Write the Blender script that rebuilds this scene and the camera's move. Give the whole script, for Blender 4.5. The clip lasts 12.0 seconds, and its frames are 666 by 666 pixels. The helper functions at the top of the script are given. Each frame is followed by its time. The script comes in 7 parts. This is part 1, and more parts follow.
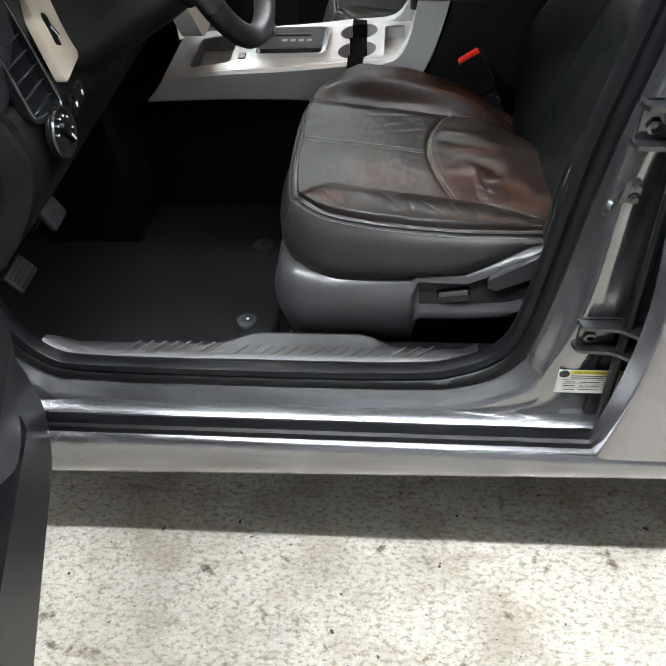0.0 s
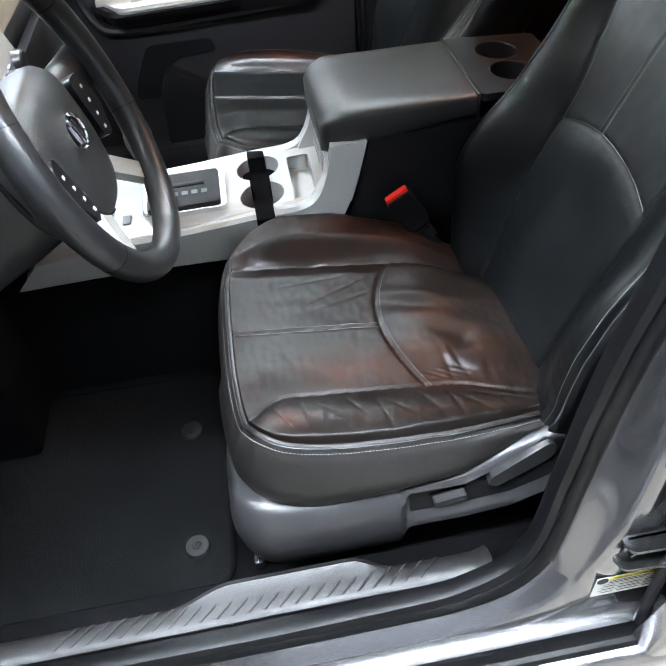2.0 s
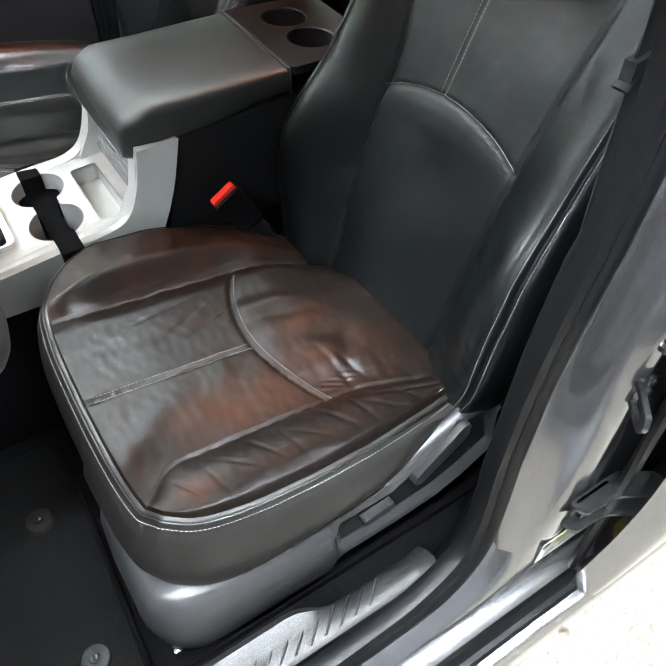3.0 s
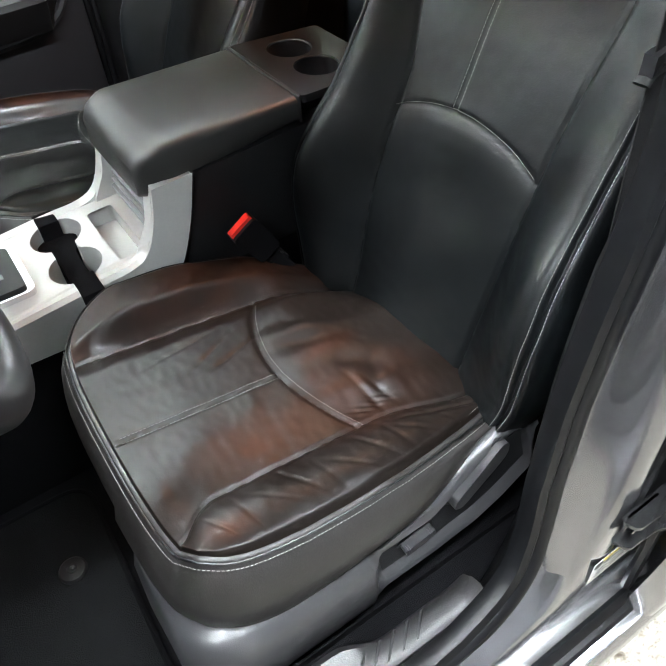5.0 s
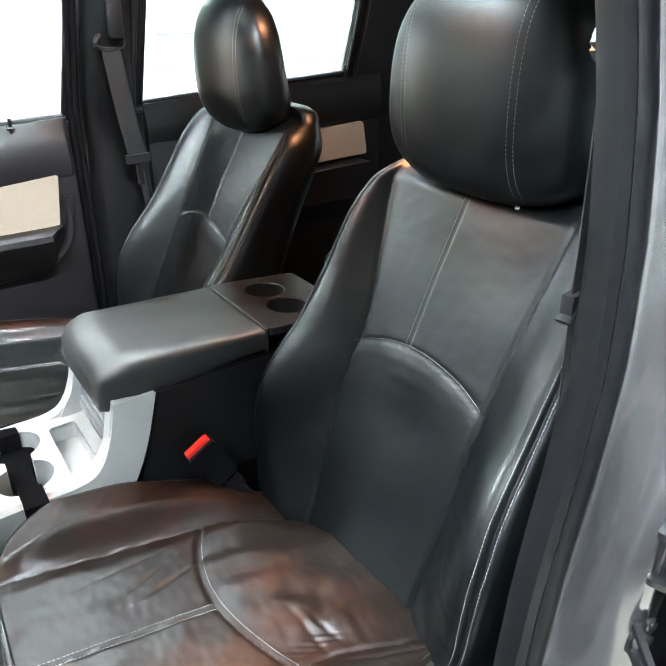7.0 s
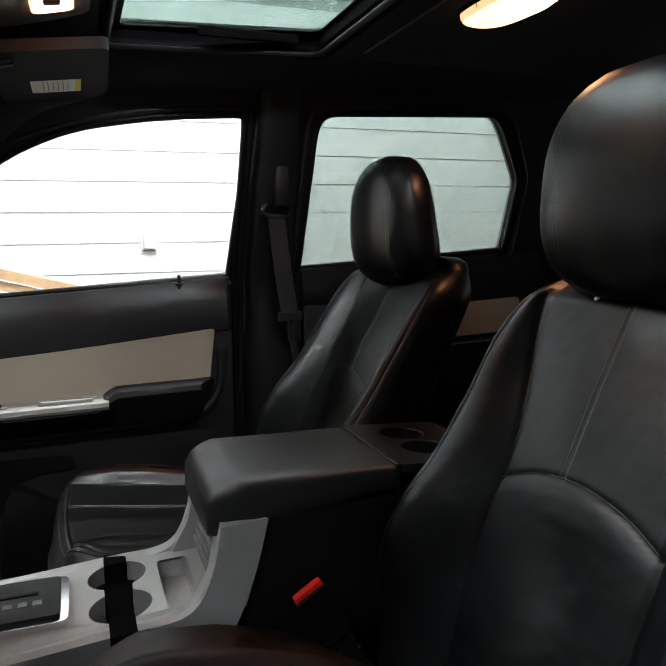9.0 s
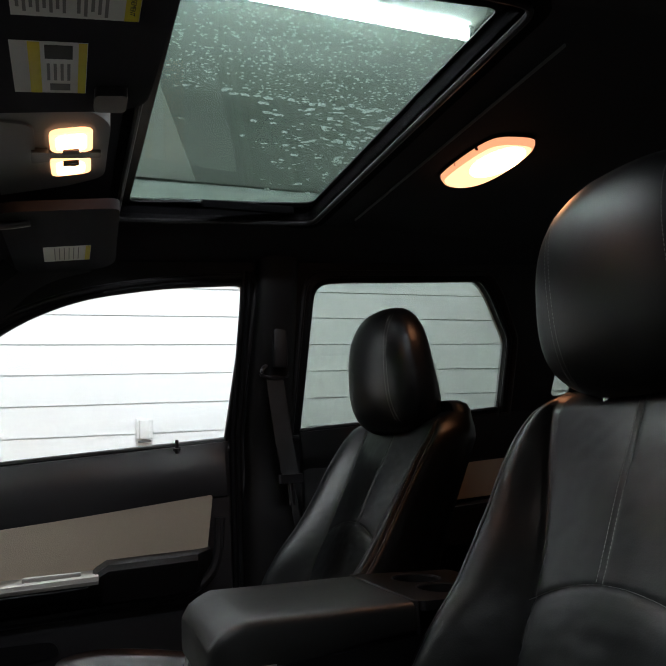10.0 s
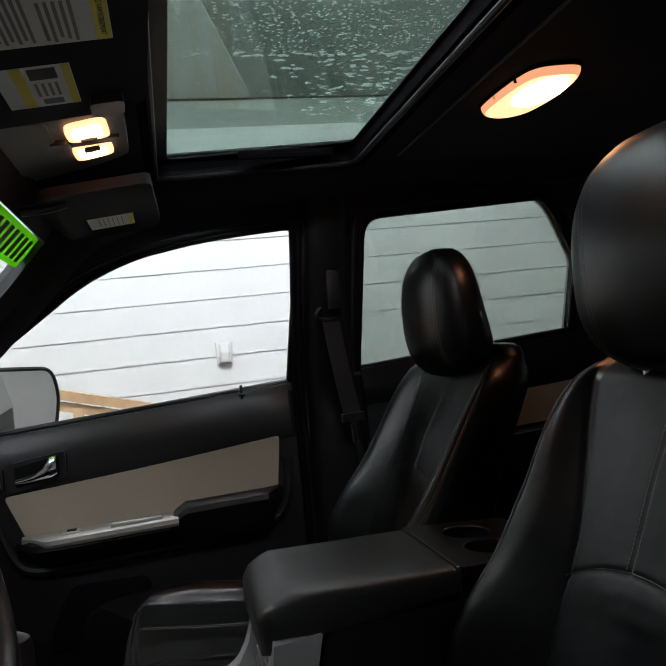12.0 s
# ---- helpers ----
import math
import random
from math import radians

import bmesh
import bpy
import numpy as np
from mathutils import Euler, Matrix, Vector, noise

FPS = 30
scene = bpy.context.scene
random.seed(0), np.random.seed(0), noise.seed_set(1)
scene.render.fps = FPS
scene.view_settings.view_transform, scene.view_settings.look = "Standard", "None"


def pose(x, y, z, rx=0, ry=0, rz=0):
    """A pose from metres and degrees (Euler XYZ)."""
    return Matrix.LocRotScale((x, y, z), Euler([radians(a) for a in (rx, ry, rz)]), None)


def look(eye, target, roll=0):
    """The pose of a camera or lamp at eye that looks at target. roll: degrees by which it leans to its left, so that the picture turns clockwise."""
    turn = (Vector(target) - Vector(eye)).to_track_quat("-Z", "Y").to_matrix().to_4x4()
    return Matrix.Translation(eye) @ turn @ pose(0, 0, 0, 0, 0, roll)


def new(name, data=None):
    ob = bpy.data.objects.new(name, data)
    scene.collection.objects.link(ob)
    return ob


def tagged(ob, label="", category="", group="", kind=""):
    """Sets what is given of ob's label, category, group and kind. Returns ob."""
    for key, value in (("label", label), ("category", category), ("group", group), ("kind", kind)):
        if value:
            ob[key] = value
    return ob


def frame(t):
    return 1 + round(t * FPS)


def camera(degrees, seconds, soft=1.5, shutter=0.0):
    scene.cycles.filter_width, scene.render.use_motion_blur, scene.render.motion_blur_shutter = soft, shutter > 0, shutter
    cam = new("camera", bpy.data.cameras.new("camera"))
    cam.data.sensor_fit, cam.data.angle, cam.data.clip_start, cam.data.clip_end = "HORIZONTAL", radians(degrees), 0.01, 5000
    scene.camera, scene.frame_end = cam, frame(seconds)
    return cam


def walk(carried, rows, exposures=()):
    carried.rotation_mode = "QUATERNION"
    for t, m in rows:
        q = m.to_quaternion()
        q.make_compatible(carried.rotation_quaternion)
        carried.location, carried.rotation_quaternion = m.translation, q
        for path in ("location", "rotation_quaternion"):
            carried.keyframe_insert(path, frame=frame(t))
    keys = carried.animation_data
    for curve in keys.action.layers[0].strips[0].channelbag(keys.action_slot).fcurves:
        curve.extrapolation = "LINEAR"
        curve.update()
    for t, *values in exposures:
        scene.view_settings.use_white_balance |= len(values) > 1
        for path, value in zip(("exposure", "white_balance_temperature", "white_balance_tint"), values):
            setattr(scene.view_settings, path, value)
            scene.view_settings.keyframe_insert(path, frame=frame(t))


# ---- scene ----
cam = camera(51.4, 12.0, 1.3)
EXPOSURE = [(0.0, 1.56, 6450, 12), (0.5, 1.65, 6200, 10), (1.0, 2.15, 5850, 12), (1.5, 2.3, 5750, 12), (2.0, 2.0, 6050, 11), (2.5, 1.78, 6350, 11), (3.0, 2.15, 6350, 10), (5.0, 2.05, 6400, 10), (6.5, 2.65, 6200, 7), (7.0, 2.7, 6150, 8), (7.7, 1.85, 6300, 9), (9.3, -0.1, 6500, 13), (10.5, -0.65, 6500, 13), (12.0, -0.7, 6450, 14)]
PATH = [
    (0, (-0.115, -1.495, 1.385), (-0.3, -0.12, -0.055), -4.4),
    (0.5, (-0.216, -1.485, 1.429), (-0.239, -0.057, 0.029), -5.6),
    (1, (-0.182, -1.382, 1.452), (-0.215, 0.152, 0.169), -5.7),
    (1.5, (-0.147, -1.25, 1.466), (-0.263, 0.296, 0.202), -7.1),
    (2, (-0.213, -1.128, 1.459), (-0.078, 0.266, 0.031), -5.8),
    (2.5, (-0.282, -1.015, 1.435), (0.205, 0.236, -0.048), -1.6),
    (3, (-0.307, -0.953, 1.413), (0.418, 0.153, -0.087), 0.6),
    (3.2, (-0.314, -0.953, 1.408), (0.381, 0.091, -0.15), 0.9),
    (4.8, (-0.307, -0.939, 1.391), (0.426, 0.242, -0.047), -4.0),
    (5, (-0.31, -0.943, 1.394), (0.405, 0.25, -0.043), -4.8),
    (5.5, (-0.312, -0.927, 1.384), (0.47, 0.281, -0.005), -2.7),
    (6, (-0.319, -0.923, 1.386), (0.521, 0.351, 0.093), -3.5),
    (6.5, (-0.312, -0.927, 1.383), (0.666, 0.498, 0.377), -2.4),
    (7, (-0.289, -0.987, 1.371), (0.704, 0.519, 0.507), -0.2),
    (7.5, (-0.236, -1.052, 1.378), (0.592, 0.647, 0.723), -1.9),
    (7.7, (-0.225, -1.059, 1.364), (0.531, 0.678, 0.722), -2.7),
    (9.3, (-0.245, -0.948, 1.189), (0.453, 0.925, 1.124), -0.7),
    (9.5, (-0.232, -0.948, 1.17), (0.482, 0.918, 1.253), -0.9),
    (10, (-0.256, -0.945, 1.108), (0.459, 0.895, 1.433), -2.9),
    (10.5, (-0.176, -0.932, 1.051), (0.433, 0.876, 1.65), -4.6),
    (11, (-0.159, -0.947, 1.059), (0.418, 0.861, 1.691), -5.6),
    (11.5, (-0.157, -0.953, 1.126), (0.364, 0.961, 1.379), -5.5),
    (12, (-0.177, -0.97, 1.216), (0.289, 0.975, 1.251), -6.1),
]
walk(cam, [(t, look(eye, target, roll)) for t, eye, target, roll in PATH], EXPOSURE)


# ---- world and light ----
world = bpy.data.worlds.new("garage_dusk")
world.use_nodes = True
world.node_tree.nodes["Background"].inputs[0].default_value = (0.5, 0.55, 0.6, 1)
world.node_tree.nodes["Background"].inputs[1].default_value = 0.05
scene.world = world
TUBE = 190.0     # fluorescent tubes under the garage ceiling
TUBE_DRIVER = 160.0     # unseen tubes over the driver's side, strength set apart to balance cabin light
DOME = 28.0     # warm bulbs behind the cabin lamp lenses


# ---- materials ----
def material(name, base, rough=0.5, metal=0.0, grain=60.0, vary=0.15, bump=0.1, blotch=4.0, coat=0.0, spec=0.5, kind="noise"):
    """A surface with variation at two scales and fine relief."""
    m = bpy.data.materials.new(name)
    m.use_nodes = True
    n, l = m.node_tree.nodes, m.node_tree.links
    b = n["Principled BSDF"]
    b.inputs["Roughness"].default_value = rough
    b.inputs["Metallic"].default_value = metal
    b.inputs["Specular IOR Level"].default_value = spec
    b.inputs["Coat Weight"].default_value = coat
    b.inputs["Coat Roughness"].default_value = 0.08
    tc = n.new("ShaderNodeTexCoord")
    big = n.new("ShaderNodeTexNoise")
    big.inputs["Scale"].default_value, big.inputs["Detail"].default_value = blotch, 4
    fine = n.new("ShaderNodeTexVoronoi" if kind == "voronoi" else "ShaderNodeTexNoise")
    fine.inputs["Scale"].default_value = grain
    l.new(tc.outputs["Object"], big.inputs["Vector"])
    l.new(tc.outputs["Object"], fine.inputs["Vector"])
    mix = n.new("ShaderNodeMath")
    mix.operation = "ADD"
    l.new(big.outputs[0], mix.inputs[0])
    l.new(fine.outputs[0], mix.inputs[1])
    ramp = n.new("ShaderNodeValToRGB")
    lo = [c * (1 - vary) for c in base]
    hi = [min(1, c * (1 + vary)) for c in base]
    ramp.color_ramp.elements[0].position, ramp.color_ramp.elements[1].position = 0.55, 1.35 if kind != "voronoi" else 1.2
    ramp.color_ramp.elements[0].color, ramp.color_ramp.elements[1].color = (*lo, 1), (*hi, 1)
    half = n.new("ShaderNodeMath")
    half.operation = "MULTIPLY"
    half.inputs[1].default_value = 0.7
    l.new(mix.outputs[0], half.inputs[0])
    l.new(half.outputs[0], ramp.inputs[0])
    ramp.color_ramp.elements[0].position, ramp.color_ramp.elements[1].position = 0.35, 0.95
    l.new(ramp.outputs[0], b.inputs["Base Color"])
    rr = n.new("ShaderNodeMapRange")
    rr.inputs["To Min"].default_value, rr.inputs["To Max"].default_value = max(0.02, rough * 0.8), min(1, rough * 1.2)
    l.new(big.outputs[0], rr.inputs["Value"])
    l.new(rr.outputs[0], b.inputs["Roughness"])
    if bump:
        bp = n.new("ShaderNodeBump")
        bp.inputs["Strength"].default_value, bp.inputs["Distance"].default_value = bump, 0.002
        l.new(fine.outputs[0], bp.inputs["Height"])
        l.new(bp.outputs[0], b.inputs["Normal"])
    return m


def glow(name, colour, strength):
    m = bpy.data.materials.new(name)
    m.use_nodes = True
    b = m.node_tree.nodes["Principled BSDF"]
    b.inputs["Base Color"].default_value = (*colour, 1)
    b.inputs["Emission Color"].default_value = (*colour, 1)
    b.inputs["Emission Strength"].default_value = strength
    return m


def clear_glass(name, tint, rough=0.0, facing=0.03, grazing=0.6):
    """Thin glazing: mostly straight through, with a mirror sheen at grazing angles."""
    m = bpy.data.materials.new(name)
    m.use_nodes = True
    n, l = m.node_tree.nodes, m.node_tree.links
    n.remove(n["Principled BSDF"])
    t, g, f, mix = n.new("ShaderNodeBsdfTransparent"), n.new("ShaderNodeBsdfGlossy"), n.new("ShaderNodeLayerWeight"), n.new("ShaderNodeMixShader")
    t.inputs[0].default_value = (*tint, 1)
    g.inputs["Roughness"].default_value = rough
    power, scale = n.new("ShaderNodeMath"), n.new("ShaderNodeMapRange")
    power.operation = "POWER"
    power.inputs[1].default_value = 4.0
    scale.inputs["To Min"].default_value, scale.inputs["To Max"].default_value = facing, grazing
    l.new(f.outputs["Facing"], power.inputs[0])
    l.new(power.outputs[0], scale.inputs["Value"])
    l.new(scale.outputs[0], mix.inputs[0])
    l.new(t.outputs[0], mix.inputs[1])
    l.new(g.outputs[0], mix.inputs[2])
    l.new(mix.outputs[0], n["Material Output"].inputs[0])
    return m


def leather(name, base, rough, worn=None, places=(), spec=0.36):
    """Grained hide with fine wrinkles, a patchy sheen and, where worn, the brown dye showing through."""
    m = material(name, base, rough, 0, 520, 0.3, 0.05, 6, spec=spec, kind="voronoi")
    n, l = m.node_tree.nodes, m.node_tree.links
    b = n["Principled BSDF"]
    tc = n.new("ShaderNodeTexCoord")
    wr = n.new("ShaderNodeTexNoise")
    wr.inputs["Scale"].default_value, wr.inputs["Detail"].default_value, wr.inputs["Distortion"].default_value = 45, 5, 0.8
    l.new(tc.outputs["Object"], wr.inputs["Vector"])
    bp = n.new("ShaderNodeBump")
    bp.inputs["Strength"].default_value, bp.inputs["Distance"].default_value = 0.09, 0.002
    l.new(wr.outputs[0], bp.inputs["Height"])
    old = b.inputs["Normal"].links[0].from_socket
    l.new(old, bp.inputs["Normal"])
    l.new(bp.outputs[0], b.inputs["Normal"])
    if worn:
        total = None
        for c, sx, sy, r in places:
            sub = n.new("ShaderNodeVectorMath")
            sub.operation = "SUBTRACT"
            sub.inputs[1].default_value = c
            l.new(tc.outputs["Object"], sub.inputs[0])
            mul = n.new("ShaderNodeVectorMath")
            mul.operation = "MULTIPLY"
            mul.inputs[1].default_value = (sx, sy, 0.0)
            l.new(sub.outputs[0], mul.inputs[0])
            ln = n.new("ShaderNodeVectorMath")
            ln.operation = "LENGTH"
            l.new(mul.outputs[0], ln.inputs[0])
            mr = n.new("ShaderNodeMapRange")
            mr.inputs["From Min"].default_value, mr.inputs["From Max"].default_value = r, 0.0
            l.new(ln.outputs["Value"], mr.inputs["Value"])
            if total is None:
                total = mr.outputs[0]
            else:
                ad = n.new("ShaderNodeMath")
                ad.operation = "ADD"
                l.new(total, ad.inputs[0])
                l.new(mr.outputs[0], ad.inputs[1])
                total = ad.outputs[0]
        patch = n.new("ShaderNodeTexNoise")
        patch.inputs["Scale"].default_value, patch.inputs["Detail"].default_value = 14, 6
        l.new(tc.outputs["Object"], patch.inputs["Vector"])
        pr = n.new("ShaderNodeMapRange")
        pr.inputs["From Min"].default_value, pr.inputs["From Max"].default_value, pr.inputs["To Min"].default_value, pr.inputs["To Max"].default_value = 0.35, 0.7, 0.25, 1.6
        l.new(patch.outputs[0], pr.inputs["Value"])
        mu = n.new("ShaderNodeMath")
        mu.operation, mu.use_clamp = "MULTIPLY", True
        l.new(total, mu.inputs[0])
        l.new(pr.outputs[0], mu.inputs[1])
        mx = n.new("ShaderNodeMix")
        mx.data_type = "RGBA"
        mx.inputs[7].default_value = (*worn, 1)
        l.new(b.inputs["Base Color"].links[0].from_socket, mx.inputs[6])
        l.new(mu.outputs[0], mx.inputs[0])
        l.new(mx.outputs[2], b.inputs["Base Color"])
    return m


LEATHER = leather("black_leather", (0.0023, 0.0030, 0.0035), 0.34, spec=0.35)
RIM_LEATHER = material("rim_leather", (0.011, 0.011, 0.0115), 0.33, 0, 300, 0.25, 0.03, 6)
LEATHER_WORN = leather("worn_leather", (0.0062, 0.0044, 0.0036), 0.34, (0.023, 0.0085, 0.0045),
                       (((-0.09, -0.186, 0.75), 0.70, 3.4, 0.20), ((0.01, -0.472, 0.69), 0.8, 1.5, 0.11), ((0.012, -0.380, 0.70), 1.0, 2.4, 0.06), ((-0.225, -0.560, 0.73), 1.2, 2.2, 0.05), ((-0.15, -0.470, 0.71), 0.8, 1.2, 0.065)), spec=0.19)
LEATHER_SIDE = leather("bolster_worn_leather", (0.0024, 0.0030, 0.0031), 0.34, (0.026, 0.010, 0.006),
                       (((-0.08, 0.575, 0.73), 1.0, 3.0, 0.22),), spec=0.32)
# Vinyl sides; base lifted as well because they face the light.
SIDE_VINYL = leather("side_vinyl", (0.0145, 0.0132, 0.0125), 0.42, spec=0.4)
THREAD = material("grey_thread", (0.23, 0.23, 0.22), 0.8, 0, 300, 0.2, 0)
PLASTIC = material("charcoal_plastic", (0.0135, 0.0135, 0.0150), 0.37, 0, 700, 0.25, 0.08, 5, spec=0.42, kind="voronoi")
PLASTIC_SOFT = material("soft_black_plastic", (0.0045, 0.0047, 0.0053), 0.50, 0, 600, 0.2, 0.15, 5, spec=0.3, kind="voronoi")
PLASTIC_GLOSS = material("satin_black_plastic", (0.02, 0.02, 0.022), 0.3, 0, 200, 0.1, 0.02)
SATIN = material("satin_charcoal_plastic", (0.030, 0.0295, 0.0315), 0.32, 0, 800, 0.15, 0.06, 5, kind="voronoi")
SCUFF = material("scuffed_charcoal_plastic", (0.021, 0.020, 0.0205), 0.40, 0, 500, 0.3, 0.10, 9, kind="voronoi")
VINYL = material("charcoal_vinyl", (0.018, 0.0188, 0.0185), 0.42, 0, 900, 0.2, 0.12, 4, kind="voronoi")
GREY_PLASTIC = material("grey_plastic", (0.13, 0.135, 0.14), 0.5, 0, 500, 0.12, 0.08)
SILVER = material("silver_paint", (0.40, 0.405, 0.395), 0.38, 0.35, 300, 0.05, 0.02, 3)
SILVER_DIM = material("dull_silver_paint", (0.33, 0.325, 0.30), 0.42, 0.25, 300, 0.06, 0.02, 3)
BEIGE = material("beige_vinyl", (0.36, 0.312, 0.246), 0.6, 0, 500, 0.08, 0.12, 4, kind="voronoi")
CHROME = material("chrome", (0.8, 0.8, 0.82), 0.12, 1.0, 80, 0.05, 0)
STEEL = material("zinc_steel", (0.10, 0.10, 0.104), 0.24, 0.9, 90, 0.25, 0.05, 20)
PAINT = material("grey_metallic_paint", (0.25, 0.247, 0.258), 0.25, 0.88, 900, 0.08, 0.01, 2, coat=1.0)
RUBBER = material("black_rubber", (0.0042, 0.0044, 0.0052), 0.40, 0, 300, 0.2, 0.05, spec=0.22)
CARPET = material("black_carpet", (0.003, 0.003, 0.0035), 0.95, 0, 900, 0.6, 0.8, 5, spec=0.05)
MAT_CARPET = material("charcoal_mat", (0.0042, 0.0044, 0.0046), 0.95, 0, 700, 0.75, 0.8, 7, spec=0.05)
BELT = material("seat_belt_webbing", (0.011, 0.011, 0.012), 0.7, 0, 900, 0.3, 0.3)
HEADLINER = material("dark_headliner", (0.030, 0.029, 0.033), 0.95, 0, 900, 0.25, 0.25, 5, spec=0.1)
RED = material("red_plastic", (0.75, 0.03, 0.02), 0.4, 0, 100, 0.05, 0)
LABEL = material("white_label", (0.72, 0.72, 0.68), 0.5, 0, 100, 0.04, 0)
YELLOW = material("yellow_label", (0.75, 0.62, 0.03), 0.5, 0, 100, 0.04, 0)
INK = material("black_ink", (0.03, 0.03, 0.03), 0.6, 0, 100, 0.1, 0)
TEXT_GREY = material("fine_print", (0.22, 0.22, 0.21), 0.6, 0, 100, 0.1, 0)
GREEN = material("green_sticker", (0.28, 0.66, 0.03), 0.5, 0, 100, 0.06, 0)
thin = GREEN.node_tree.nodes.new("ShaderNodeBsdfTranslucent")
thin.inputs[0].default_value = (0.35, 0.8, 0.03, 1)
both = GREEN.node_tree.nodes.new("ShaderNodeMixShader")
both.inputs[0].default_value = 0.6
GREEN.node_tree.links.new(GREEN.node_tree.nodes["Principled BSDF"].outputs[0], both.inputs[1])
GREEN.node_tree.links.new(thin.outputs[0], both.inputs[2])
GREEN.node_tree.links.new(both.outputs[0], GREEN.node_tree.nodes["Material Output"].inputs[0])
CONCRETE = material("pale_concrete", (0.36, 0.332, 0.285), 0.9, 0, 160, 0.30, 1.0, 5)


def stain(m, colour, scale, lo, hi, amount, stretch=1.0):
    """Blotches of another colour over a material's base colour."""
    n, l = m.node_tree.nodes, m.node_tree.links
    b = n["Principled BSDF"]
    tc, ns, mr, mx = n.new("ShaderNodeTexCoord"), n.new("ShaderNodeTexNoise"), n.new("ShaderNodeMapRange"), n.new("ShaderNodeMix")
    ns.inputs["Scale"].default_value, ns.inputs["Detail"].default_value, ns.inputs["Roughness"].default_value = scale, 8, 0.65
    mp = n.new("ShaderNodeMapping")
    mp.inputs["Scale"].default_value = (1 / stretch, 1, 1)
    l.new(tc.outputs["Object"], mp.inputs["Vector"])
    l.new(mp.outputs[0], ns.inputs["Vector"])
    mr.inputs["From Min"].default_value, mr.inputs["From Max"].default_value, mr.inputs["To Max"].default_value = lo, hi, amount
    l.new(ns.outputs[0], mr.inputs["Value"])
    mx.data_type = "RGBA"
    mx.inputs[7].default_value = (*colour, 1)
    l.new(b.inputs["Base Color"].links[0].from_socket, mx.inputs[6])
    l.new(mr.outputs[0], mx.inputs[0])
    l.new(mx.outputs[2], b.inputs["Base Color"])


stain(CONCRETE, (0.13, 0.105, 0.075), 110.0, 0.48, 0.62, 0.70, 1.6)
stain(CONCRETE, (0.50, 0.48, 0.43), 150.0, 0.54, 0.66, 0.5, 1.5)
stain(CONCRETE, (0.15, 0.12, 0.085), 24.0, 0.54, 0.68, 0.5, 5.0)
stain(CONCRETE, (0.17, 0.135, 0.09), 4.0, 0.48, 0.68, 0.6)
stain(CONCRETE, (0.050, 0.034, 0.02), 13.0, 0.605, 0.68, 0.9)
SIDING = material("white_siding", (0.80, 0.81, 0.81), 0.55, 0, 90, 0.02, 0.01, 2)
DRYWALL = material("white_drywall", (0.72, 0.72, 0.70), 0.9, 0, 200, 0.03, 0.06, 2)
# Tones for unseen walls, lowered to cut bounce light and deepen reflections.
WALL_DIM = material("wall_greyed_for_bounce", (0.38, 0.38, 0.37), 0.9, 0, 200, 0.12, 0.06, 2)
WALL_DARK = material("wall_darkened_for_reflections", (0.13, 0.133, 0.145), 0.9, 0, 200, 0.2, 0.06, 2)
# Greyed down so the weakly lit ceiling and upper wall look dim.
CEILING_DIM = material("dimmed_ceiling_paint", (0.40, 0.42, 0.40), 0.95, 0, 200, 0.04, 0.06, 2)
WOOD = material("fresh_pine", (0.58, 0.36, 0.19), 0.6, 0, 40, 0.2, 0.1, 6)
WHITE_METAL = material("white_enamel", (0.75, 0.75, 0.74), 0.4, 0, 90, 0.03, 0)
MIRROR = material("mirror", (0.9, 0.9, 0.9), 0.02, 1.0, 10, 0.0, 0)
TUBE_GLOW = glow("tube_glow", (0.93, 0.98, 1.0), TUBE)
TUBE_DRIVER_GLOW = glow("tube_driver_glow", (0.91, 0.965, 1.0), TUBE_DRIVER)
DOME_GLOW = glow("dome_glow", (1.0, 0.43, 0.20), DOME)
DOME_RIM = glow("dome_rim_glow", (1.0, 0.44, 0.22), 1.5)
DOME_MID = glow("dome_mid_glow", (1.0, 0.52, 0.26), 3.0)
DIAL_GLOW = glow("dial_glow", (0.16, 0.9, 0.2), 0.5)
WINDOW = clear_glass("clear_glass", (0.97, 0.985, 0.98))
WINDOW_TINT = clear_glass("tinted_glass", (0.53, 0.57, 0.54))
WINDOW_ROOF = clear_glass("sunroof_glass", (0.45, 0.52, 0.485), 0.0, 0.008, 0.25)
DROP = bpy.data.materials.new("water_drop")
DROP.use_nodes = True
dn, dl = DROP.node_tree.nodes, DROP.node_tree.links
dn.remove(dn["Principled BSDF"])
# White translucence stands in for tube light refracted by clear drops.
glint_white, clear, blend = dn.new("ShaderNodeBsdfTranslucent"), dn.new("ShaderNodeBsdfTransparent"), dn.new("ShaderNodeMixShader")
glint_white.inputs[0].default_value = (0.98, 1.0, 0.99, 1)
blend.inputs[0].default_value = 0.95
dl.new(clear.outputs[0], blend.inputs[1])
dl.new(glint_white.outputs[0], blend.inputs[2])
dl.new(blend.outputs[0], dn["Material Output"].inputs[0])


# ---- building helpers ----
def thing(name, base, label, category, group="", kind=""):
    """An Empty at the thing's base, for its parts."""
    e = new(name)
    e.location = base
    e.empty_display_size = 0.05
    return tagged(e, label, category, group, kind)


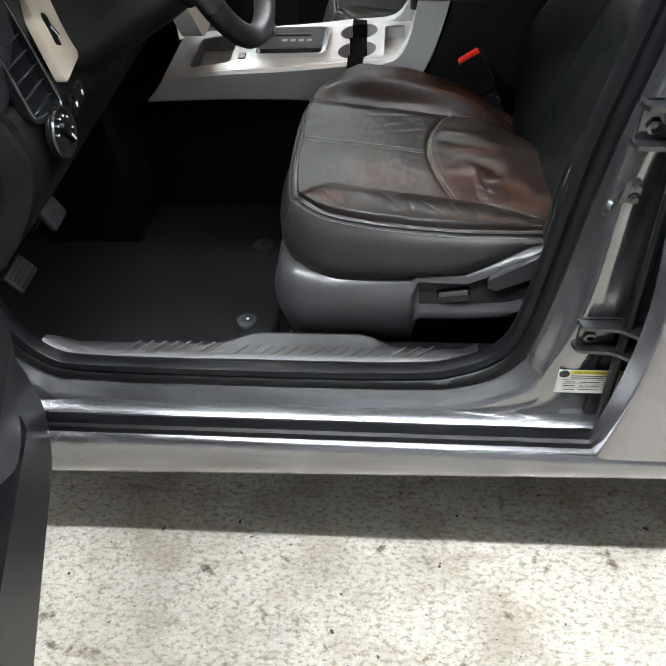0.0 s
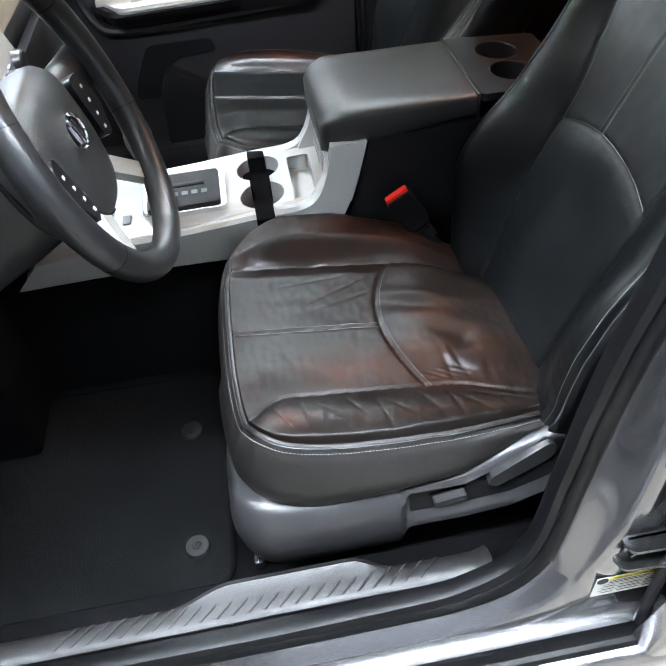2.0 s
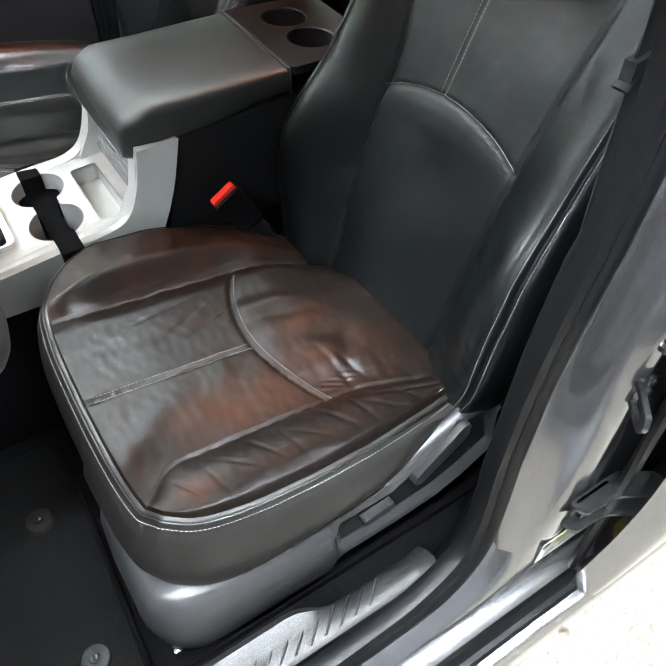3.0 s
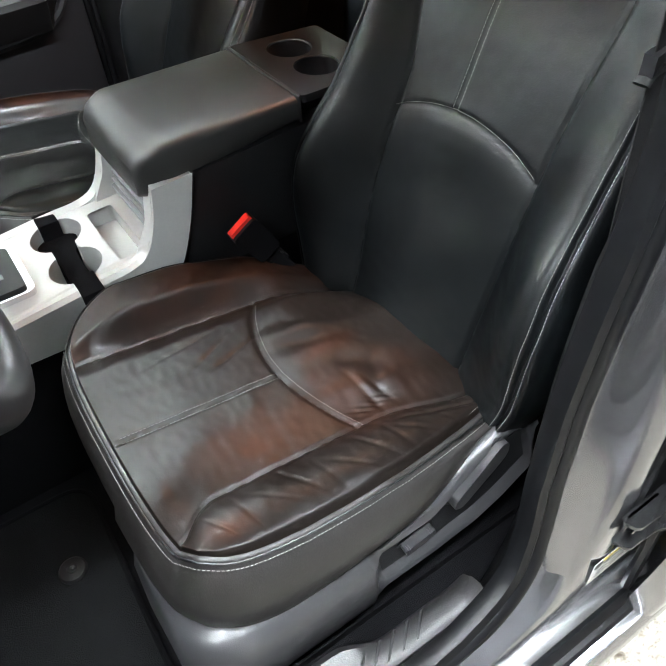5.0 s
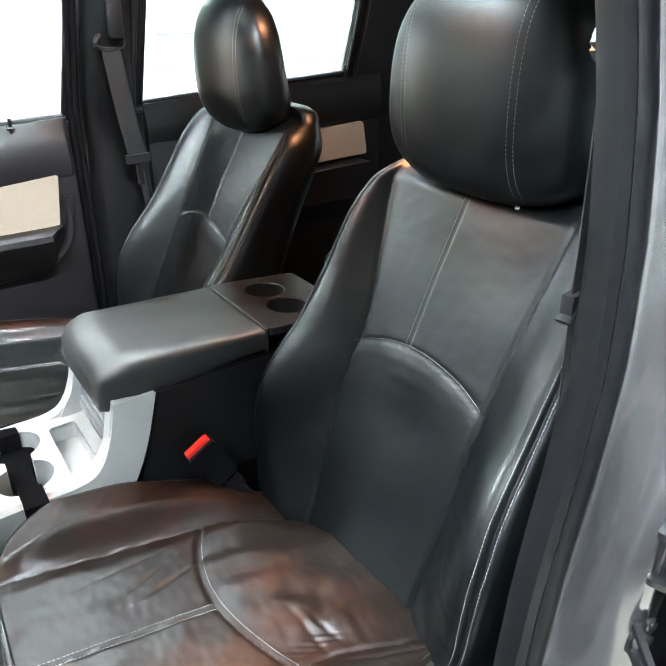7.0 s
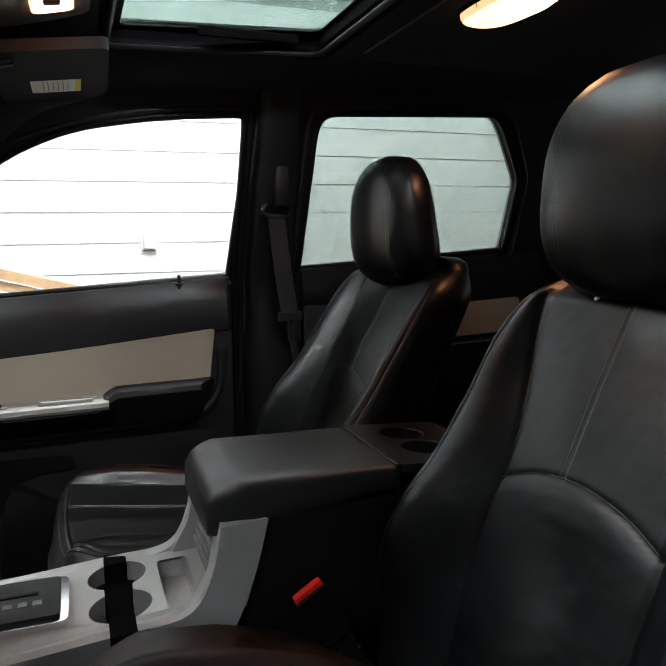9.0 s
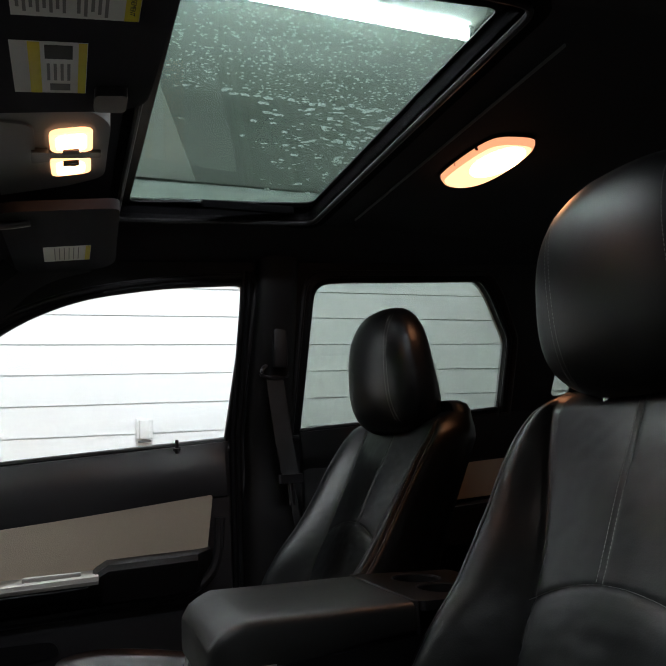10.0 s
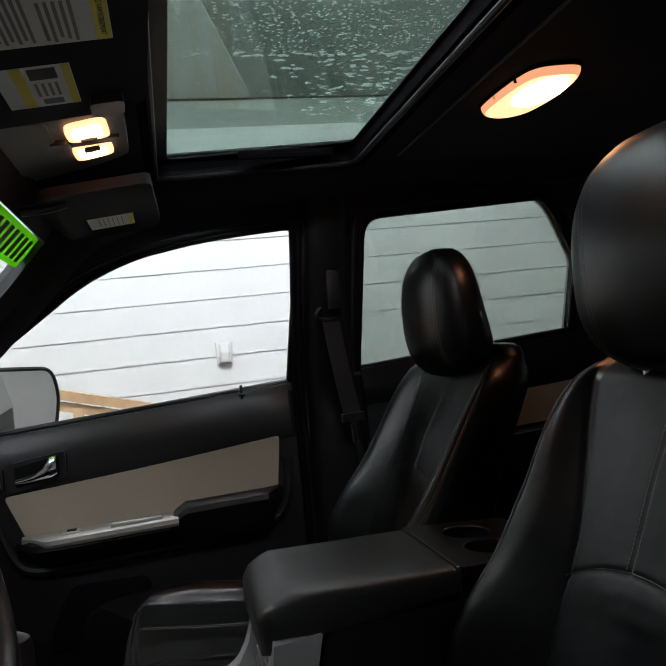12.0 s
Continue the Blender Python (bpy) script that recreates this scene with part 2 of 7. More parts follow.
def part(name, bm, mat, parent=None, label="", sharp=38):
    """One mesh object, its points given in the world."""
    me = bpy.data.meshes.new(name)
    bmesh.ops.recalc_face_normals(bm, faces=bm.faces)
    bm.to_mesh(me)
    bm.free()
    me.materials.append(mat)
    for p in me.polygons:
        p.use_smooth = True
    me.set_sharp_from_angle(angle=radians(sharp))
    ob = new(name, me)
    if parent is not None:
        ob.parent = parent
        if parent.type == "EMPTY":
            ob.matrix_parent_inverse = Matrix.Translation(-parent.location)
    return tagged(ob, label)


def joined(*bms):
    out = bmesh.new()
    for b in bms:
        tmp = bpy.data.meshes.new("tmp")
        b.to_mesh(tmp)
        b.free()
        out.from_mesh(tmp)
        bpy.data.meshes.remove(tmp)
    return out


def moved(bm, m):
    bmesh.ops.transform(bm, matrix=m, verts=bm.verts)
    return bm


def rbox(x0, x1, y0, y1, z0, z1, bev=0.004, seg=2):
    bm = bmesh.new()
    c = Matrix.Translation(((x0 + x1) / 2, (y0 + y1) / 2, (z0 + z1) / 2)) @ Matrix.Diagonal((x1 - x0, y1 - y0, z1 - z0, 1))
    bmesh.ops.create_cube(bm, size=1, matrix=c)
    if bev:
        bmesh.ops.bevel(bm, geom=bm.edges[:], offset=bev, segments=seg, profile=0.5, affect="EDGES")
    return bm


def prism(pts, put, a, b, bev=0.003, seg=2):
    """A polygon pts (u, v) pushed from a to b; put(u, v, w) gives the world's point."""
    bm = bmesh.new()
    lo = [bm.verts.new(put(u, v, a)) for u, v in pts]
    hi = [bm.verts.new(put(u, v, b)) for u, v in pts]
    n = len(pts)
    bm.faces.new(lo[::-1])
    bm.faces.new(hi)
    for i in range(n):
        bm.faces.new((lo[i], lo[(i + 1) % n], hi[(i + 1) % n], hi[i]))
    if bev:
        edges = [e for e in bm.edges if len(e.link_faces) == 2 and e.calc_face_angle(0) > 0.5]
        bmesh.ops.bevel(bm, geom=edges, offset=bev, segments=seg, profile=0.5, affect="EDGES")
    return bm


def loft(rings, closed=True, caps=True, loop=False):
    """Skin over rings of points. closed: each ring is a loop; loop: the last ring joins the first."""
    bm = bmesh.new()
    vs = [[bm.verts.new(p) for p in r] for r in rings]
    n = len(rings[0])
    m = len(rings)
    for i in range(m if loop else m - 1):
        a, b = vs[i], vs[(i + 1) % m]
        for j in range(n if closed else n - 1):
            k = (j + 1) % n
            bm.faces.new((a[j], a[k], b[k], b[j]))
    if caps and closed and not loop:
        bm.faces.new(vs[0][::-1])
        bm.faces.new(vs[-1])
    return bm


def spline(pts, n=8, loop=False):
    """Smooth curve through points."""
    p = [Vector(q) for q in pts]
    out = []
    m = len(p)
    for i in range(m if loop else m - 1):
        if loop:
            a, b, c, d = p[(i - 1) % m], p[i], p[(i + 1) % m], p[(i + 2) % m]
        else:
            a, b, c, d = p[max(i - 1, 0)], p[i], p[i + 1], p[min(i + 2, m - 1)]
        for k in range(n):
            t = k / n
            out.append(0.5 * ((2 * b) + (c - a) * t + (2 * a - 5 * b + 4 * c - d) * t * t + (3 * b - a - 3 * c + d) * t ** 3))
    if not loop:
        out.append(p[-1])
    return out


def tube(path, r, seg=10, loop=False, flat=1.0, up=(0, 0, 1)):
    """A round (or flattened) bar along a path; r may be a function of 0..1."""
    p = [Vector(q) for q in path]
    m = len(p)
    rings = []
    for i in range(m):
        d = (p[(i + 1) % m] - p[i - 1]) if loop else (p[min(i + 1, m - 1)] - p[max(i - 1, 0)])
        d.normalize()
        u = Vector(up)
        s = d.cross(u)
        if s.length < 1e-4:
            s = d.cross(Vector((1, 0, 0)))
        s.normalize()
        u = s.cross(d)
        rad = r(i / max(m - 1, 1)) if callable(r) else r
        rings.append([p[i] + s * rad * math.cos(2 * math.pi * k / seg) + u * rad * flat * math.sin(2 * math.pi * k / seg) for k in range(seg)])
    return loft(rings, True, not loop, loop)


def lathe(profile, m, seg=28):
    """Profile of (radius, height) spun about the z axis of the pose m."""
    rings = [[m @ Vector((r * math.cos(2 * math.pi * k / seg), r * math.sin(2 * math.pi * k / seg), h)) for k in range(seg)] for r, h in profile]
    return loft(rings, True, True)


def sheet(outer, holes, put, thick, bev=0):
    """A plate with holes: outlines in (u, v); put(u, v, w) for w = 0 and thick."""
    bm = bmesh.new()
    edges = []
    for lp in (outer, *holes):
        vs = [bm.verts.new((u, v, 0)) for u, v in lp]
        edges += [bm.edges.new((vs[i], vs[(i + 1) % len(vs)])) for i in range(len(vs))]
    bmesh.ops.triangle_fill(bm, use_beauty=True, edges=edges, normal=(0, 0, 1))
    ex = bmesh.ops.extrude_face_region(bm, geom=bm.faces[:])
    top = {v for v in ex["geom"] if isinstance(v, bmesh.types.BMVert)}
    for v in bm.verts:
        v.co = put(v.co.x, v.co.y, thick if v in top else 0.0)
    return bm


def rounded(pts, r, n=5):
    """A polygon with its corners rounded."""
    out = []
    m = len(pts)
    rr = r if isinstance(r, (list, tuple)) else [r] * m
    for i in range(m):
        a, b, c = Vector(pts[i - 1]), Vector(pts[i]), Vector(pts[(i + 1) % m])
        ra = min(rr[i], (a - b).length * 0.49, (c - b).length * 0.49)
        p, q = b + (a - b).normalized() * ra, b + (c - b).normalized() * ra
        for k in range(n + 1):
            t = k / n
            out.append(tuple((1 - t) ** 2 * p + 2 * t * (1 - t) * b + t * t * q))
    return out


def dashes(path, length=0.0032, gap=0.0018, r=0.00045, up=(0, 0, 1)):
    """Stitches: short thread ends along a path."""
    p = [Vector(q) for q in path]
    bm = bmesh.new()
    step = length + gap
    pos = 0.0
    total = sum((p[i + 1] - p[i]).length for i in range(len(p) - 1))
    cum = [0.0]
    for i in range(len(p) - 1):
        cum.append(cum[-1] + (p[i + 1] - p[i]).length)

    def at(s):
        s = min(max(s, 0), total)
        for i in range(len(p) - 1):
            if s <= cum[i + 1]:
                t = (s - cum[i]) / max(cum[i + 1] - cum[i], 1e-9)
                return p[i].lerp(p[i + 1], t)
        return p[-1]
    while pos + length < total:
        a, b = at(pos), at(pos + length)
        d = (b - a).normalized()
        u = Vector(up)
        s = d.cross(u).normalized()
        ra = [bm.verts.new(a + (s * math.cos(k * 2.094) + u * math.sin(k * 2.094)) * r) for k in range(3)]
        rb = [bm.verts.new(b + (s * math.cos(k * 2.094) + u * math.sin(k * 2.094)) * r) for k in range(3)]
        for k in range(3):
            bm.faces.new((ra[k], ra[(k + 1) % 3], rb[(k + 1) % 3], rb[k]))
        pos += step
    return bm


def bump01(t):
    """Smooth step."""
    t = min(max(t, 0.0), 1.0)
    return t * t * (3 - 2 * t)


# ---- the garage ----
def put_xy(z0):
    return lambda u, v, w: Vector((u, v, z0 + w))


part("ground", rbox(-4.5, 5.5, -4.2, 2.62, -0.2, 0.0, 0), CONCRETE)
tagged(bpy.data.objects["ground"], "pale sandy concrete garage floor with dark specks", "floor", kind="structure")

WALL_Y = 2.6
lean = Matrix.Translation((0.4, WALL_Y, 1.3)) @ Matrix.Rotation(radians(-0.4), 4, "Y") @ Matrix.Translation((-0.4, -WALL_Y, -1.3))
wall_far = part("wall_far", rbox(-4.5, 5.5, WALL_Y + 0.02, WALL_Y + 0.15, -0.2, 2.75, 0), CEILING_DIM)
tagged(wall_far, "white garage wall clad in horizontal siding boards", "wall", kind="structure")
board = loft([[(x, WALL_Y + 0.02, 0.0), (x, WALL_Y - 0.002, 0.0), (x, WALL_Y - 0.001, 0.1415), (x, WALL_Y + 0.016, 0.1415), (x, WALL_Y + 0.016, 0.1475), (x, WALL_Y + 0.02, 0.1475)] for x in (-4.5, 5.5)])
first = None
# Boards stop below the ceiling slope so the dimmed paint shows above.
for i in range(16):
    z = 0.044 + 0.1475 * i
    if first is None:
        first = part("board", board, SIDING, wall_far, "", 10)
        first.location = (0, 0, z)
        ob = first
    else:
        ob = new("board", first.data)
        ob.parent = wall_far
    ob.matrix_basis = lean @ Matrix.Translation((0, 0, z))
# Walls out of view; their greys are picked to shape reflections on the car.
for nm, bm, lab in (("wall_near", rbox(-4.5, 5.5, -4.3, -4.2, -0.2, 2.75, 0), "unseen near garage wall, darkened to deepen reflections"), ("wall_front", rbox(-4.6, -4.5, -4.3, 2.75, -0.2, 2.75, 0), "unseen front garage wall, greyed to hold down bounce light"),
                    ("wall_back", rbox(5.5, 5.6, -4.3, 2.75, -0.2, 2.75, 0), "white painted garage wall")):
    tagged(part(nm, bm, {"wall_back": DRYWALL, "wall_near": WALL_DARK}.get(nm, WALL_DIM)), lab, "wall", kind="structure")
soffit = part("ceiling_slope", loft([[(x, 1.5, 2.75), (x, 2.6, 2.55), (x, 2.6, 2.75)] for x in (-4.5, 5.5)]), CEILING_DIM)
tagged(soffit, "grey slope where the garage ceiling meets the wall", "ceiling", kind="structure")
part("panel", prism([(-2.2, 1.55), (0.0, 1.55), (0.068, 1.79), (0.372, 2.588), (-2.2, 2.588)], lambda u, v, w: Vector((u, v, 2.75 - 0.2 * (v - 1.5) / 1.1 + w)), -0.005, 0.0, 0), DRYWALL, soffit, "pale board")
tagged(part("garage_ceiling", rbox(-4.6, 5.6, -4.3, 2.75, 2.75, 2.85, 0), CEILING_DIM), "pale painted garage ceiling", "ceiling", kind="structure")


def strip_light(x0, x1, y, z=2.66, lamp=TUBE_GLOW):
    t = thing("strip_light", ((x0 + x1) / 2, y, 2.75), "white fluorescent strip light on the garage ceiling", "light", "ceiling strip lights")
    prof = [(-0.11, 0.085), (0.11, 0.085), (0.11, 0.075), (0.05, 0.03), (-0.05, 0.03), (-0.11, 0.075)]
    part("housing", prism(prof, lambda u, v, w: Vector((w, y + u, z + v)), x0, x1, 0.003), WHITE_METAL, t)
    for x, n in ((x0 + 0.03, 1), (x1 - 0.03, -1)):
        part("lamp_holder", rbox(x - 0.012, x + 0.012, y - 0.022, y + 0.022, z - 0.025, z + 0.032, 0.003), WHITE_METAL, t)
    part("tube", tube([(x0 + 0.045, y, z), (x1 - 0.045, y, z)], 0.019, 14), lamp, t, "glowing white tube")
    return t


# The lamp from x -2.64 is added, unseen, to light the seat backs.
for x0, x1, y in ((0.0, 1.22, 1.15), (-1.32, -0.08, 1.15), (-2.64, -1.40, 1.15), (1.3, 2.52, 1.15), (-0.6, 0.62, -1.25), (-1.92, -0.7, -1.25), (0.72, 1.94, -1.25), (2.04, 3.26, -1.25)):
    strip_light(x0, x1, y, lamp=TUBE_GLOW if y > 0 else TUBE_DRIVER_GLOW)


def outlet_cover():
    t = thing("outlet_cover", (0.1, WALL_Y - 0.012, 1.17), "white weatherproof outlet cover on the siding", "outlet")
    part("plate", rbox(0.058, 0.137, WALL_Y - 0.022, WALL_Y - 0.006, 1.17, 1.295, 0.004), WHITE_METAL, t)
    part("flap", rbox(0.072, 0.123, WALL_Y - 0.05, WALL_Y - 0.022, 1.19, 1.285, 0.008), WHITE_METAL, t)
    part("lower_lip", rbox(0.066, 0.130, WALL_Y - 0.03, WALL_Y - 0.018, 1.176, 1.186, 0.003), GREY_PLASTIC, t)


outlet_cover()


def stair_rail():
    t = thing("stair_railing", (-1.0, 2.3, 0.0), "new pine handrail with balusters beside the wall", "railing")
    y = 2.25
    a, b = Vector((-1.9, y, 1.488)), Vector((0.25, y, 0.903))
    d = (b - a).normalized()

    def zt(x):
        return a.z + (x - a.x) * d.z / d.x
    for nm, dz, h, dep in (("handrail", 0.0, 0.042, 0.07), ("under_rail", -0.052, 0.04, 0.036)):
        part(nm, loft([[(x, y - dep / 2, zt(x) + dz), (x, y + dep / 2, zt(x) + dz), (x, y + dep / 2, zt(x) + dz - h), (x, y - dep / 2, zt(x) + dz - h)] for x in (-1.9, 0.25)]), WOOD, t)
    for k in range(15):
        x = -1.80 + k * 0.135
        part("baluster", rbox(x - 0.019, x + 0.019, y - 0.019, y + 0.019, 0.3, zt(x) - 0.07, 0.002), WOOD, t)
    for x in (-1.9, 0.21):
        part("post", rbox(x - 0.045, x + 0.045, y - 0.045, y + 0.045, 0.0, zt(x) - 0.004, 0.004), WOOD, t)
    part("bottom_rail", rbox(-1.9, 0.25, y - 0.02, y + 0.02, 0.24, 0.3, 0.003), WOOD, t)


stair_rail()

# specks of grit on the floor, too many to count
rng = random.Random(4)
grit = bmesh.new()
for k in range(260):
    x, y, r = rng.uniform(-1.3, 1.4), rng.uniform(-2.2, -0.62), rng.choice((0.0015, 0.002, 0.0025, 0.004))
    bmesh.ops.create_icosphere(grit, subdivisions=1, radius=r, matrix=Matrix.Translation((x, y, r * 0.2)) @ Matrix.Rotation(rng.uniform(0, 6), 4, "Z") @ Matrix.Diagonal((rng.uniform(0.8, 2.2), 1, 0.4, 1)))
tagged(part("grit", grit, INK), "dark grit scattered on the concrete", "grit", kind="stuff")


# ---- the car's shell ----
car = thing("car", (0, 0, 0.3), "grey metallic car with its driver's doorway open", "car")


def side_y(z):
    """Half width of the cabin's side above the belt line."""
    return 0.735 - 0.30 * max(0.0, z - 1.13)


def table(rows, q):
    """Smooth lookup between rows of (key, value)."""
    if q <= rows[0][0]:
        return rows[0][1]
    for (a, va), (b, vb) in zip(rows, rows[1:]):
        if q <= b:
            return va + (vb - va) * (q - a) / (b - a)
    return rows[-1][1]


def ease(rows, q):
    """Lookup with rounded transitions between rows of (key, value)."""
    q = min(max(q, rows[0][0]), rows[-1][0])
    for i in range(len(rows) - 1):
        (a, b), (c, d) = rows[i], rows[i + 1]
        if q <= c:
            m0 = (d - b) / (c - a) if i == 0 else (d - rows[i - 1][1]) / (c - rows[i - 1][0])
            m1 = (d - b) / (c - a) if i + 2 == len(rows) else (rows[i + 2][1] - b) / (rows[i + 2][0] - a)
            t, w = (q - a) / (c - a), c - a
            return (2 * t ** 3 - 3 * t * t + 1) * b + (t ** 3 - 2 * t * t + t) * w * m0 + (3 * t * t - 2 * t ** 3) * d + (t ** 3 - t * t) * w * m1
    return rows[-1][1]


SEAL_Y = [(0.49, 0.735), (0.58, 0.714), (0.68, 0.699), (0.80, 0.691), (1.0, 0.690), (1.1, 0.685), (1.2, 0.673), (1.3, 0.655), (1.38, 0.636), (1.45, 0.618), (1.56, 0.597)]
SEAL_X = [(0.42, -0.03), (0.50, 0.012), (0.53, 0.044), (0.58, 0.080), (0.68, 0.101), (0.80, 0.117), (0.88, 0.126), (0.95, 0.137), (1.03, 0.153), (1.1, 0.167), (1.2, 0.181), (1.3, 0.190), (1.38, 0.193), (1.45, 0.187), (1.52, 0.165)]


def door_y(x, z):
    """Half width at the driver's doorway: drawn in at the rear, where the seal follows the pillar."""
    f = bump01((x + 0.35) / 0.35)
    return side_y(z) * (1 - f) + table(SEAL_Y, z) * f


# doorway on the driver's side: outline of the opening
OPEN = [(p.x, p.y) for p in spline([(-0.66, 0.497), (-0.50, 0.492), (-0.25, 0.490), (-0.08, 0.493), (-0.02, 0.502)] + [(x, z) for z, x in SEAL_X[2:]] +
                                   [(0.09, 1.55), (-0.15, 1.54), (-0.36, 1.44), (-0.55, 1.29), (-0.72, 1.12), (-0.80, 0.95), (-0.80, 0.8), (-0.785, 0.66), (-0.755, 0.565), (-0.715, 0.512)], 5, True)]


def offset(path, i, d):
    """Point of a closed path pushed outwards by d."""
    m = len(path)
    a, b = Vector(path[i - 1]), Vector(path[(i + 1) % m])
    t = (b - a).normalized()
    return Vector(path[i]) + Vector((t.y, -t.x)) * d


def frame_rings(path, prof, side=-1):
    """Rings round the opening: prof of (outward push, y from the side's plane)."""
    rings = []
    for i in range(len(path)):
        ring = []
        for d, dy in prof:
            p = offset(path, i, d)
            ring.append((p.x, side * (door_y(p.x, p.y) - 0.002 + dy), p.y))
        rings.append(ring)
    return rings


part("door_seal", loft(frame_rings(OPEN, [(-0.012, -0.012), (-0.016, 0.0), (-0.012, 0.012), (-0.003, 0.016), (0.006, 0.012), (0.010, 0.002), (0.006, -0.010), (-0.003, -0.016)]), True, False, True), RUBBER, car, "black rubber door seal")
part("door_seal", loft(frame_rings(OPEN, [(0.002, 0.004), (0.004, 0.013), (0.010, 0.019), (0.018, 0.020), (0.025, 0.017), (0.024, 0.008)]), True, False, True), RUBBER, car, "thin second lip of the seal")
part("door_jamb", loft(frame_rings(OPEN, [(-0.002, -0.008), (-0.002, 0.006), (0.012, 0.010), (0.022, 0.013), (0.034, 0.022), (0.042, 0.034), (0.048, 0.040), (0.056, 0.043), (0.070, 0.045), (0.084, 0.044), (0.092, 0.038)]), False, False, True), PAINT, car, "grey painted jamb")
# rocker and its ledges below the doorway
X0 = -0.92


def run(prof, x0, x1, n=2):
    return loft([[(x0 + (x1 - x0) * k / (n - 1), y, z) for y, z in prof] for k in range(n)])


part("sill_step", run([(-0.70, 0.47), (-0.742, 0.478), (-0.748, 0.474), (-0.764, 0.456), (-0.772, 0.447), (-0.776, 0.4475), (-0.80, 0.444), (-0.806, 0.438), (-0.808, 0.40), (-0.70, 0.40)], X0, 0.26), PAINT, car)
part("sill_seal", run([(-0.80, 0.444), (-0.806, 0.447), (-0.812, 0.441), (-0.815, 0.434), (-0.822, 0.432), (-0.826, 0.424), (-0.822, 0.415), (-0.806, 0.412)], -0.86, 0.27), RUBBER, car, "black rubber strip")
ROCKER = [(-0.79, 0.425, 0), (-0.822, 0.425, 0), (-0.832, 0.4215, 0), (-0.838, 0.414, 0.2), (-0.845, 0.385, 0.6), (-0.848, 0.355, 1), (-0.844, 0.330, 1), (-0.83, 0.312, 1), (-0.79, 0.302, 1), (-0.74, 0.300, 1)]
part("rocker_panel", loft([[(x, y, z + k * 0.045 * (x + 0.6)) for y, z, k in ROCKER] for x in (-1.2, -0.6, 0.0, 0.5, 1.0)]), PAINT, car)
part("underbody", rbox(-1.2, 1.6, -0.75, 0.75, 0.30, 0.385, 0.01), PLASTIC_SOFT, car)
# B pillar outside the seal, with its pressed shape
pill = []
for k in range(57):
    z = 0.43 + 0.02 * k
    xs, ys = table(SEAL_X, z), -table(SEAL_Y, z)
    yo = -(side_y(z) + 0.044)
    xs += 0.062 * (1 - bump01((z - 0.46) / 0.13))
    ys += 0.004 * (1 - bump01((z - 0.46) / 0.13))
    wob = 0.013 * math.sin((z - 0.45) * 9) * (1 - bump01((z - 0.95) / 0.2))
    dip = 0.007 * math.sin((z - 0.40) * 11) * (1 - bump01((z - 1.0) / 0.2))
    rib = bump01((z - 0.92) / 0.2)
    line = spline([(xs + 0.008, ys - 0.004), (xs + 0.018, ys - 0.010), (xs + 0.024, ys - 0.022), (xs + 0.030 + wob, (ys + yo) / 2 - 0.012), (xs + 0.036 + wob, yo + 0.008), (xs + 0.046 + wob, yo + max(0, dip) * 0.5 - 0.004 * rib), (xs + 0.060 + wob, yo + max(0, -dip) * 0.6 + 0.009 * rib), (xs + 0.075 + wob, yo + max(0, -dip) - 0.003 * rib), (xs + 0.090 + wob * 0.5, yo + 0.003 + abs(dip) * 0.5 + 0.007 * rib), (xs + 0.105, yo + 0.004 + abs(dip) - 0.006 * rib), (xs + 0.118, yo + 0.012), (0.36, yo + 0.014)], 3)
    pill.append([(p.x, p.y, z) for p in line] + [(0.36, yo + 0.06, z), (xs + 0.02, ys + 0.0, z)])
part("b_pillar", loft(pill), PAINT, car, "grey painted door pillar", 50)
# A pillar foot and front wing edge beside the hinge
part("a_pillar_foot", loft([[(-0.84, -0.79, z), (-0.84, -0.70, z), (-1.0, -0.70, z), (-1.0, -0.79, z)] for z in (0.42, 0.7, 1.1)]), PAINT, car)


def striker():
    y = -0.779
    t = part("door_striker", prism(rounded([(0.140, 0.874), (0.168, 0.877), (0.171, 0.899), (0.152, 0.906), (0.140, 0.892)], 0.006), lambda u, v, w: Vector((u, y - w, v)), 0, 0.004, 0.001), STEEL, car, "zinc door striker")
    ax, az = Vector((-0.55, -0.80, -0.12)).normalized(), Vector((0.12, 0.02, 0.99)).normalized()
    o = Vector((0.150, y - 0.002, 0.890))
    part("loop", sheet(rounded([(0.0, -0.013), (0.040, -0.011), (0.045, 0.0), (0.040, 0.012), (0.0, 0.014)], 0.004, 3), [rounded([(0.008, -0.007), (0.034, -0.006), (0.036, 0.002), (0.032, 0.007), (0.008, 0.008)], 0.003, 3)], lambda u, v, w: o + ax * u + az * v + ax.cross(az) * w, 0.006), STEEL, t)
    for x, z in ((0.163, 0.898), (0.163, 0.882)):
        part("bolt", lathe([(0.007, 0), (0.007, 0.003), (0.0045, 0.004), (0.0045, 0.006)], Matrix.Translation((x, y - 0.003, z)) @ Matrix.Rotation(radians(90), 4, "X"), 12), STEEL, t)


striker()


def flat_text(words, size, m, mat, parent, name="lettering"):
    """Words as thin raised mesh on a label; m maps the text's plane."""
    cu = bpy.data.curves.new(name, "FONT")
    cu.body, cu.size, cu.extrude = words, size, 0.0001
    cu.align_x, cu.align_y = "CENTER", "CENTER"
    tmp = bpy.data.objects.new("tmp_text", cu)
    scene.collection.objects.link(tmp)
    me = bpy.data.meshes.new_from_object(tmp.evaluated_get(bpy.context.evaluated_depsgraph_get()))
    bpy.data.objects.remove(tmp)
    bm = bmesh.new()
    bm.from_mesh(me)
    bpy.data.meshes.remove(me)
    moved(bm, m)
    return part(name, bm, mat, parent)


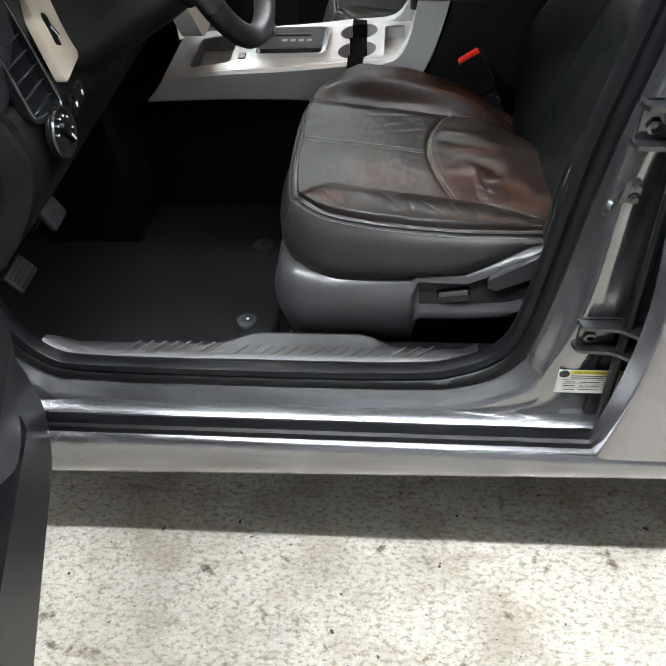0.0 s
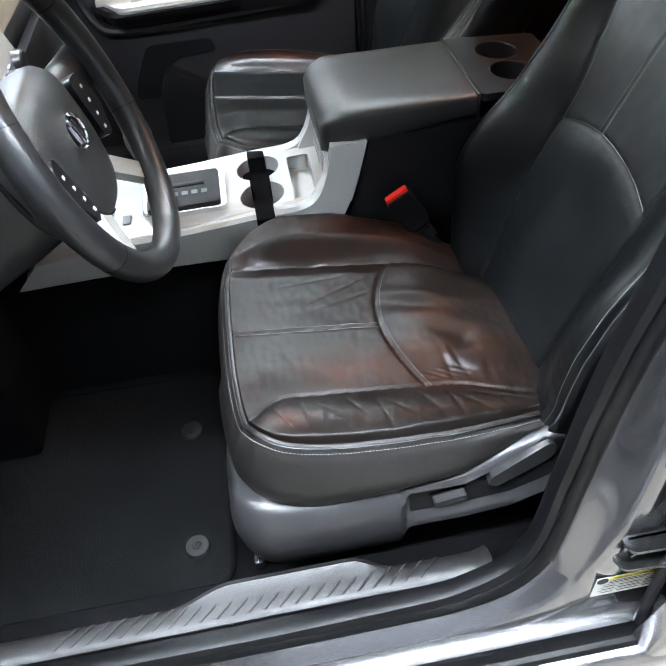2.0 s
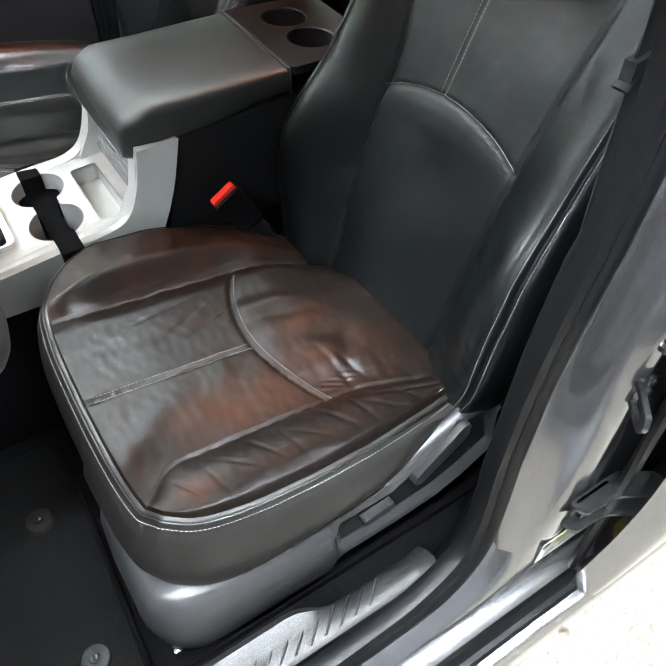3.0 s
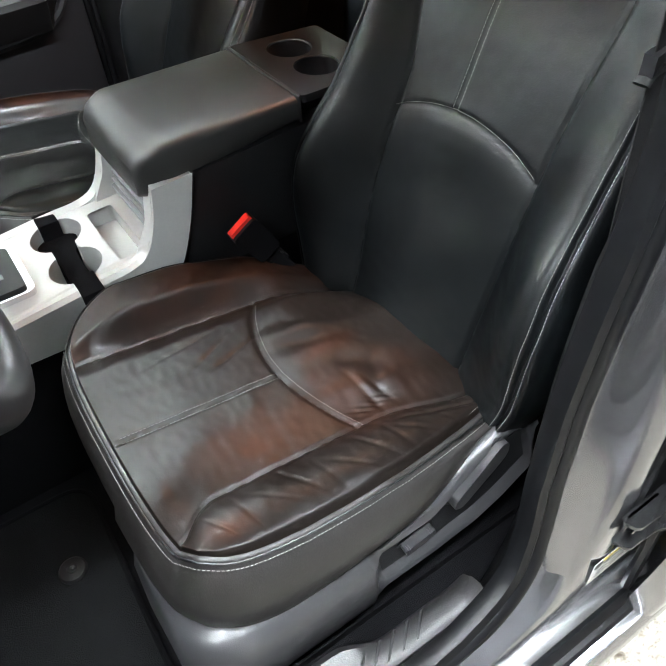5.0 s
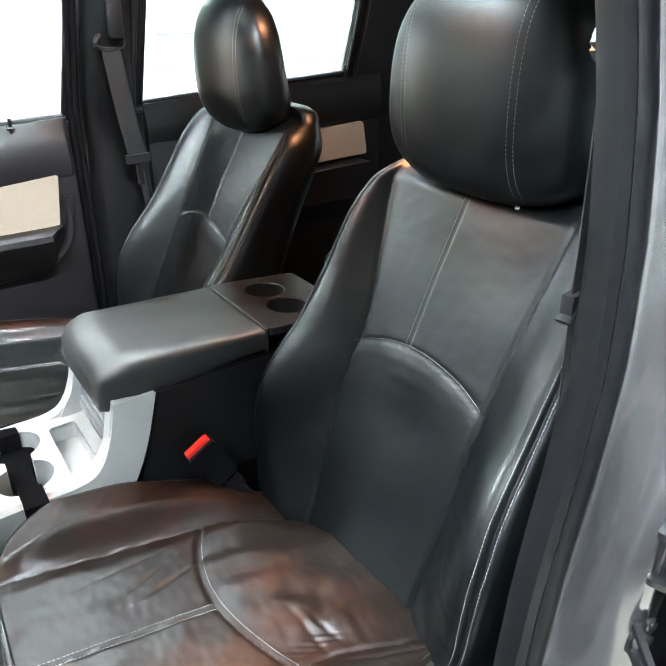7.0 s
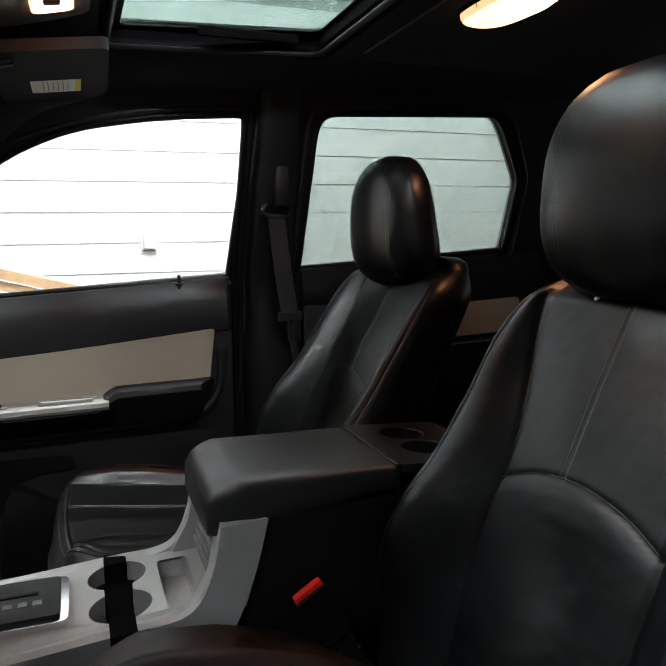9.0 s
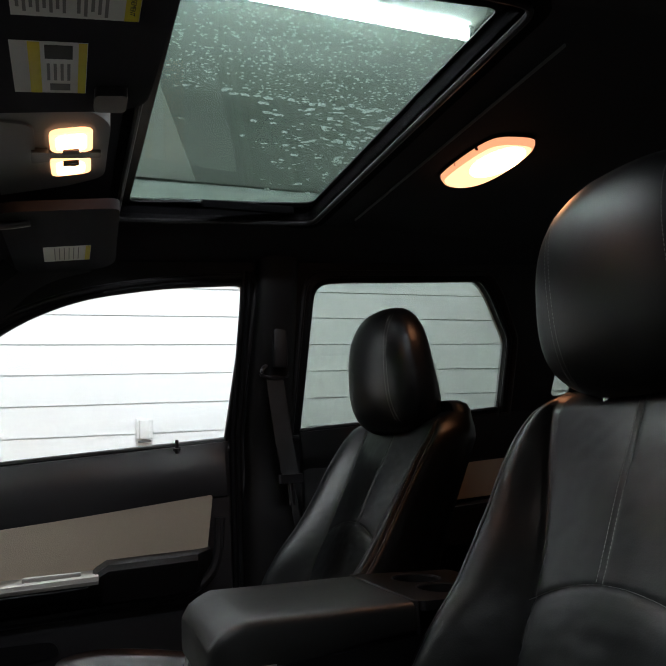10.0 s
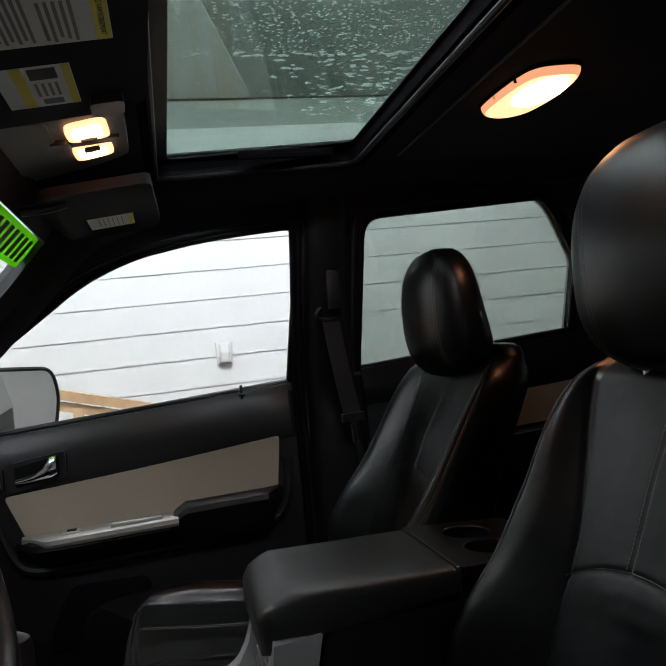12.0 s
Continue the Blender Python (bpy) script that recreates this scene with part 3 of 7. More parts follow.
def placard():
    """Tyre placard: white sheet, yellow head, rows of small print as bars."""
    t = thing("tyre_placard", (0.18, -0.781, 0.51), "white and yellow tyre placard on the pillar foot", "label")
    y = -0.7805
    x0, x1, z0, z1 = 0.133, 0.262, 0.512, 0.566
    face = lambda a, b, c, d, h: rbox(a, b, y - h, y, c, d, 0)
    part("sheet", face(x0, x1, z0, z1, 0.0008), LABEL, t)
    part("head", face(x0 + 0.018, x1, z1 - 0.009, z1 - 0.001, 0.0012), YELLOW, t)
    part("emblem", lathe([(0.008, 0), (0.008, 0.0013)], Matrix.Translation((x0 + 0.009, y, z1 - 0.009)) @ Matrix.Rotation(radians(90), 4, "X"), 20), INK, t)
    flat_text("TIRE AND LOADING INFORMATION", 0.0062, Matrix.Translation((x0 + 0.073, y - 0.0014, z1 - 0.005)) @ Matrix.Rotation(radians(90), 4, "X"), INK, t)
    for k, (a, b, z) in enumerate(((0.02, 0.075, 0.0125), (0.085, 0.125, 0.0125), (0.02, 0.07, 0.017), (0.085, 0.12, 0.017), (0.012, 0.03, 0.027), (0.036, 0.066, 0.027), (0.072, 0.098, 0.027), (0.012, 0.03, 0.036), (0.036, 0.066, 0.036), (0.072, 0.098, 0.036), (0.012, 0.03, 0.045), (0.036, 0.066, 0.045), (0.072, 0.098, 0.045))):
        part("print_bar", face(x0 + a, x0 + b, z1 - z - 0.0016, z1 - z, 0.0011), INK, t)
    for z in (0.022, 0.0315, 0.0405):
        part("print_bar", face(x0 + 0.008, x1 - 0.002, z1 - z - 0.0005, z1 - z, 0.001), INK, t)
    part("yellow_box", face(x0 + 0.10, x1 - 0.001, z0 + 0.002, z1 - 0.0225, 0.001), YELLOW, t)


placard()


def hinge(z, door):
    y = -0.782
    t = part("hinge", rbox(0.142, 0.198, y - 0.008, y - 0.001, z - 0.026, z + 0.026, 0.002), STEEL, door, "zinc-plated steel hinge")
    for dz in (-0.026, 0.02):
        pts = rounded([(0.135, y), (0.215, y), (0.262, y - 0.03), (0.262, y - 0.05), (0.225, y - 0.045), (0.19, y - 0.024), (0.142, y - 0.022)], 0.008)
        part("leaf", prism(pts, lambda u, v, w: Vector((u, v, z + dz + w)), 0, 0.006, 0.0015), STEEL, t)
    part("pin", tube([(0.25, y - 0.04, z - 0.036), (0.25, y - 0.04, z + 0.036)], 0.006, 12), STEEL, t)
    for dz in (-0.003,):
        part("bolt", lathe([(0.0095, 0), (0.0095, 0.006), (0.006, 0.007), (0.006, 0.002)], Matrix.Translation((0.158, y - 0.008, z + dz)) @ Matrix.Rotation(radians(90), 4, "X"), 6), STEEL, t)


def rear_door():
    t = thing("rear_door", (0.7, -0.85, 0.42), "grey metallic rear car door, shut", "car door")
    sec = []
    for z in [0.425 + 0.04 * k for k in range(19)]:
        y = -0.846 - 0.022 * math.sin(min(1, (z - 0.42) / 0.55) * 2.6) + 0.03 * max(0, z - 0.95)
        xf = 0.207 + 0.012 * math.sin((z - 0.42) * 6) - 0.02 * bump01((z - 0.7) / 0.4)
        sec.append([(xf + 0.003, y + 0.004, z), (xf, y + 0.008, z), (xf - 0.001, y + 0.012, z), (xf - 0.012, y + 0.035, z), (xf + 0.03, y + 0.06, z), (1.25, y + 0.06, z), (1.25, y, z), (xf + 0.02, y, z), (xf + 0.008, y + 0.001, z)])
    part("door_skin", loft(sec), PAINT, t)
    part("edge_seal", tube(spline([(0.212, -0.80, 0.43), (0.205, -0.80, 0.6), (0.20, -0.80, 0.8), (0.19, -0.795, 1.1)], 5), 0.008, 8), RUBBER, t)
    part("window_frame", loft([[(0.205 - 0.06 * (z - 1.15), -side_y(z) - 0.045, z), (0.27 - 0.06 * (z - 1.15), -side_y(z) - 0.045, z), (0.27 - 0.06 * (z - 1.15), -side_y(z) - 0.03, z), (0.205 - 0.06 * (z - 1.15), -side_y(z) - 0.03, z)] for z in (1.12, 1.3, 1.52)]), PAINT, t)
    for z in (0.655, 0.985):
        hinge(z, t)


rear_door()


def front_door():
    """The open driver's door, swung out on its front hinge."""
    t = thing("front_door", (-0.80, -0.82, 0.42), "open driver's door with a dark plastic trim panel", "car door")
    d = Vector((0.30, -0.954, 0)).normalized()
    n = Vector((d.y, -d.x, 0)) * -1
    o = Vector((-0.725, -0.80, 0))

    def at(s, q, z):
        return o + d * s + n * q + Vector((0, 0, z))
    out = rounded([(0.02, 0.44), (0.12, 0.41), (0.92, 0.46), (1.03, 0.58), (1.05, 1.05), (0.0, 1.03)], [0.08, 0.1, 0.12, 0.1, 0.04, 0.04], 6)
    part("door_shell", prism(out, lambda u, v, w: at(u, w, v), -0.13, -0.05, 0.012), PAINT, t)
    inn = rounded([(0.015, 0.66), (-0.008, 0.54), (-0.004, 0.44), (0.07, 0.397), (0.93, 0.45), (1.03, 0.58), (1.05, 1.04), (0.03, 1.03)], [0.03, 0.04, 0.06, 0.08, 0.1, 0.1, 0.04, 0.04], 6)
    hole = rounded([(0.10, 0.69), (0.104, 0.565), (0.086, 0.545), (0.09, 0.512), (0.17, 0.521), (0.34, 0.542), (0.92, 0.58), (0.95, 0.70)], [0.02, 0.01, 0.01, 0.02, 0.02, 0.05, 0.05, 0.03], 5)
    part("trim_panel", sheet(inn, [hole], lambda u, v, w: at(u, w - 0.045, v), 0.045), PLASTIC, t, "dark grained border panel")
    part("pocket_back", prism([(0.08 + (u - 0.08) * 1.02, v) for u, v in hole], lambda u, v, w: at(u, w, v), -0.05, -0.043, 0), CARPET, t, "black map pocket")
    top = rounded([(0.09, 0.70), (0.165, 0.675), (0.215, 0.645), (0.27, 0.648), (0.36, 0.722), (1.0, 0.755), (1.05, 1.04), (0.05, 1.03)], [0.03, 0.02, 0.02, 0.02, 0.04, 0.05, 0.04, 0.04], 5)
    part("upper_trim", prism(top, lambda u, v, w: at(u, w, v), 0.0, 0.05, 0.012, 3), PLASTIC, t, "charcoal grained trim panel")
    arm = rounded([(0.16, 0.78), (0.95, 0.80), (0.97, 0.86), (0.16, 0.85)], 0.03, 5)
    part("armrest", prism(arm, lambda u, v, w: at(u, w, v), 0.04, 0.085, 0.018, 3), PLASTIC_SOFT, t)


front_door()

# ---- floor of the cabin, scuff plate ----
floor_parts = thing("cabin_floor", (-0.3, 0, 0.385), "black carpeted footwell floor of the car", "car floor")
part("carpet", joined(rbox(-1.15, 1.3, -0.66, 0.66, 0.385, 0.402, 0), rbox(-1.16, -1.1, -0.7, 0.7, 0.385, 1.0, 0.01)), CARPET, floor_parts)
# sloping toe board
part("toe_board", loft([[(-0.90, y, 0.40), (-1.12, y, 0.66), (-1.14, y, 0.66), (-1.14, y, 0.40)] for y in (-0.70, 0.70)]), CARPET, floor_parts)
part("toe_panel", rbox(-1.12, -0.70, -0.29, 0.29, 0.395, 0.78, 0.01), CARPET, floor_parts)
part("tunnel", loft([[(x, -0.13, 0.395), (x, -0.118, 0.66), (x, 0.118, 0.66), (x, 0.13, 0.395)] for x in (-1.1, 0.5)]), CARPET, floor_parts)
part("inner_sill", loft([[(x, -0.67, 0.39), (x, -0.64, 0.40), (x, -0.628, 0.45), (x, -0.64, 0.470), (x, -0.74, 0.470), (x, -0.74, 0.39)] for x in (-0.85, 0.4)]), CARPET, floor_parts)
part("inner_sill", loft([[(x, 0.67, 0.39), (x, 0.64, 0.40), (x, 0.628, 0.45), (x, 0.64, 0.478), (x, 0.74, 0.478), (x, 0.74, 0.39)] for x in (-0.85, 0.4)]), PLASTIC, floor_parts)


def scuff_plate():
    t = thing("scuff_plate", (-0.3, -0.69, 0.478), "charcoal plastic door sill plate with slanted ribs", "sill plate")
    xs = [-0.735 + 0.0157 * k for k in range(49)]
    rings = []
    for x in xs:
        end = bump01((x + 0.02) / 0.06)
        hump = bump01((x + 0.45) / 0.1) * (1 - bump01((x + 0.18) / 0.07))
        fz = 0.058 * end ** 2 + 0.03 * bump01((-0.68 - x) / 0.06)
        yi = -0.677 + 0.022 * hump
        hz = 0.010 * hump
        rings.append([(x, -0.712, 0.476 + fz), (x, -0.714, 0.497 + fz), (x, -0.705, 0.502 + fz), (x, -0.69, 0.501 + fz * 0.8), (x, yi - 0.008, 0.499 + fz * 0.6 + hz), (x, yi, 0.494 + fz * 0.5 + hz), (x, yi + 0.006, 0.482 + fz * 0.3), (x, yi + 0.010, 0.44), (x, -0.69, 0.44)])
    part("plate", loft(rings), SCUFF, t)
    for k in range(24):
        x = -0.60 + k * 0.0225
        w = 0.020
        part("rib", loft([[(x + a * 0.028 + b, -0.706 + a * 0.027, 0.5005 + h) for b, h in ((-0.0035, 0), (-0.0012, 0.0022), (0.0012, 0.0022), (0.0035, 0))] for a in (0, 0.15, 0.85, 1.0)]), SCUFF, t)
    part("joint", rbox(-0.357, -0.354, -0.7165, -0.713, 0.478, 0.498, 0), RUBBER, t)


scuff_plate()


def floor_mat():
    t = thing("floor_mat", (-0.6, -0.4, 0.402), "charcoal carpet floor mat with two round fixing plugs", "floor mat")
    out = rounded([(-0.92, -0.63), (-0.36, -0.62), (-0.345, -0.16), (-0.88, -0.15), (-0.98, -0.3)], [0.08, 0.05, 0.05, 0.05, 0.05], 6)
    part("mat_body", prism(out, put_xy(0), 0.402, 0.412, 0.004), MAT_CARPET, t)
    part("binding", tube([(u, v, 0.409) for u, v in out], 0.0055, 8, True), CARPET, t)
    for x, y in ((-0.415, -0.54), (-0.418, -0.30)):
        p = part("plug", lathe([(0.022, 0), (0.022, 0.003), (0.019, 0.0065), (0.008, 0.0075), (0.007, 0.0085), (0.0, 0.009)], Matrix.Translation((x, y, 0.411)), 24), PLASTIC_SOFT, t, "dark plastic fixing plug")
        part("pip", lathe([(0.0035, 0), (0.0035, 0.0022), (0.001, 0.003)], Matrix.Translation((x + 0.002, y, 0.4195)), 10), STEEL, p)


floor_mat()


# ---- front seats ----
# seat's side cover: edge against the cushion, ridge over the switch recess and lower lip, by x
BORDER_W = [(-0.085, 0.250), (0.0, 0.239), (0.078, 0.222), (0.135, 0.200), (0.20, 0.185)]
BORDER_Z = [(-0.20, 0.598), (-0.085, 0.611), (0.0, 0.615), (0.078, 0.652), (0.135, 0.668), (0.20, 0.672)]
RIDGE_W = [(-0.085, 0.252), (0.0, 0.250), (0.05, 0.246), (0.13, 0.240), (0.20, 0.236)]
RIDGE_Z = [(-0.085, 0.611), (0.0, 0.606), (0.033, 0.620), (0.08, 0.645), (0.12, 0.664), (0.20, 0.668)]
LIP_Z = [(-0.085, 0.545), (0.0, 0.545), (0.07, 0.552), (0.11, 0.568), (0.16, 0.600), (0.20, 0.625)]
# backrest: forward push of the side bolsters and half width of the face, by height
BOLSTER = [(0.0, 0.020), (0.12, 0.038), (0.24, 0.062), (0.35, 0.076), (0.46, 0.070), (0.57, 0.050), (0.70, 0.038), (0.85, 0.030), (1.0, 0.012)]
FACE_W = [(0.0, 0.222), (0.15, 0.244), (0.36, 0.248), (0.46, 0.240), (0.57, 0.231), (0.70, 0.226), (0.85, 0.224), (0.93, 0.216), (1.0, 0.188)]


def seat(s, group="front seats"):
    """A leather front seat; s = -1 for the driver's, 1 for the passenger's. w runs outboard."""
    who = "driver's" if s < 0 else "passenger's"
    dx = 0.0 if s < 0 else 0.008
    t = thing("car_seat", (-0.07 + dx, s * 0.375, 0.40), "black leather %s seat with pale stitching%s" % (who, ", cushion creased" if s < 0 else ""), "car seat", group)

    def P(x, w, z):
        return Vector((x + dx, s * (0.378 + w), z))
    # both cushions have the high bolster on the same side of the car
    def C(x, w, z):
        return Vector((x + dx, s * 0.378 - w, z))
    x0 = -0.293
    # outline of the cushion along its piping: inner side, front, outer side
    side_in = spline([(0.185, -0.215), (0.05, -0.232), (-0.06, -0.239), (-0.145, -0.240), (-0.205, -0.234), (-0.245, -0.219), (-0.266, -0.198)], 8)
    side_front = spline([(-0.266, -0.198), (-0.283, -0.165), (-0.291, -0.09), (-0.293, 0.02), (-0.291, 0.11), (-0.284, 0.165), (-0.270, 0.193)], 8)
    side_out = spline([(-0.270, 0.193), (-0.245, 0.208), (-0.20, 0.217), (-0.12, 0.220), (-0.02, 0.216), (0.08, 0.206), (0.165, 0.192)], 8)

    def along(path, f):
        k = min(int(f * (len(path) - 1)), len(path) - 2)
        return path[k].lerp(path[k + 1], f * (len(path) - 1) - k)

    def arc_x(w):
        return -0.068 + 2.3 * w * w

    def out_seam(x):
        return 0.134 + 0.034 * math.exp(-((x + 0.283) / 0.03) ** 2) + 0.03 * bump01(x / 0.14)

    def groove(d, deep=0.0034, wide=0.0030):
        return -deep * math.exp(-(d / wide) ** 2)

    def dent(x, w, cx, cw, ang, ln, wd, deep):
        a, b = x - cx, w - cw
        c, e = math.cos(ang), math.sin(ang)
        u, v = a * c + b * e, -a * e + b * c
        return deep * math.exp(-(u / ln) ** 2 - (v / wd) ** 2)

    def top_z(x, w):
        z = 0.728 - 0.142 * (x + 0.287)
        inner = bump01((-0.02 - w) / 0.14)
        z -= inner * 0.050 * bump01((x - 0.0) / 0.18)
        # bolsters: a high one inboard, a flat padded one outboard
        b_in = bump01((-0.146 - w) / 0.035)
        z += b_in * (0.004 + (0.040 if s < 0 else 0.014) * bump01((x + 0.30) / 0.12) * (1 - 0.85 * bump01((x + 0.13) / 0.25)))
        so = out_seam(x)
        if w > so:
            z += 0.013 * math.sin(math.pi * min(1, (w - so) / (0.222 - so + 0.012)))
        ax = arc_x(w)
        if -0.146 < w < so:
            fade = bump01((w + 0.146) / 0.035) * bump01((so - w) / 0.075)
            z += 0.007 * fade
            inside = bump01((x - ax) / 0.02) * fade
            z += inside * (0.009 * math.sin(math.pi * min(1, max(0, (x - ax) / 0.2))) + 0.002)
            z += groove((x - ax) * 0.9)
            if x < ax:
                z += groove(w - 0.012)
        z += groove(w + 0.146) + groove(w - so)
        # dents and creases of use
        if s < 0:
            z += dent(x, w, 0.035, 0.045, 0.5, 0.035, 0.015, -0.005) + dent(x, w, 0.045, 0.07, -0.9, 0.03, 0.011, -0.004) + dent(x, w, -0.005, -0.045, 0.25, 0.05, 0.014, 0.004) + dent(x, w, 0.0, -0.02, 0.2, 0.05, 0.012, -0.003) + dent(x, w, 0.02, 0.09, 0.3, 0.04, 0.018, 0.004)
            z += dent(x, w, 0.012, 0.10, 1.4, 0.035, 0.004, -0.0018) + dent(x, w, 0.03, 0.10, 1.2, 0.03, 0.003, -0.0018)
            for k in range(8):
                z += dent(x, w, -0.015 + 0.0065 * k, 0.118 - 0.001 * k, 0.35 + 0.05 * math.sin(k * 3.0), 0.016, 0.0020, -0.0012 if k % 2 else 0.0012)
            for k in range(11):
                cx = -0.235 + 0.034 * k
                z += dent(x, w, cx, 0.178 + 0.008 * math.sin(k * 1.7), 1.0 + 0.35 * math.sin(k * 2.1), 0.030, 0.0030, -0.0011)
            for k in range(4):
                z += dent(x, w, 0.05 + 0.022 * k, 0.165 + 0.006 * k, 0.35, 0.035, 0.003, -0.0013)
            z += dent(x, w, -0.12, -0.075, -0.5, 0.05, 0.0025, -0.002) + dent(x, w, -0.10, -0.055, -0.35, 0.05, 0.0025, -0.002) + dent(x, w, -0.15, -0.10, -0.2, 0.06, 0.002, -0.0014)
            z += dent(x, w, -0.14, 0.07, 0.4, 0.05, 0.03, -0.003)
            z += 0.0015 * noise.noise((x * 28, w * 28, 3.0)) + 0.0006 * noise.noise((x * 90, w * 60, 1.0))
        else:
            z += 0.001 * noise.noise((x * 25, w * 25, 8.0))
        return z

    NX, NW = (210, 200) if s < 0 else (110, 104)
    rim = side_in[::-1], side_out
    back_a, back_b = side_in[0], side_out[-1]
    front_a, front_b = side_front[0], side_front[-1]

    def grid_pt(i, j):
        """Patch spanned by the four border curves; i from front to back, j from inner to outer."""
        u, v = i / NX, j / NW
        p_in, p_out = along(rim[0], u), along(rim[1], u)
        p_f, p_b = along(side_front, v), back_a.lerp(back_b, v)
        q = p_in * (1 - v) + p_out * v + p_f * (1 - u) + p_b * u - (front_a * (1 - u) * (1 - v) + front_b * (1 - u) * v + back_a * u * (1 - v) + back_b * u * v)
        return q.x, q.y

    def edge_drop(i, j):
        e = min(i / 6.0, j / 6.0, (NW - j) / 6.0)
        return 0.008 * max(0.0, 1 - e) ** 2
    bm = bmesh.new()
    vs = {}
    for i in range(NX + 1):
        for j in range(NW + 1):
            x, w = grid_pt(i, j)
            vs[i, j] = bm.verts.new(C(x, w, top_z(x, w) - edge_drop(i, j)))
    for i in range(NX):
        for j in range(NW):
            bm.faces.new((vs[i, j], vs[i + 1, j], vs[i + 1, j + 1], vs[i, j + 1]))
    cushion = part("cushion", bm, LEATHER_WORN if s < 0 else LEATHER_SIDE, t, "", 60)
    # border of the cushion, from the inner back corner round the front to the outer back corner
    border = side_in + side_front[1:] + side_out[1:]
    nb = len(border)

    def outward(k):
        d = (border[min(k + 1, nb - 1)] - border[max(k - 1, 0)]).normalized()
        return Vector((d.y, -d.x)) if Vector((d.y, -d.x)).dot(border[k] - Vector((-0.06, -0.01))) > 0 else Vector((-d.y, d.x))
    rings, pipe = [], []
    for k in range(nb):
        x, w = border[k]
        nrm = outward(k)
        z = top_z(x, w) - 0.008
        low = table(BORDER_Z, x) - 0.012 if w > 0 else 0.596
        bul = (0.034 if w > 0.05 else 0.028) * (1 - 0.5 * bump01((x + 0.05) / 0.2))
        ring = []
        for q, (o, h) in enumerate(((0.0, 0.0), (0.003, -0.0004), (0.0065, -0.0030), (0.0085, -0.0075), (0.015, 0.06), (0.022, 0.18), (bul, 0.4), (bul, 0.65), (bul * 0.75, 0.88), (bul * 0.3, 1.0))):
            zz = z + h if q < 4 else z - 0.006 - (z - 0.006 - low) * h
            p = Vector((x, w)) + nrm * o
            ring.append(C(p.x, p.y, zz))
        rings.append(ring)
        pipe.append(C(x + nrm.x * 0.007, w + nrm.y * 0.007, z - 0.0025))
    part("cushion_side", loft(rings, False, False), SIDE_VINYL, t, "", 60)
    part("piping", tube(pipe, 0.0013, 8), LEATHER, t)
    # stitches
    def on_top(x, w, up=0.0008):
        return C(x, w, top_z(x, w) + up)
    st = [dashes([on_top(x0 + 0.012 + 0.212 * k / 60, 0.012 + e, 0.0014) for k in range(61)]) for e in (-0.0045, 0.0045)]
    st.append(dashes([on_top(arc_x(w) + 0.007, w, 0.0013) for w in [-0.13 + 0.265 * k / 40 for k in range(41)]]))
    for o, up in ((-0.005, 0.0015), (0.0125, -0.010)):
        line = []
        for k in range(nb):
            if border[k].x < 0.15:
                p = border[k] + outward(k) * o
                line.append(C(p.x, p.y, top_z(*border[k]) - 0.004 + up))
        st.append(dashes(line))
    tagged(part("stitching", joined(*st), THREAD, cushion, "pale grey double stitching"), kind="stuff")

    # side valance with switch and lever, on the outboard side
    plan = [Vector((-0.318, 0.06)), Vector((-0.322, 0.12)), Vector((-0.321, 0.17))]
    plan += [Vector((-0.321 + 0.052 * (1 - math.cos(q)), 0.194 + 0.052 * math.sin(q))) for q in [math.pi / 2 * k / 8 for k in range(9)]]
    plan += [Vector((-0.269 + 0.47 * k / 94, 0.246)) for k in range(1, 95)]
    vr = []
    for k, p in enumerate(plan):
        d = (plan[min(k + 1, len(plan) - 1)] - plan[max(k - 1, 0)]).normalized()
        nrm = Vector((-d.y, d.x))
        x = p.x
        f = bump01((x + 0.093) / 0.012)
        bw, bz = table(BORDER_W, x) - 0.246, table(BORDER_Z, x)
        rw, rz, lz = table(RIDGE_W, x) - 0.246, table(RIDGE_Z, x), table(LIP_Z, x)
        lift = 0.012 * bump01((-0.22 - x) / 0.08)
        roll = ((-0.045, 0.580), (-0.024, 0.606 + lift), (-0.010, 0.604 + lift), (0.003, 0.595 + lift), (0.011, 0.580), (0.016, 0.560), (0.017, 0.535), (0.013, 0.505), (0.006, 0.478), (-0.004, 0.455), (-0.018, 0.443), (-0.05, 0.443))
        cut = ((bw - 0.03, bz - 0.02), (bw - 0.004, bz + 0.001), ((bw + rw) / 2, (bz + rz) / 2 + 0.003), (rw - 0.003, rz + 0.001), (rw, rz - 0.005), (-0.009, rz - 0.013), (-0.006, (rz + lz) / 2 + 0.004), (0.004, lz + 0.010), (0.012, lz + 0.001), (0.017, lz - 0.007), (0.012, lz - 0.020), (-0.05, lz - 0.032))
        end = bump01((x - 0.155) / 0.045)
        ring = []
        for (o0, z0), (o1, z1) in zip(roll, cut):
            o, z = o0 + (o1 - o0) * f, z0 + (z1 - z0) * f
            q = p + nrm * (o - 0.03 * end)
            ring.append(P(q.x, q.y, z + (0.625 - z) * 0.25 * end))
        vr.append(ring)
    val = part("side_valance", loft(vr), SATIN, t, "satin charcoal plastic side cover", 55)

    # Inset face in near-black plastic; the recess's shade is put in its colour.
    inset = []
    for k in range(33):
        x = -0.079 + 0.235 * k / 32
        rz, lz = table(RIDGE_Z, x), table(LIP_Z, x)
        inset.append([P(x, 0.246 + o, z) for o, z in ((-0.0075, rz - 0.014), (-0.0048, (rz + lz) / 2 + 0.004), (0.0050, lz + 0.011), (0.0030, lz + 0.009), (-0.0075, (rz + lz) / 2), (-0.0105, rz - 0.015))])
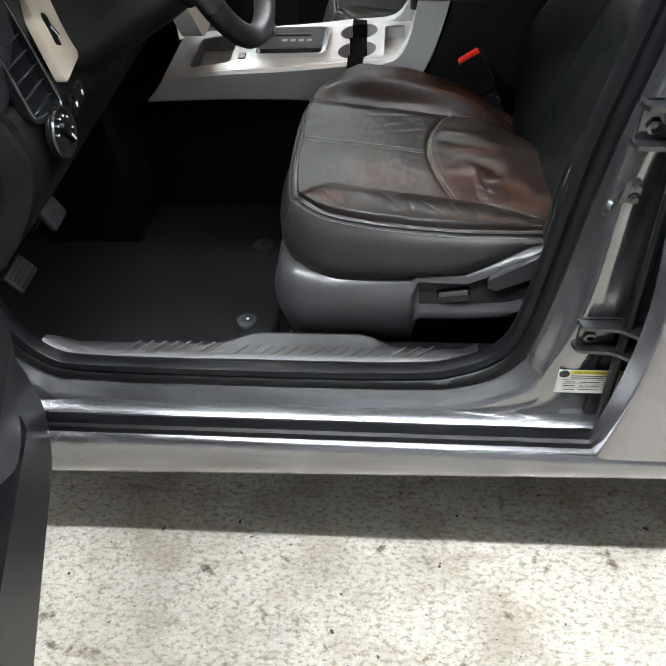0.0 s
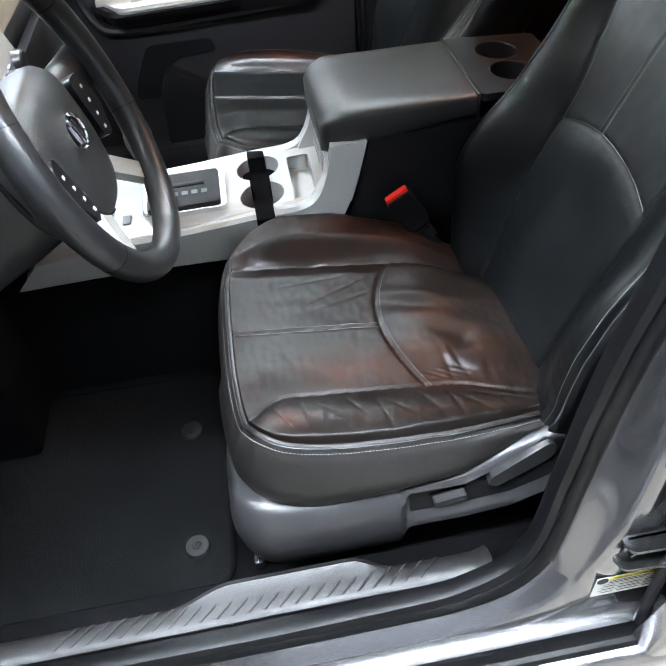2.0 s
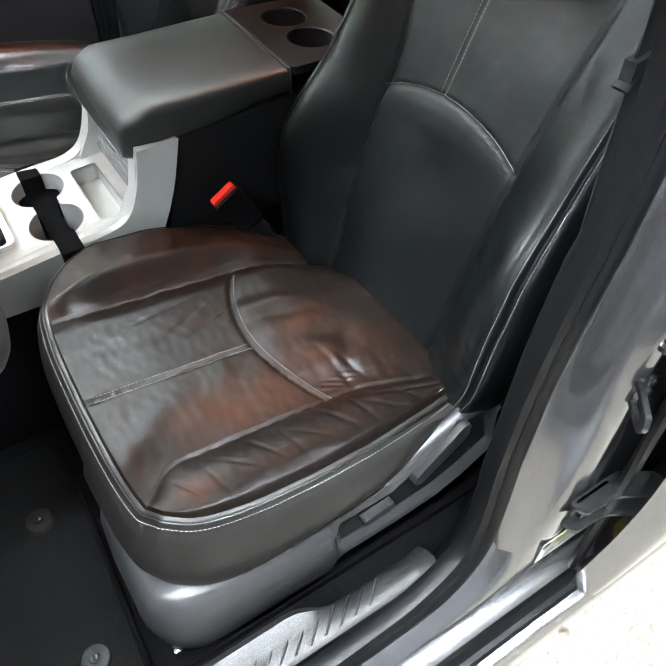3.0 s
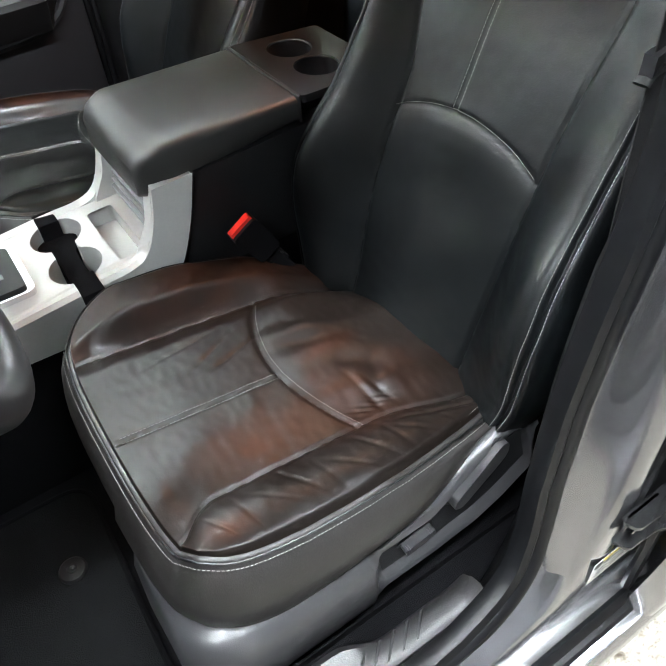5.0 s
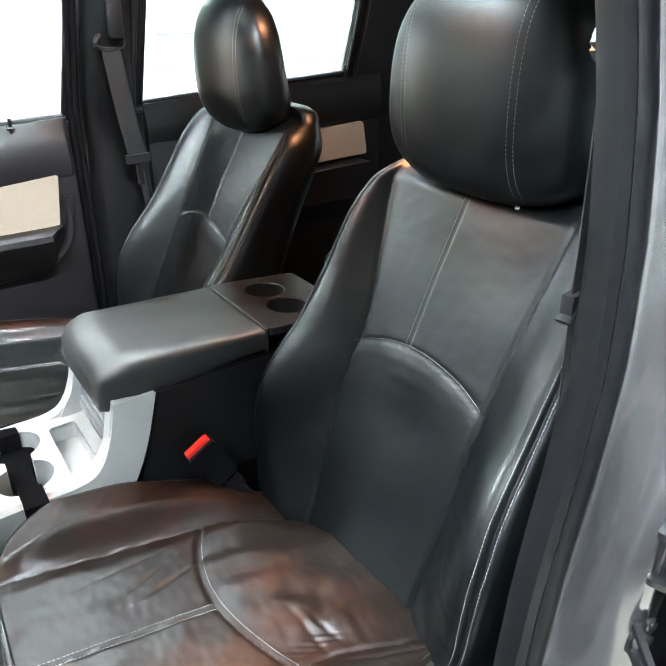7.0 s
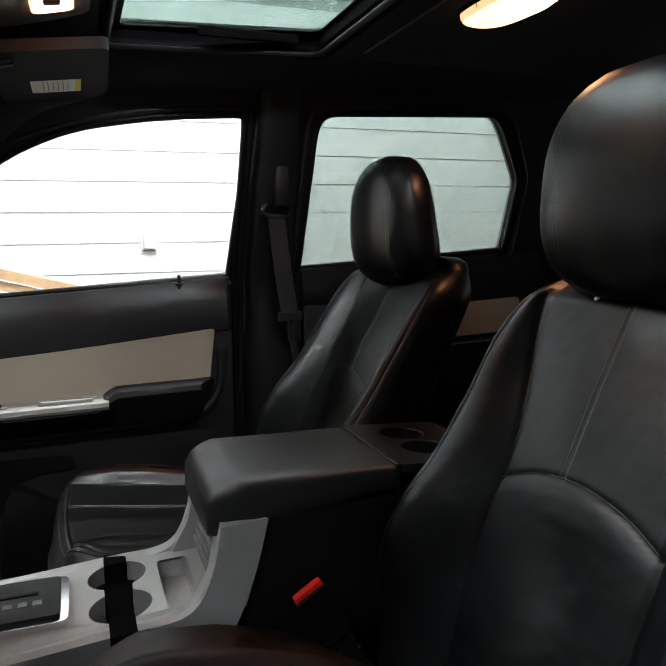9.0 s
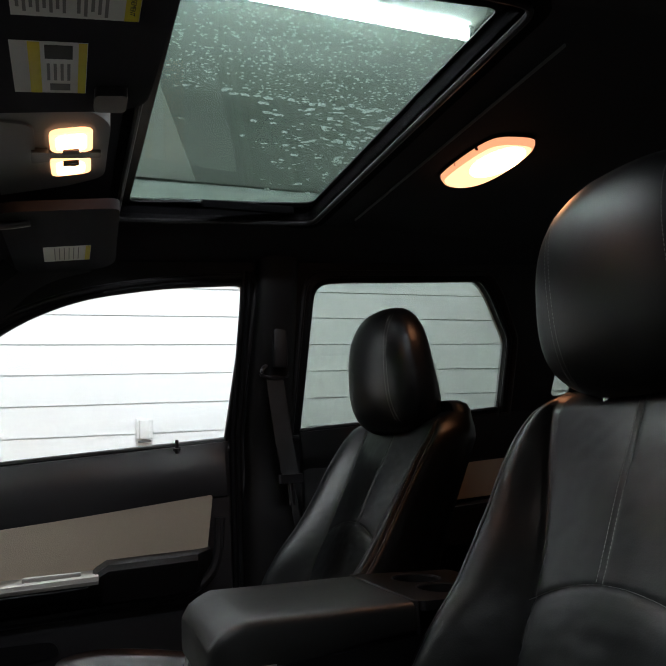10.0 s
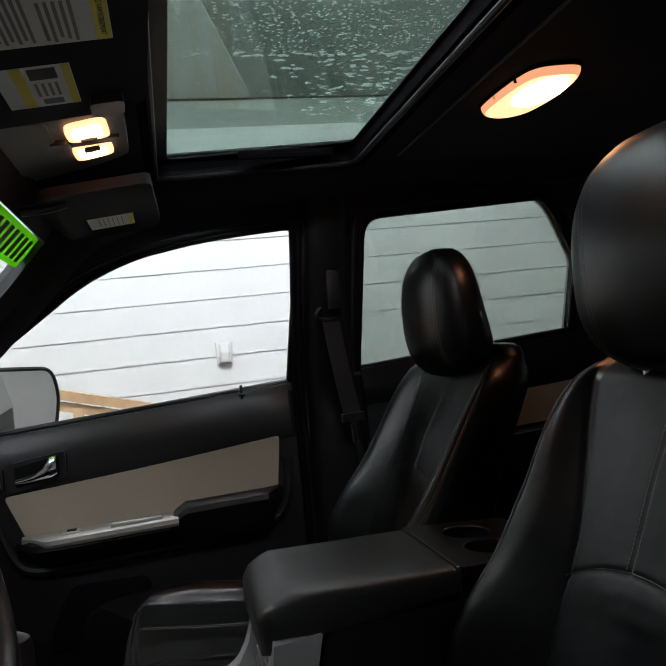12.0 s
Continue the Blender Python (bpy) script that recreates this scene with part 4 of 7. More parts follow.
    part("shaded_inset", loft(inset), PLASTIC_SOFT, val, "inset face blackened for the shade in the switch recess")

    def on_side(cx, cz, tilt):
        c, e = math.cos(radians(tilt)), math.sin(radians(tilt))
        return lambda u, v, w: P(cx + u * c - v * e, w, cz + u * e + v * c)
    sw = on_side(-0.021, 0.573, 9)
    part("switch_bezel", prism(rounded([(-0.029, -0.010), (0.029, -0.010), (0.029, 0.010), (-0.029, 0.010)], 0.006), sw, 0.232, 0.2450, 0.002), RUBBER, val)
    key = part("power_switch", prism(rounded([(-0.024, -0.0065), (0.024, -0.0065), (0.024, 0.007), (-0.024, 0.007)], 0.004), sw, 0.236, 0.257, 0.0035, 3), SATIN, val, "satin seat adjuster switch")
    for u in (-0.019, -0.016, 0.016, 0.019):
        part("grip_rib", prism([(u - 0.0009, -0.005), (u + 0.0009, -0.005), (u + 0.0009, 0.0085), (u - 0.0009, 0.0085)], sw, 0.25, 0.2582, 0.0004, 1), SATIN, key)
    lever = rounded([(0.031, 0.601), (0.034, 0.617), (0.114, 0.661), (0.127, 0.656), (0.128, 0.630), (0.112, 0.617), (0.045, 0.592)], [0.004, 0.005, 0.008, 0.008, 0.010, 0.012, 0.005], 4)
    part("recline_lever", prism(lever, lambda u, v, w: P(u, w - 0.010 * bump01((u - 0.03) / 0.1), v), 0.225, 0.258 if s < 0 else 0.25, 0.008, 4), SATIN, val, "satin black recline lever")
    # Enlarged lever outline in near-black, standing in for shade in the gap.
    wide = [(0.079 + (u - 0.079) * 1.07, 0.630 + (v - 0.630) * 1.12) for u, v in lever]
    part("lever_gap_shade", prism(wide, lambda u, v, w: P(u, w - 0.006 * bump01((u - 0.03) / 0.1), v), 0.215, 0.2445, 0.002), RUBBER, val, "near-black sheet for the shaded gap round the lever")
    # base, tracks
    part("seat_base", joined(rbox(-0.27 + dx, 0.16 + dx, *sorted((s * 0.19, s * 0.56)), 0.46, 0.60, 0.02), rbox(-0.30 + dx, -0.2 + dx, *sorted((s * 0.20, s * 0.60)), 0.455, 0.57, 0.02)), PLASTIC_SOFT, t)
    for w in (-0.15, 0.17):
        track = part("track", rbox(-0.30 + dx, 0.22 + dx, *sorted((s * (0.378 + w - 0.02), s * (0.378 + w + 0.02))), 0.402, 0.44, 0.004), PLASTIC_SOFT, t, "black seat track")
        part("track_foot", rbox(-0.325 + dx, -0.305 + dx, *sorted((s * (0.378 + w + 0.02), s * (0.378 + w + 0.05))), 0.402, 0.428, 0.006), STEEL, track, "zinc-plated track foot")

    # backrest
    H0, H1 = 0.635, 1.165

    lean_back = 0.0 if s < 0 else 0.04

    def half(h):
        return ease(FACE_W, h)

    def seam_w(h, w):
        return 0.127 + (0.055 if w < 0 else 0.012) * bump01((h - 0.6) / 0.4) - (0.02 if w < 0 else 0.0) * (1 - bump01(h / 0.4))

    def arc_h(w):
        return 0.606 - 3.6 * w * w

    MID = -0.024    # the centre stitching sits a little inboard

    def centre_x(h):
        return 0.130 + 0.222 * h - 0.012 * math.sin(math.pi * h) + lean_back * h

    def back_x(h, w):
        x = centre_x(h)
        W, sw, a = half(h), seam_w(h, w), abs(w)
        push = ease(BOLSTER, h) * (1.0 if w < 0 else 0.93)
        f = min(1.0, max(0.0, (a - sw + 0.012) / max(0.02, W - sw + 0.004)))
        x -= push * (bump01(f / 0.86) - 0.16 * max(0.0, (f - 0.86) / 0.14) ** 2)
        x += 0.0042 * math.exp(-((a - sw) / 0.0034) ** 2)
        x += 0.0030 * math.exp(-((a - 0.968 * W) / 0.0024) ** 2) * bump01((1 - h) / 0.08)
        if a < sw:
            x -= 0.006 * math.cos(math.pi * w / (2 * sw))
            d = (h - arc_h(w)) * 0.53
            x += 0.0022 * math.exp(-(d / 0.0026) ** 2)
            if d < 0:
                x -= 0.0016 * bump01(-d / 0.02)
            if d > 0:
                x += 0.0020 * math.exp(-((w - MID) / 0.0030) ** 2)
            x += 0.007 * math.exp(-((w - 0.03) / 0.05) ** 2 - ((h - 0.42) / 0.12) ** 2) * (1 if s < 0 else 0.3)
            x -= 0.004 * math.exp(-((w + 0.04) / 0.06) ** 2 - ((h - 0.25) / 0.1) ** 2)
        x += 0.0012 * noise.noise((h * 10, w * 18, 5.0 + s)) + 0.0005 * noise.noise((h * 40, w * 50, 2.0 + s))
        x += 0.030 * max(0, (h - 0.95) / 0.05) ** 2
        return x
    NH, NF = 150, 190
    rings = []
    for i in range(NH + 1):
        h = i / NH
        z = H0 + (H1 - H0) * h
        W = half(h)
        ring = []
        for j in range(NF + 1):
            v = j / NF * 2 - 1
            w = W * math.sin(v * math.pi / 2 * 0.9) / math.sin(math.pi / 2 * 0.9)
            ring.append(P(back_x(h, w), w, z))
        xb = centre_x(h) + 0.13 - 0.045 * h - 0.02 * max(0, (h - 0.9) / 0.1)
        for o, f in ((0.005, 0.05), (0.009, 0.16), (0.012, 0.36), (0.010, 0.62), (-0.004, 0.86), (-0.04, 1.0), (-0.13, 1.05)):
            xe = back_x(h, W)
            ring.append(P(xe + (xb - xe) * f, W + o, z))
        for o, f in ((-0.13, 1.05), (-0.04, 1.0), (-0.004, 0.86), (0.010, 0.62), (0.012, 0.36), (0.009, 0.16), (0.005, 0.05)):
            xe = back_x(h, -W)
            ring.append(P(xe + (xb - xe) * f, -W - o, z))
        rings.append(ring)
    # crown of the back
    last = rings[-1]
    cen = sum(last, Vector()) / len(last)
    for f, dz in ((0.96, 0.012), (0.84, 0.020), (0.4, 0.024)):
        rings.append([cen + (p - cen) * f + Vector((0, 0, dz)) for p in last])
    back = part("backrest", loft(rings), LEATHER, t, "", 62)

    def on_back(h, w, up=0.001):
        return P(back_x(h, w) - up, w, H0 + (H1 - H0) * h)
    st = [dashes([on_back(0.612 + 0.36 * k / 30, MID + e) for k in range(31)], up=(-1, 0, 0)) for e in (-0.0045, 0.0045)]
    st.append(dashes([on_back(arc_h(w) + 0.0035, w, 0.0006) for w in [-0.13 + 0.252 * k / 40 for k in range(41)]], 0.0040, 0.0006, 0.0004, up=(-1, 0, 0)))
    for e in (0.991, 0.945):
        for sg in ((1,) if s < 0 else (1, -1)):
            st.append(dashes([on_back(h, sg * half(h) * e, 0.0010) for h in [0.06 + 0.87 * k / 60 for k in range(61)]], up=(-1, 0, 0)))
    tagged(part("stitching", joined(*st), THREAD, back, "pale grey double stitching"), kind="stuff")
    # head restraint on two posts
    hc = (0.368, 1.297)
    hw, hdx, hdz = (-0.018, 0.0, -0.017) if s < 0 else (-0.004, 0.018, -0.036)
    wide, deep = (0.160, 0.060) if s < 0 else (0.152, 0.052)
    rings = []
    n = 40
    for i in range(33):
        f = -1 + 2 * i / 32
        z = hc[1] - 0.004 + 0.134 * f
        e = math.sqrt(max(0.0, 1 - abs(f) ** 3.2))
        wd = wide * max(0.12, e ** 0.75) * (1 - 0.11 * f - 0.04 * max(0.0, f) ** 2)
        dp = (deep - 0.009 * f) * max(0.10, e ** 0.7)
        xc = hc[0] - 0.004 - 0.010 * f - 0.010 * (1 - f * f)
        ring = []
        for k in range(n):
            a = 2 * math.pi * k / n
            ca, sa = math.cos(a), math.sin(a)
            u = math.copysign(abs(ca) ** 0.62, ca)
            v = math.copysign(abs(sa) ** (0.85 if sa > 0 else 0.62), sa)
            ww = wd * u
            ring.append(P(xc + dp * v - (0.006 * (1 - u * u) if v < 0 else 0) + hdx, ww + hw, z + hdz))
        rings.append(ring)
    head = part("head_restraint", loft(rings), LEATHER, t, "", 62)
    st = []
    for e in (0.088, 0.097):
        line = []
        for i in range(3, 30):
            f = -1 + 2 * i / 32
            ee = math.sqrt(max(0.0, 1 - abs(f) ** 3.2))
            wd = wide * max(0.12, ee ** 0.75) * (1 - 0.11 * f - 0.04 * max(0.0, f) ** 2)
            dp = (deep - 0.009 * f) * max(0.10, ee ** 0.7)
            xc = hc[0] - 0.004 - 0.010 * f - 0.010 * (1 - f * f)
            w = min(e, wd * 0.9)
            u = w / wd
            v = (1 - u ** (2 / 0.62)) ** (0.62 / 2)
            line.append((w, xc - dp * v - 0.006 * (1 - u * u) - 0.0012, hc[1] - 0.004 + 0.134 * f))
        for sg in (1, -1):
            st.append(dashes([P(x + hdx, sg * w + hw, z + hdz) for w, x, z in line], up=(-1, 0, 0)))
    tagged(part("stitching", joined(*st), THREAD, head, "pale grey double stitching"), kind="stuff")
    for w in (-0.071, 0.071):
        part("post", tube([P(0.345 + hdx, w + hw, 1.14), P(0.355 + hdx, w + hw, 1.215)], 0.006, 12), CHROME, t, "chrome head restraint post")
        part("post_guide", lathe([(0.013, 0), (0.013, 0.006), (0.009, 0.009), (0.0065, 0.009)], Matrix.Translation(P(0.347 + hdx, w + hw, 1.172)), 18), PLASTIC_GLOSS, t)
    # buckle on the inboard side
    def buckle():
        b = thing("belt_buckle", P(0.05, -0.215, 0.60), "black seat belt buckle with a red release button", "belt buckle", "belt buckles")
        ax = Vector((-0.52, 0, 0.85)).normalized()
        o = P(0.078, -0.214, 0.668)

        def Q(u, v, w):
            side = Vector((ax.z, 0, -ax.x))
            return o + ax * v + side * u + Vector((0, w, 0))
        part("stalk", tube([Q(0, -0.06, 0), Q(0, 0.04, 0)], 0.011, 10, flat=0.6, up=(0, 1, 0)), RUBBER, b)
        for k in range(5):
            part("sleeve_rib", tube([Q(-0.015, 0.012 + 0.008 * k, 0), Q(0.015, 0.012 + 0.008 * k, 0)], 0.0045, 8), RUBBER, b)
        part("case", prism(rounded([(-0.021, 0.05), (0.021, 0.05), (0.024, 0.125), (-0.024, 0.125)], 0.008), Q, -0.012, 0.012, 0.005, 3), RUBBER, b)
        part("release_button", prism(rounded([(-0.021, 0.122), (0.021, 0.122), (0.021, 0.131), (-0.021, 0.131)], 0.003), Q, -0.006, 0.006, 0.002), RED, b, "red release button")
    buckle()
    return t


seat(-1)
seat(1)


# ---- centre console ----
def console():
    t = thing("centre_console", (-0.2, 0, 0.40), "silver and black centre console with cup holders and gear gate", "console")
    Y = 0.112

    def top_z(x):
        return 0.735 + 0.012 * bump01((x + 0.30) / 0.2) - 0.016 * bump01((-0.42 - x) / 0.2)
    # deck with wells cut through
    def circ(cx, cy, r, n=22):
        return [(cx + r * math.cos(2 * math.pi * k / n), cy + r * math.sin(2 * math.pi * k / n)) for k in range(n)]
    c1, c2 = (-0.212, -0.046), (-0.212, 0.046)
    tray = rounded([(-0.155, -0.085), (-0.112, -0.085), (-0.112, 0.06), (-0.155, 0.06)], 0.008, 3)
    gate = rounded([(-0.42, -0.062), (-0.285, -0.062), (-0.285, 0.05), (-0.42, 0.05)], 0.012, 3)
    bin_ = rounded([(-0.575, -0.075), (-0.485, -0.075), (-0.485, 0.07), (-0.575, 0.07)], 0.012, 3)
    both = []
    # the two cup wells joined by a slot
    for k in range(23):
        a = math.radians(118 + (360 - 56) * k / 22)
        both.append((c1[0] + 0.041 * math.cos(a), c1[1] + 0.041 * math.sin(a)))
    for k in range(23):
        a = math.radians(28 + 90 + 180 + (360 - 56) * k / 22)
        both.append((c2[0] + 0.041 * math.cos(a), c2[1] + 0.041 * math.sin(a)))
    outer = rounded([(-0.625, -Y + 0.004), (-0.085, -Y + 0.004), (-0.085, Y - 0.004), (-0.625, Y - 0.004)], 0.004, 3)
    part("deck", sheet(outer, [both, tray, gate, bin_], lambda u, v, w: Vector((u, v, top_z(u) - 0.006 * bump01((abs(v) - 0.095) / 0.02) + w)), -0.004), SILVER, t, "silver painted deck")
    # wells
    for nm, path, depth, mat in (("tray", tray, 0.03, SILVER), ("coin_bin", bin_, 0.035, GREY_PLASTIC), ("cup_well", both, 0.06, SILVER)):
        rings = [[(u, v, top_z(u) - 0.001) for u, v in path], [(u, v, top_z(u) - depth) for u, v in path]]
        part(nm, loft(rings, True, False), mat, t)
        cx, cy = sum(u for u, v in path) / len(path), sum(v for u, v in path) / len(path)
        part(nm + "_bottom", prism(path, put_xy(0), top_z(cx) - depth - 0.006, top_z(cx) - depth, 0), PLASTIC_SOFT if nm == "cup_well" else mat, t)
    # black rubber insert that bridges the cup wells
    half_w = [(-0.088, 0.020), (-0.080, 0.030), (-0.060, 0.030), (-0.040, 0.017), (0.0, 0.015), (0.03, 0.018), (0.05, 0.032), (0.072, 0.032), (0.085, 0.020)]
    part("cup_insert", prism([(-0.212 - w, y) for y, w in half_w] + [(-0.212 + w, y) for y, w in half_w[::-1]], put_xy(0), 0.684, 0.712, 0.002), CARPET, t, "black cup holder insert")
    part("insert_tab", rbox(-0.222, -0.204, -0.058, -0.052, 0.711, 0.718, 0.001), SILVER, t)
    # Solid black boxes at the deck's edge; the notch's shade is their colour.
    for y0, y1 in ((-0.1295, -0.079), (0.079, 0.1180)):
        part("notch_block", rbox(-0.229, -0.196, y0, y1, 0.675, 0.7448 if y0 < 0 else 0.7425, 0.002), CARPET, t, "black box standing in for the shaded notch in the deck's edge")
    # side bands, silver, rising to the arm rest
    for sg in (-1, 1):
        lo = [(-0.665, 0.668), (-0.50, 0.671), (-0.35, 0.668), (-0.22, 0.664), (-0.13, 0.672), (-0.085, 0.705), (-0.05, 0.78), (-0.028, 0.862)]
        hi = [(-0.625, 0.716), (-0.50, 0.727), (-0.35, 0.733), (-0.22, 0.743), (-0.15, 0.747), (-0.118, 0.765), (-0.098, 0.81), (-0.088, 0.862)]
        A, B = spline([(x, 0, z) for x, z in lo], 5), spline([(x, 0, z) for x, z in hi], 5)
        rings = [[(a.x, sg * (Y + 0.012), a.z), (a.x, sg * (Y + 0.016), a.z + 0.004), (b.x, sg * (Y + 0.004), b.z - 0.005), (b.x, sg * (Y - 0.004), b.z), (b.x, sg * (Y - 0.02), b.z - 0.004), (a.x, sg * (Y - 0.02), a.z)] for a, b in zip(A, B)]
        part("side_band", loft(rings), SILVER, t, "silver painted side band")
    # lower black side
    for sg in (-1, 1):
        part("side_panel", rbox(-0.70, 0.34, *sorted((sg * 0.095, sg * 0.122)), 0.40, 0.685, 0.006), CARPET, t)
        part("bin_side", prism([(-0.075, 0.68), (-0.022, 0.86), (0.335, 0.875), (0.345, 0.66)], lambda u, v, w: Vector((u, w, v)), *sorted((sg * 0.09, sg * 0.120)), 0.006), PLASTIC_SOFT, t)
    # slanted riser in front of the bin with small slats
    for k in range(6):
        z = 0.765 + 0.013 * k
        part("riser_slat", rbox(-0.098 + 0.0035 * k, -0.09 + 0.0035 * k, -0.072, 0.072, z, z + 0.009, 0.002), GREY_PLASTIC, t)
    part("riser", prism([(-0.088, 0.74), (-0.065, 0.86), (-0.03, 0.86), (-0.05, 0.74)], lambda u, v, w: Vector((u, w, v)), -0.1, 0.1, 0.003), PLASTIC_SOFT, t)
    for sg in (-1, 1):
        part("riser_cheek", prism(rounded([(-0.13, 0.742), (-0.05, 0.742), (-0.05, 0.86), (-0.088, 0.86), (-0.102, 0.79)], 0.01), lambda u, v, w: Vector((u, w, v)), *sorted((sg * 0.085, sg * 0.112)), 0.004), SILVER, t)
    # gear gate
    g = part("gear_gate", prism(rounded([(-0.428, -0.070), (-0.277, -0.070), (-0.277, 0.058), (-0.428, 0.058)], 0.014), put_xy(0), 0.733, 0.7465, 0.004), CHROME, t, "chrome rimmed gear gate")
    part("gate_plate", prism(rounded([(-0.420, -0.060), (-0.287, -0.060), (-0.287, 0.050), (-0.420, 0.050)], 0.010), put_xy(0), 0.740, 0.7515, 0.003), PLASTIC_SOFT, g)
    part("gate_slot", rbox(-0.40, -0.315, 0.002, 0.014, 0.745, 0.7535, 0.001), RUBBER, g)
    for k in range(4):
        part("gear_letter_bar", rbox(-0.375 + 0.018 * k, -0.364 + 0.018 * k, -0.026, -0.014, 0.751, 0.7522, 0), GREY_PLASTIC, g)
    part("gear_lever", tube(spline([(-0.395, 0.008, 0.745), (-0.40, 0.006, 0.79), (-0.407, 0.003, 0.83)], 4), 0.008, 12), CHROME, g)
    part("gear_knob", moved(lathe([(0.010, 0), (0.018, 0.006), (0.024, 0.025), (0.025, 0.045), (0.021, 0.062), (0.010, 0.069), (0.001, 0.070)], Matrix.Translation((-0.407, 0.003, 0.822))), Matrix.Identity(4)), PLASTIC_GLOSS, g)
    part("small_switch", rbox(-0.468, -0.452, -0.066, -0.040, 0.733, 0.737, 0.002), GREY_PLASTIC, t)
    # padded arm rest lid
    rings = []
    for k in range(26):
        f = k / 25
        x = -0.102 + 0.262 * f
        e = bump01(f / 0.16)
        top = 0.885 + 0.029 * math.sqrt(min(1, f / 0.16)) - 0.006 * f
        bot = 0.838 + 0.012 * bump01((f - 0.02) / 0.2) + 0.02 * bump01((f - 0.3) / 0.7)
        wd = 0.098 + 0.016 * math.sqrt(min(1, f / 0.12))
        ring = []
        prof = [(-0.9, 0.0), (-0.975, 0.06), (-1.0, 0.18), (-1.0, 0.76), (-0.99, 0.87), (-0.955, 0.955), (-0.89, 0.995), (-0.5, 1.0), (0, 1.002), (0.5, 1.0), (0.89, 0.995), (0.955, 0.955), (0.99, 0.87), (1.0, 0.76), (1.0, 0.18), (0.975, 0.06), (0.9, 0.0)]
        for a, h in prof:
            ring.append((x, a * wd, bot + (top - bot) * h))
        rings.append(ring)
    part("armrest_lid", loft(rings), VINYL, t, "padded black arm rest lid", 50)
    part("lid_seam", rbox(0.161, 0.167, -0.112, 0.112, 0.86, 0.9095, 0.002), PLASTIC_GLOSS, t)
    rear = rounded([(0.168, -0.113), (0.335, -0.105), (0.335, 0.105), (0.168, 0.113)], 0.01, 3)
    part("rear_deck", sheet(rear, [circ(0.245, -0.036, 0.038), circ(0.245, 0.047, 0.038)], lambda u, v, w: Vector((u, v, 0.908 - 0.05 * (u - 0.168) + w)), -0.012), PLASTIC, t)
    for cy in (-0.036, 0.047):
        part("rear_cup_well", loft([[(u, v, 0.904 - d) for u, v in circ(0.245, cy, r)] for d, r in ((0, 0.038), (0.06, 0.034))], True, False), PLASTIC_GLOSS, t)
        part("rear_cup_rim", tube([(u, v, 0.9065 - 0.05 * (u - 0.168)) for u, v in circ(0.245, cy, 0.0385)], 0.002, 6, True), PLASTIC_GLOSS, t)
    part("bin_body", rbox(-0.05, 0.335, -0.095, 0.095, 0.45, 0.845, 0.01), PLASTIC_SOFT, t)


console()


# ---- roof, windows and pillars ----
def put_side(side):
    return lambda u, v, w: Vector((u, side * (side_y(v) + w), v))


FW = rounded([(-0.66, 1.088), (-0.66, 1.19), (-0.537, 1.283), (-0.439, 1.35), (-0.351, 1.412), (-0.235, 1.461), (-0.053, 1.492), (0.147, 1.505), (0.106, 1.136)], [0.01, 0.01, 0.02, 0.05, 0.06, 0.06, 0.08, 0.035, 0.008], 5)
RW = rounded([(0.286, 1.151), (0.306, 1.515), (0.79, 1.537), (0.825, 1.50), (0.897, 1.38), (0.89, 1.192)], [0.008, 0.05, 0.02, 0.03, 0.02, 0.008], 5)
QW = rounded([(1.05, 1.22), (1.10, 1.525), (1.42, 1.535), (1.62, 1.28)], [0.02, 0.04, 0.04, 0.03], 5)
OUTLINE = [(-0.75, 1.06), (-0.75, 1.13), (-0.50, 1.42), (-0.36, 1.63), (1.9, 1.63), (1.9, 1.06)]
cabin = thing("cabin_trim", (0.4, 0.73, 1.06), "dark inner window frames and pillars of the passenger side", "car interior trim")
part("window_surround", sheet(OUTLINE, [FW, RW, QW], put_side(1), 0.03), PLASTIC_SOFT, cabin)
part("outer_skin", sheet(OUTLINE, [FW, RW, QW], lambda u, v, w: put_side(1)(u, v, w + 0.034), 0.01), PAINT, cabin)
for nm, lp in (("front_window_frame", FW), ("rear_window_frame", RW)):
    cx, cz = sum(u for u, v in lp) / len(lp), sum(v for u, v in lp) / len(lp)
    part(nm, tube([put_side(1)(u + math.copysign(0.02, u - cx) * min(1, abs(u - cx) / 0.1), v + math.copysign(0.016, v - cz) * min(1, abs(v - cz) / 0.08), 0.0) for u, v in lp], 0.0075, 8, True, up=(0, 1, 0)), PLASTIC, cabin, "dark satin window frame")
for nm, lp in (("front_window_seal", FW), ("rear_window_seal", RW)):
    part(nm, tube([put_side(1)(u, v, 0.002) for u, v in lp], 0.0075, 8, True, up=(0, 1, 0)), RUBBER, cabin)
drv = thing("cabin_trim", (0.9, -0.73, 1.06), "dark inner window frames and pillars of the driver's side", "car interior trim")
part("window_surround", sheet([(0.25, 1.06), (0.25, 1.63), (1.9, 1.63), (1.9, 1.06)], [RW, QW], put_side(-1), 0.03), PLASTIC_SOFT, drv)
for side, th in ((1, cabin), (-1, drv)):
    part("lower_trim", rbox(0.19 if side < 0 else 0.13, 1.9, *sorted((side * 0.735, side * 0.775)), 0.40, 1.08, 0.01), PLASTIC_SOFT, th)
    for nm, lp, gl in (("window_1", FW, WINDOW), ("window_2", RW, WINDOW_TINT), ("window_3", QW, WINDOW_TINT)):
        if side < 0 and nm == "window_1":
            continue
        g = part(nm if side > 0 else nm.replace("window_", "window_1"), prism(lp, put_side(side), 0.016, 0.020, 0), gl)
        g.visible_shadow = False
        tagged(g, "clear front side window" if nm == "window_1" else "tinted rear side window", "window", kind="structure")
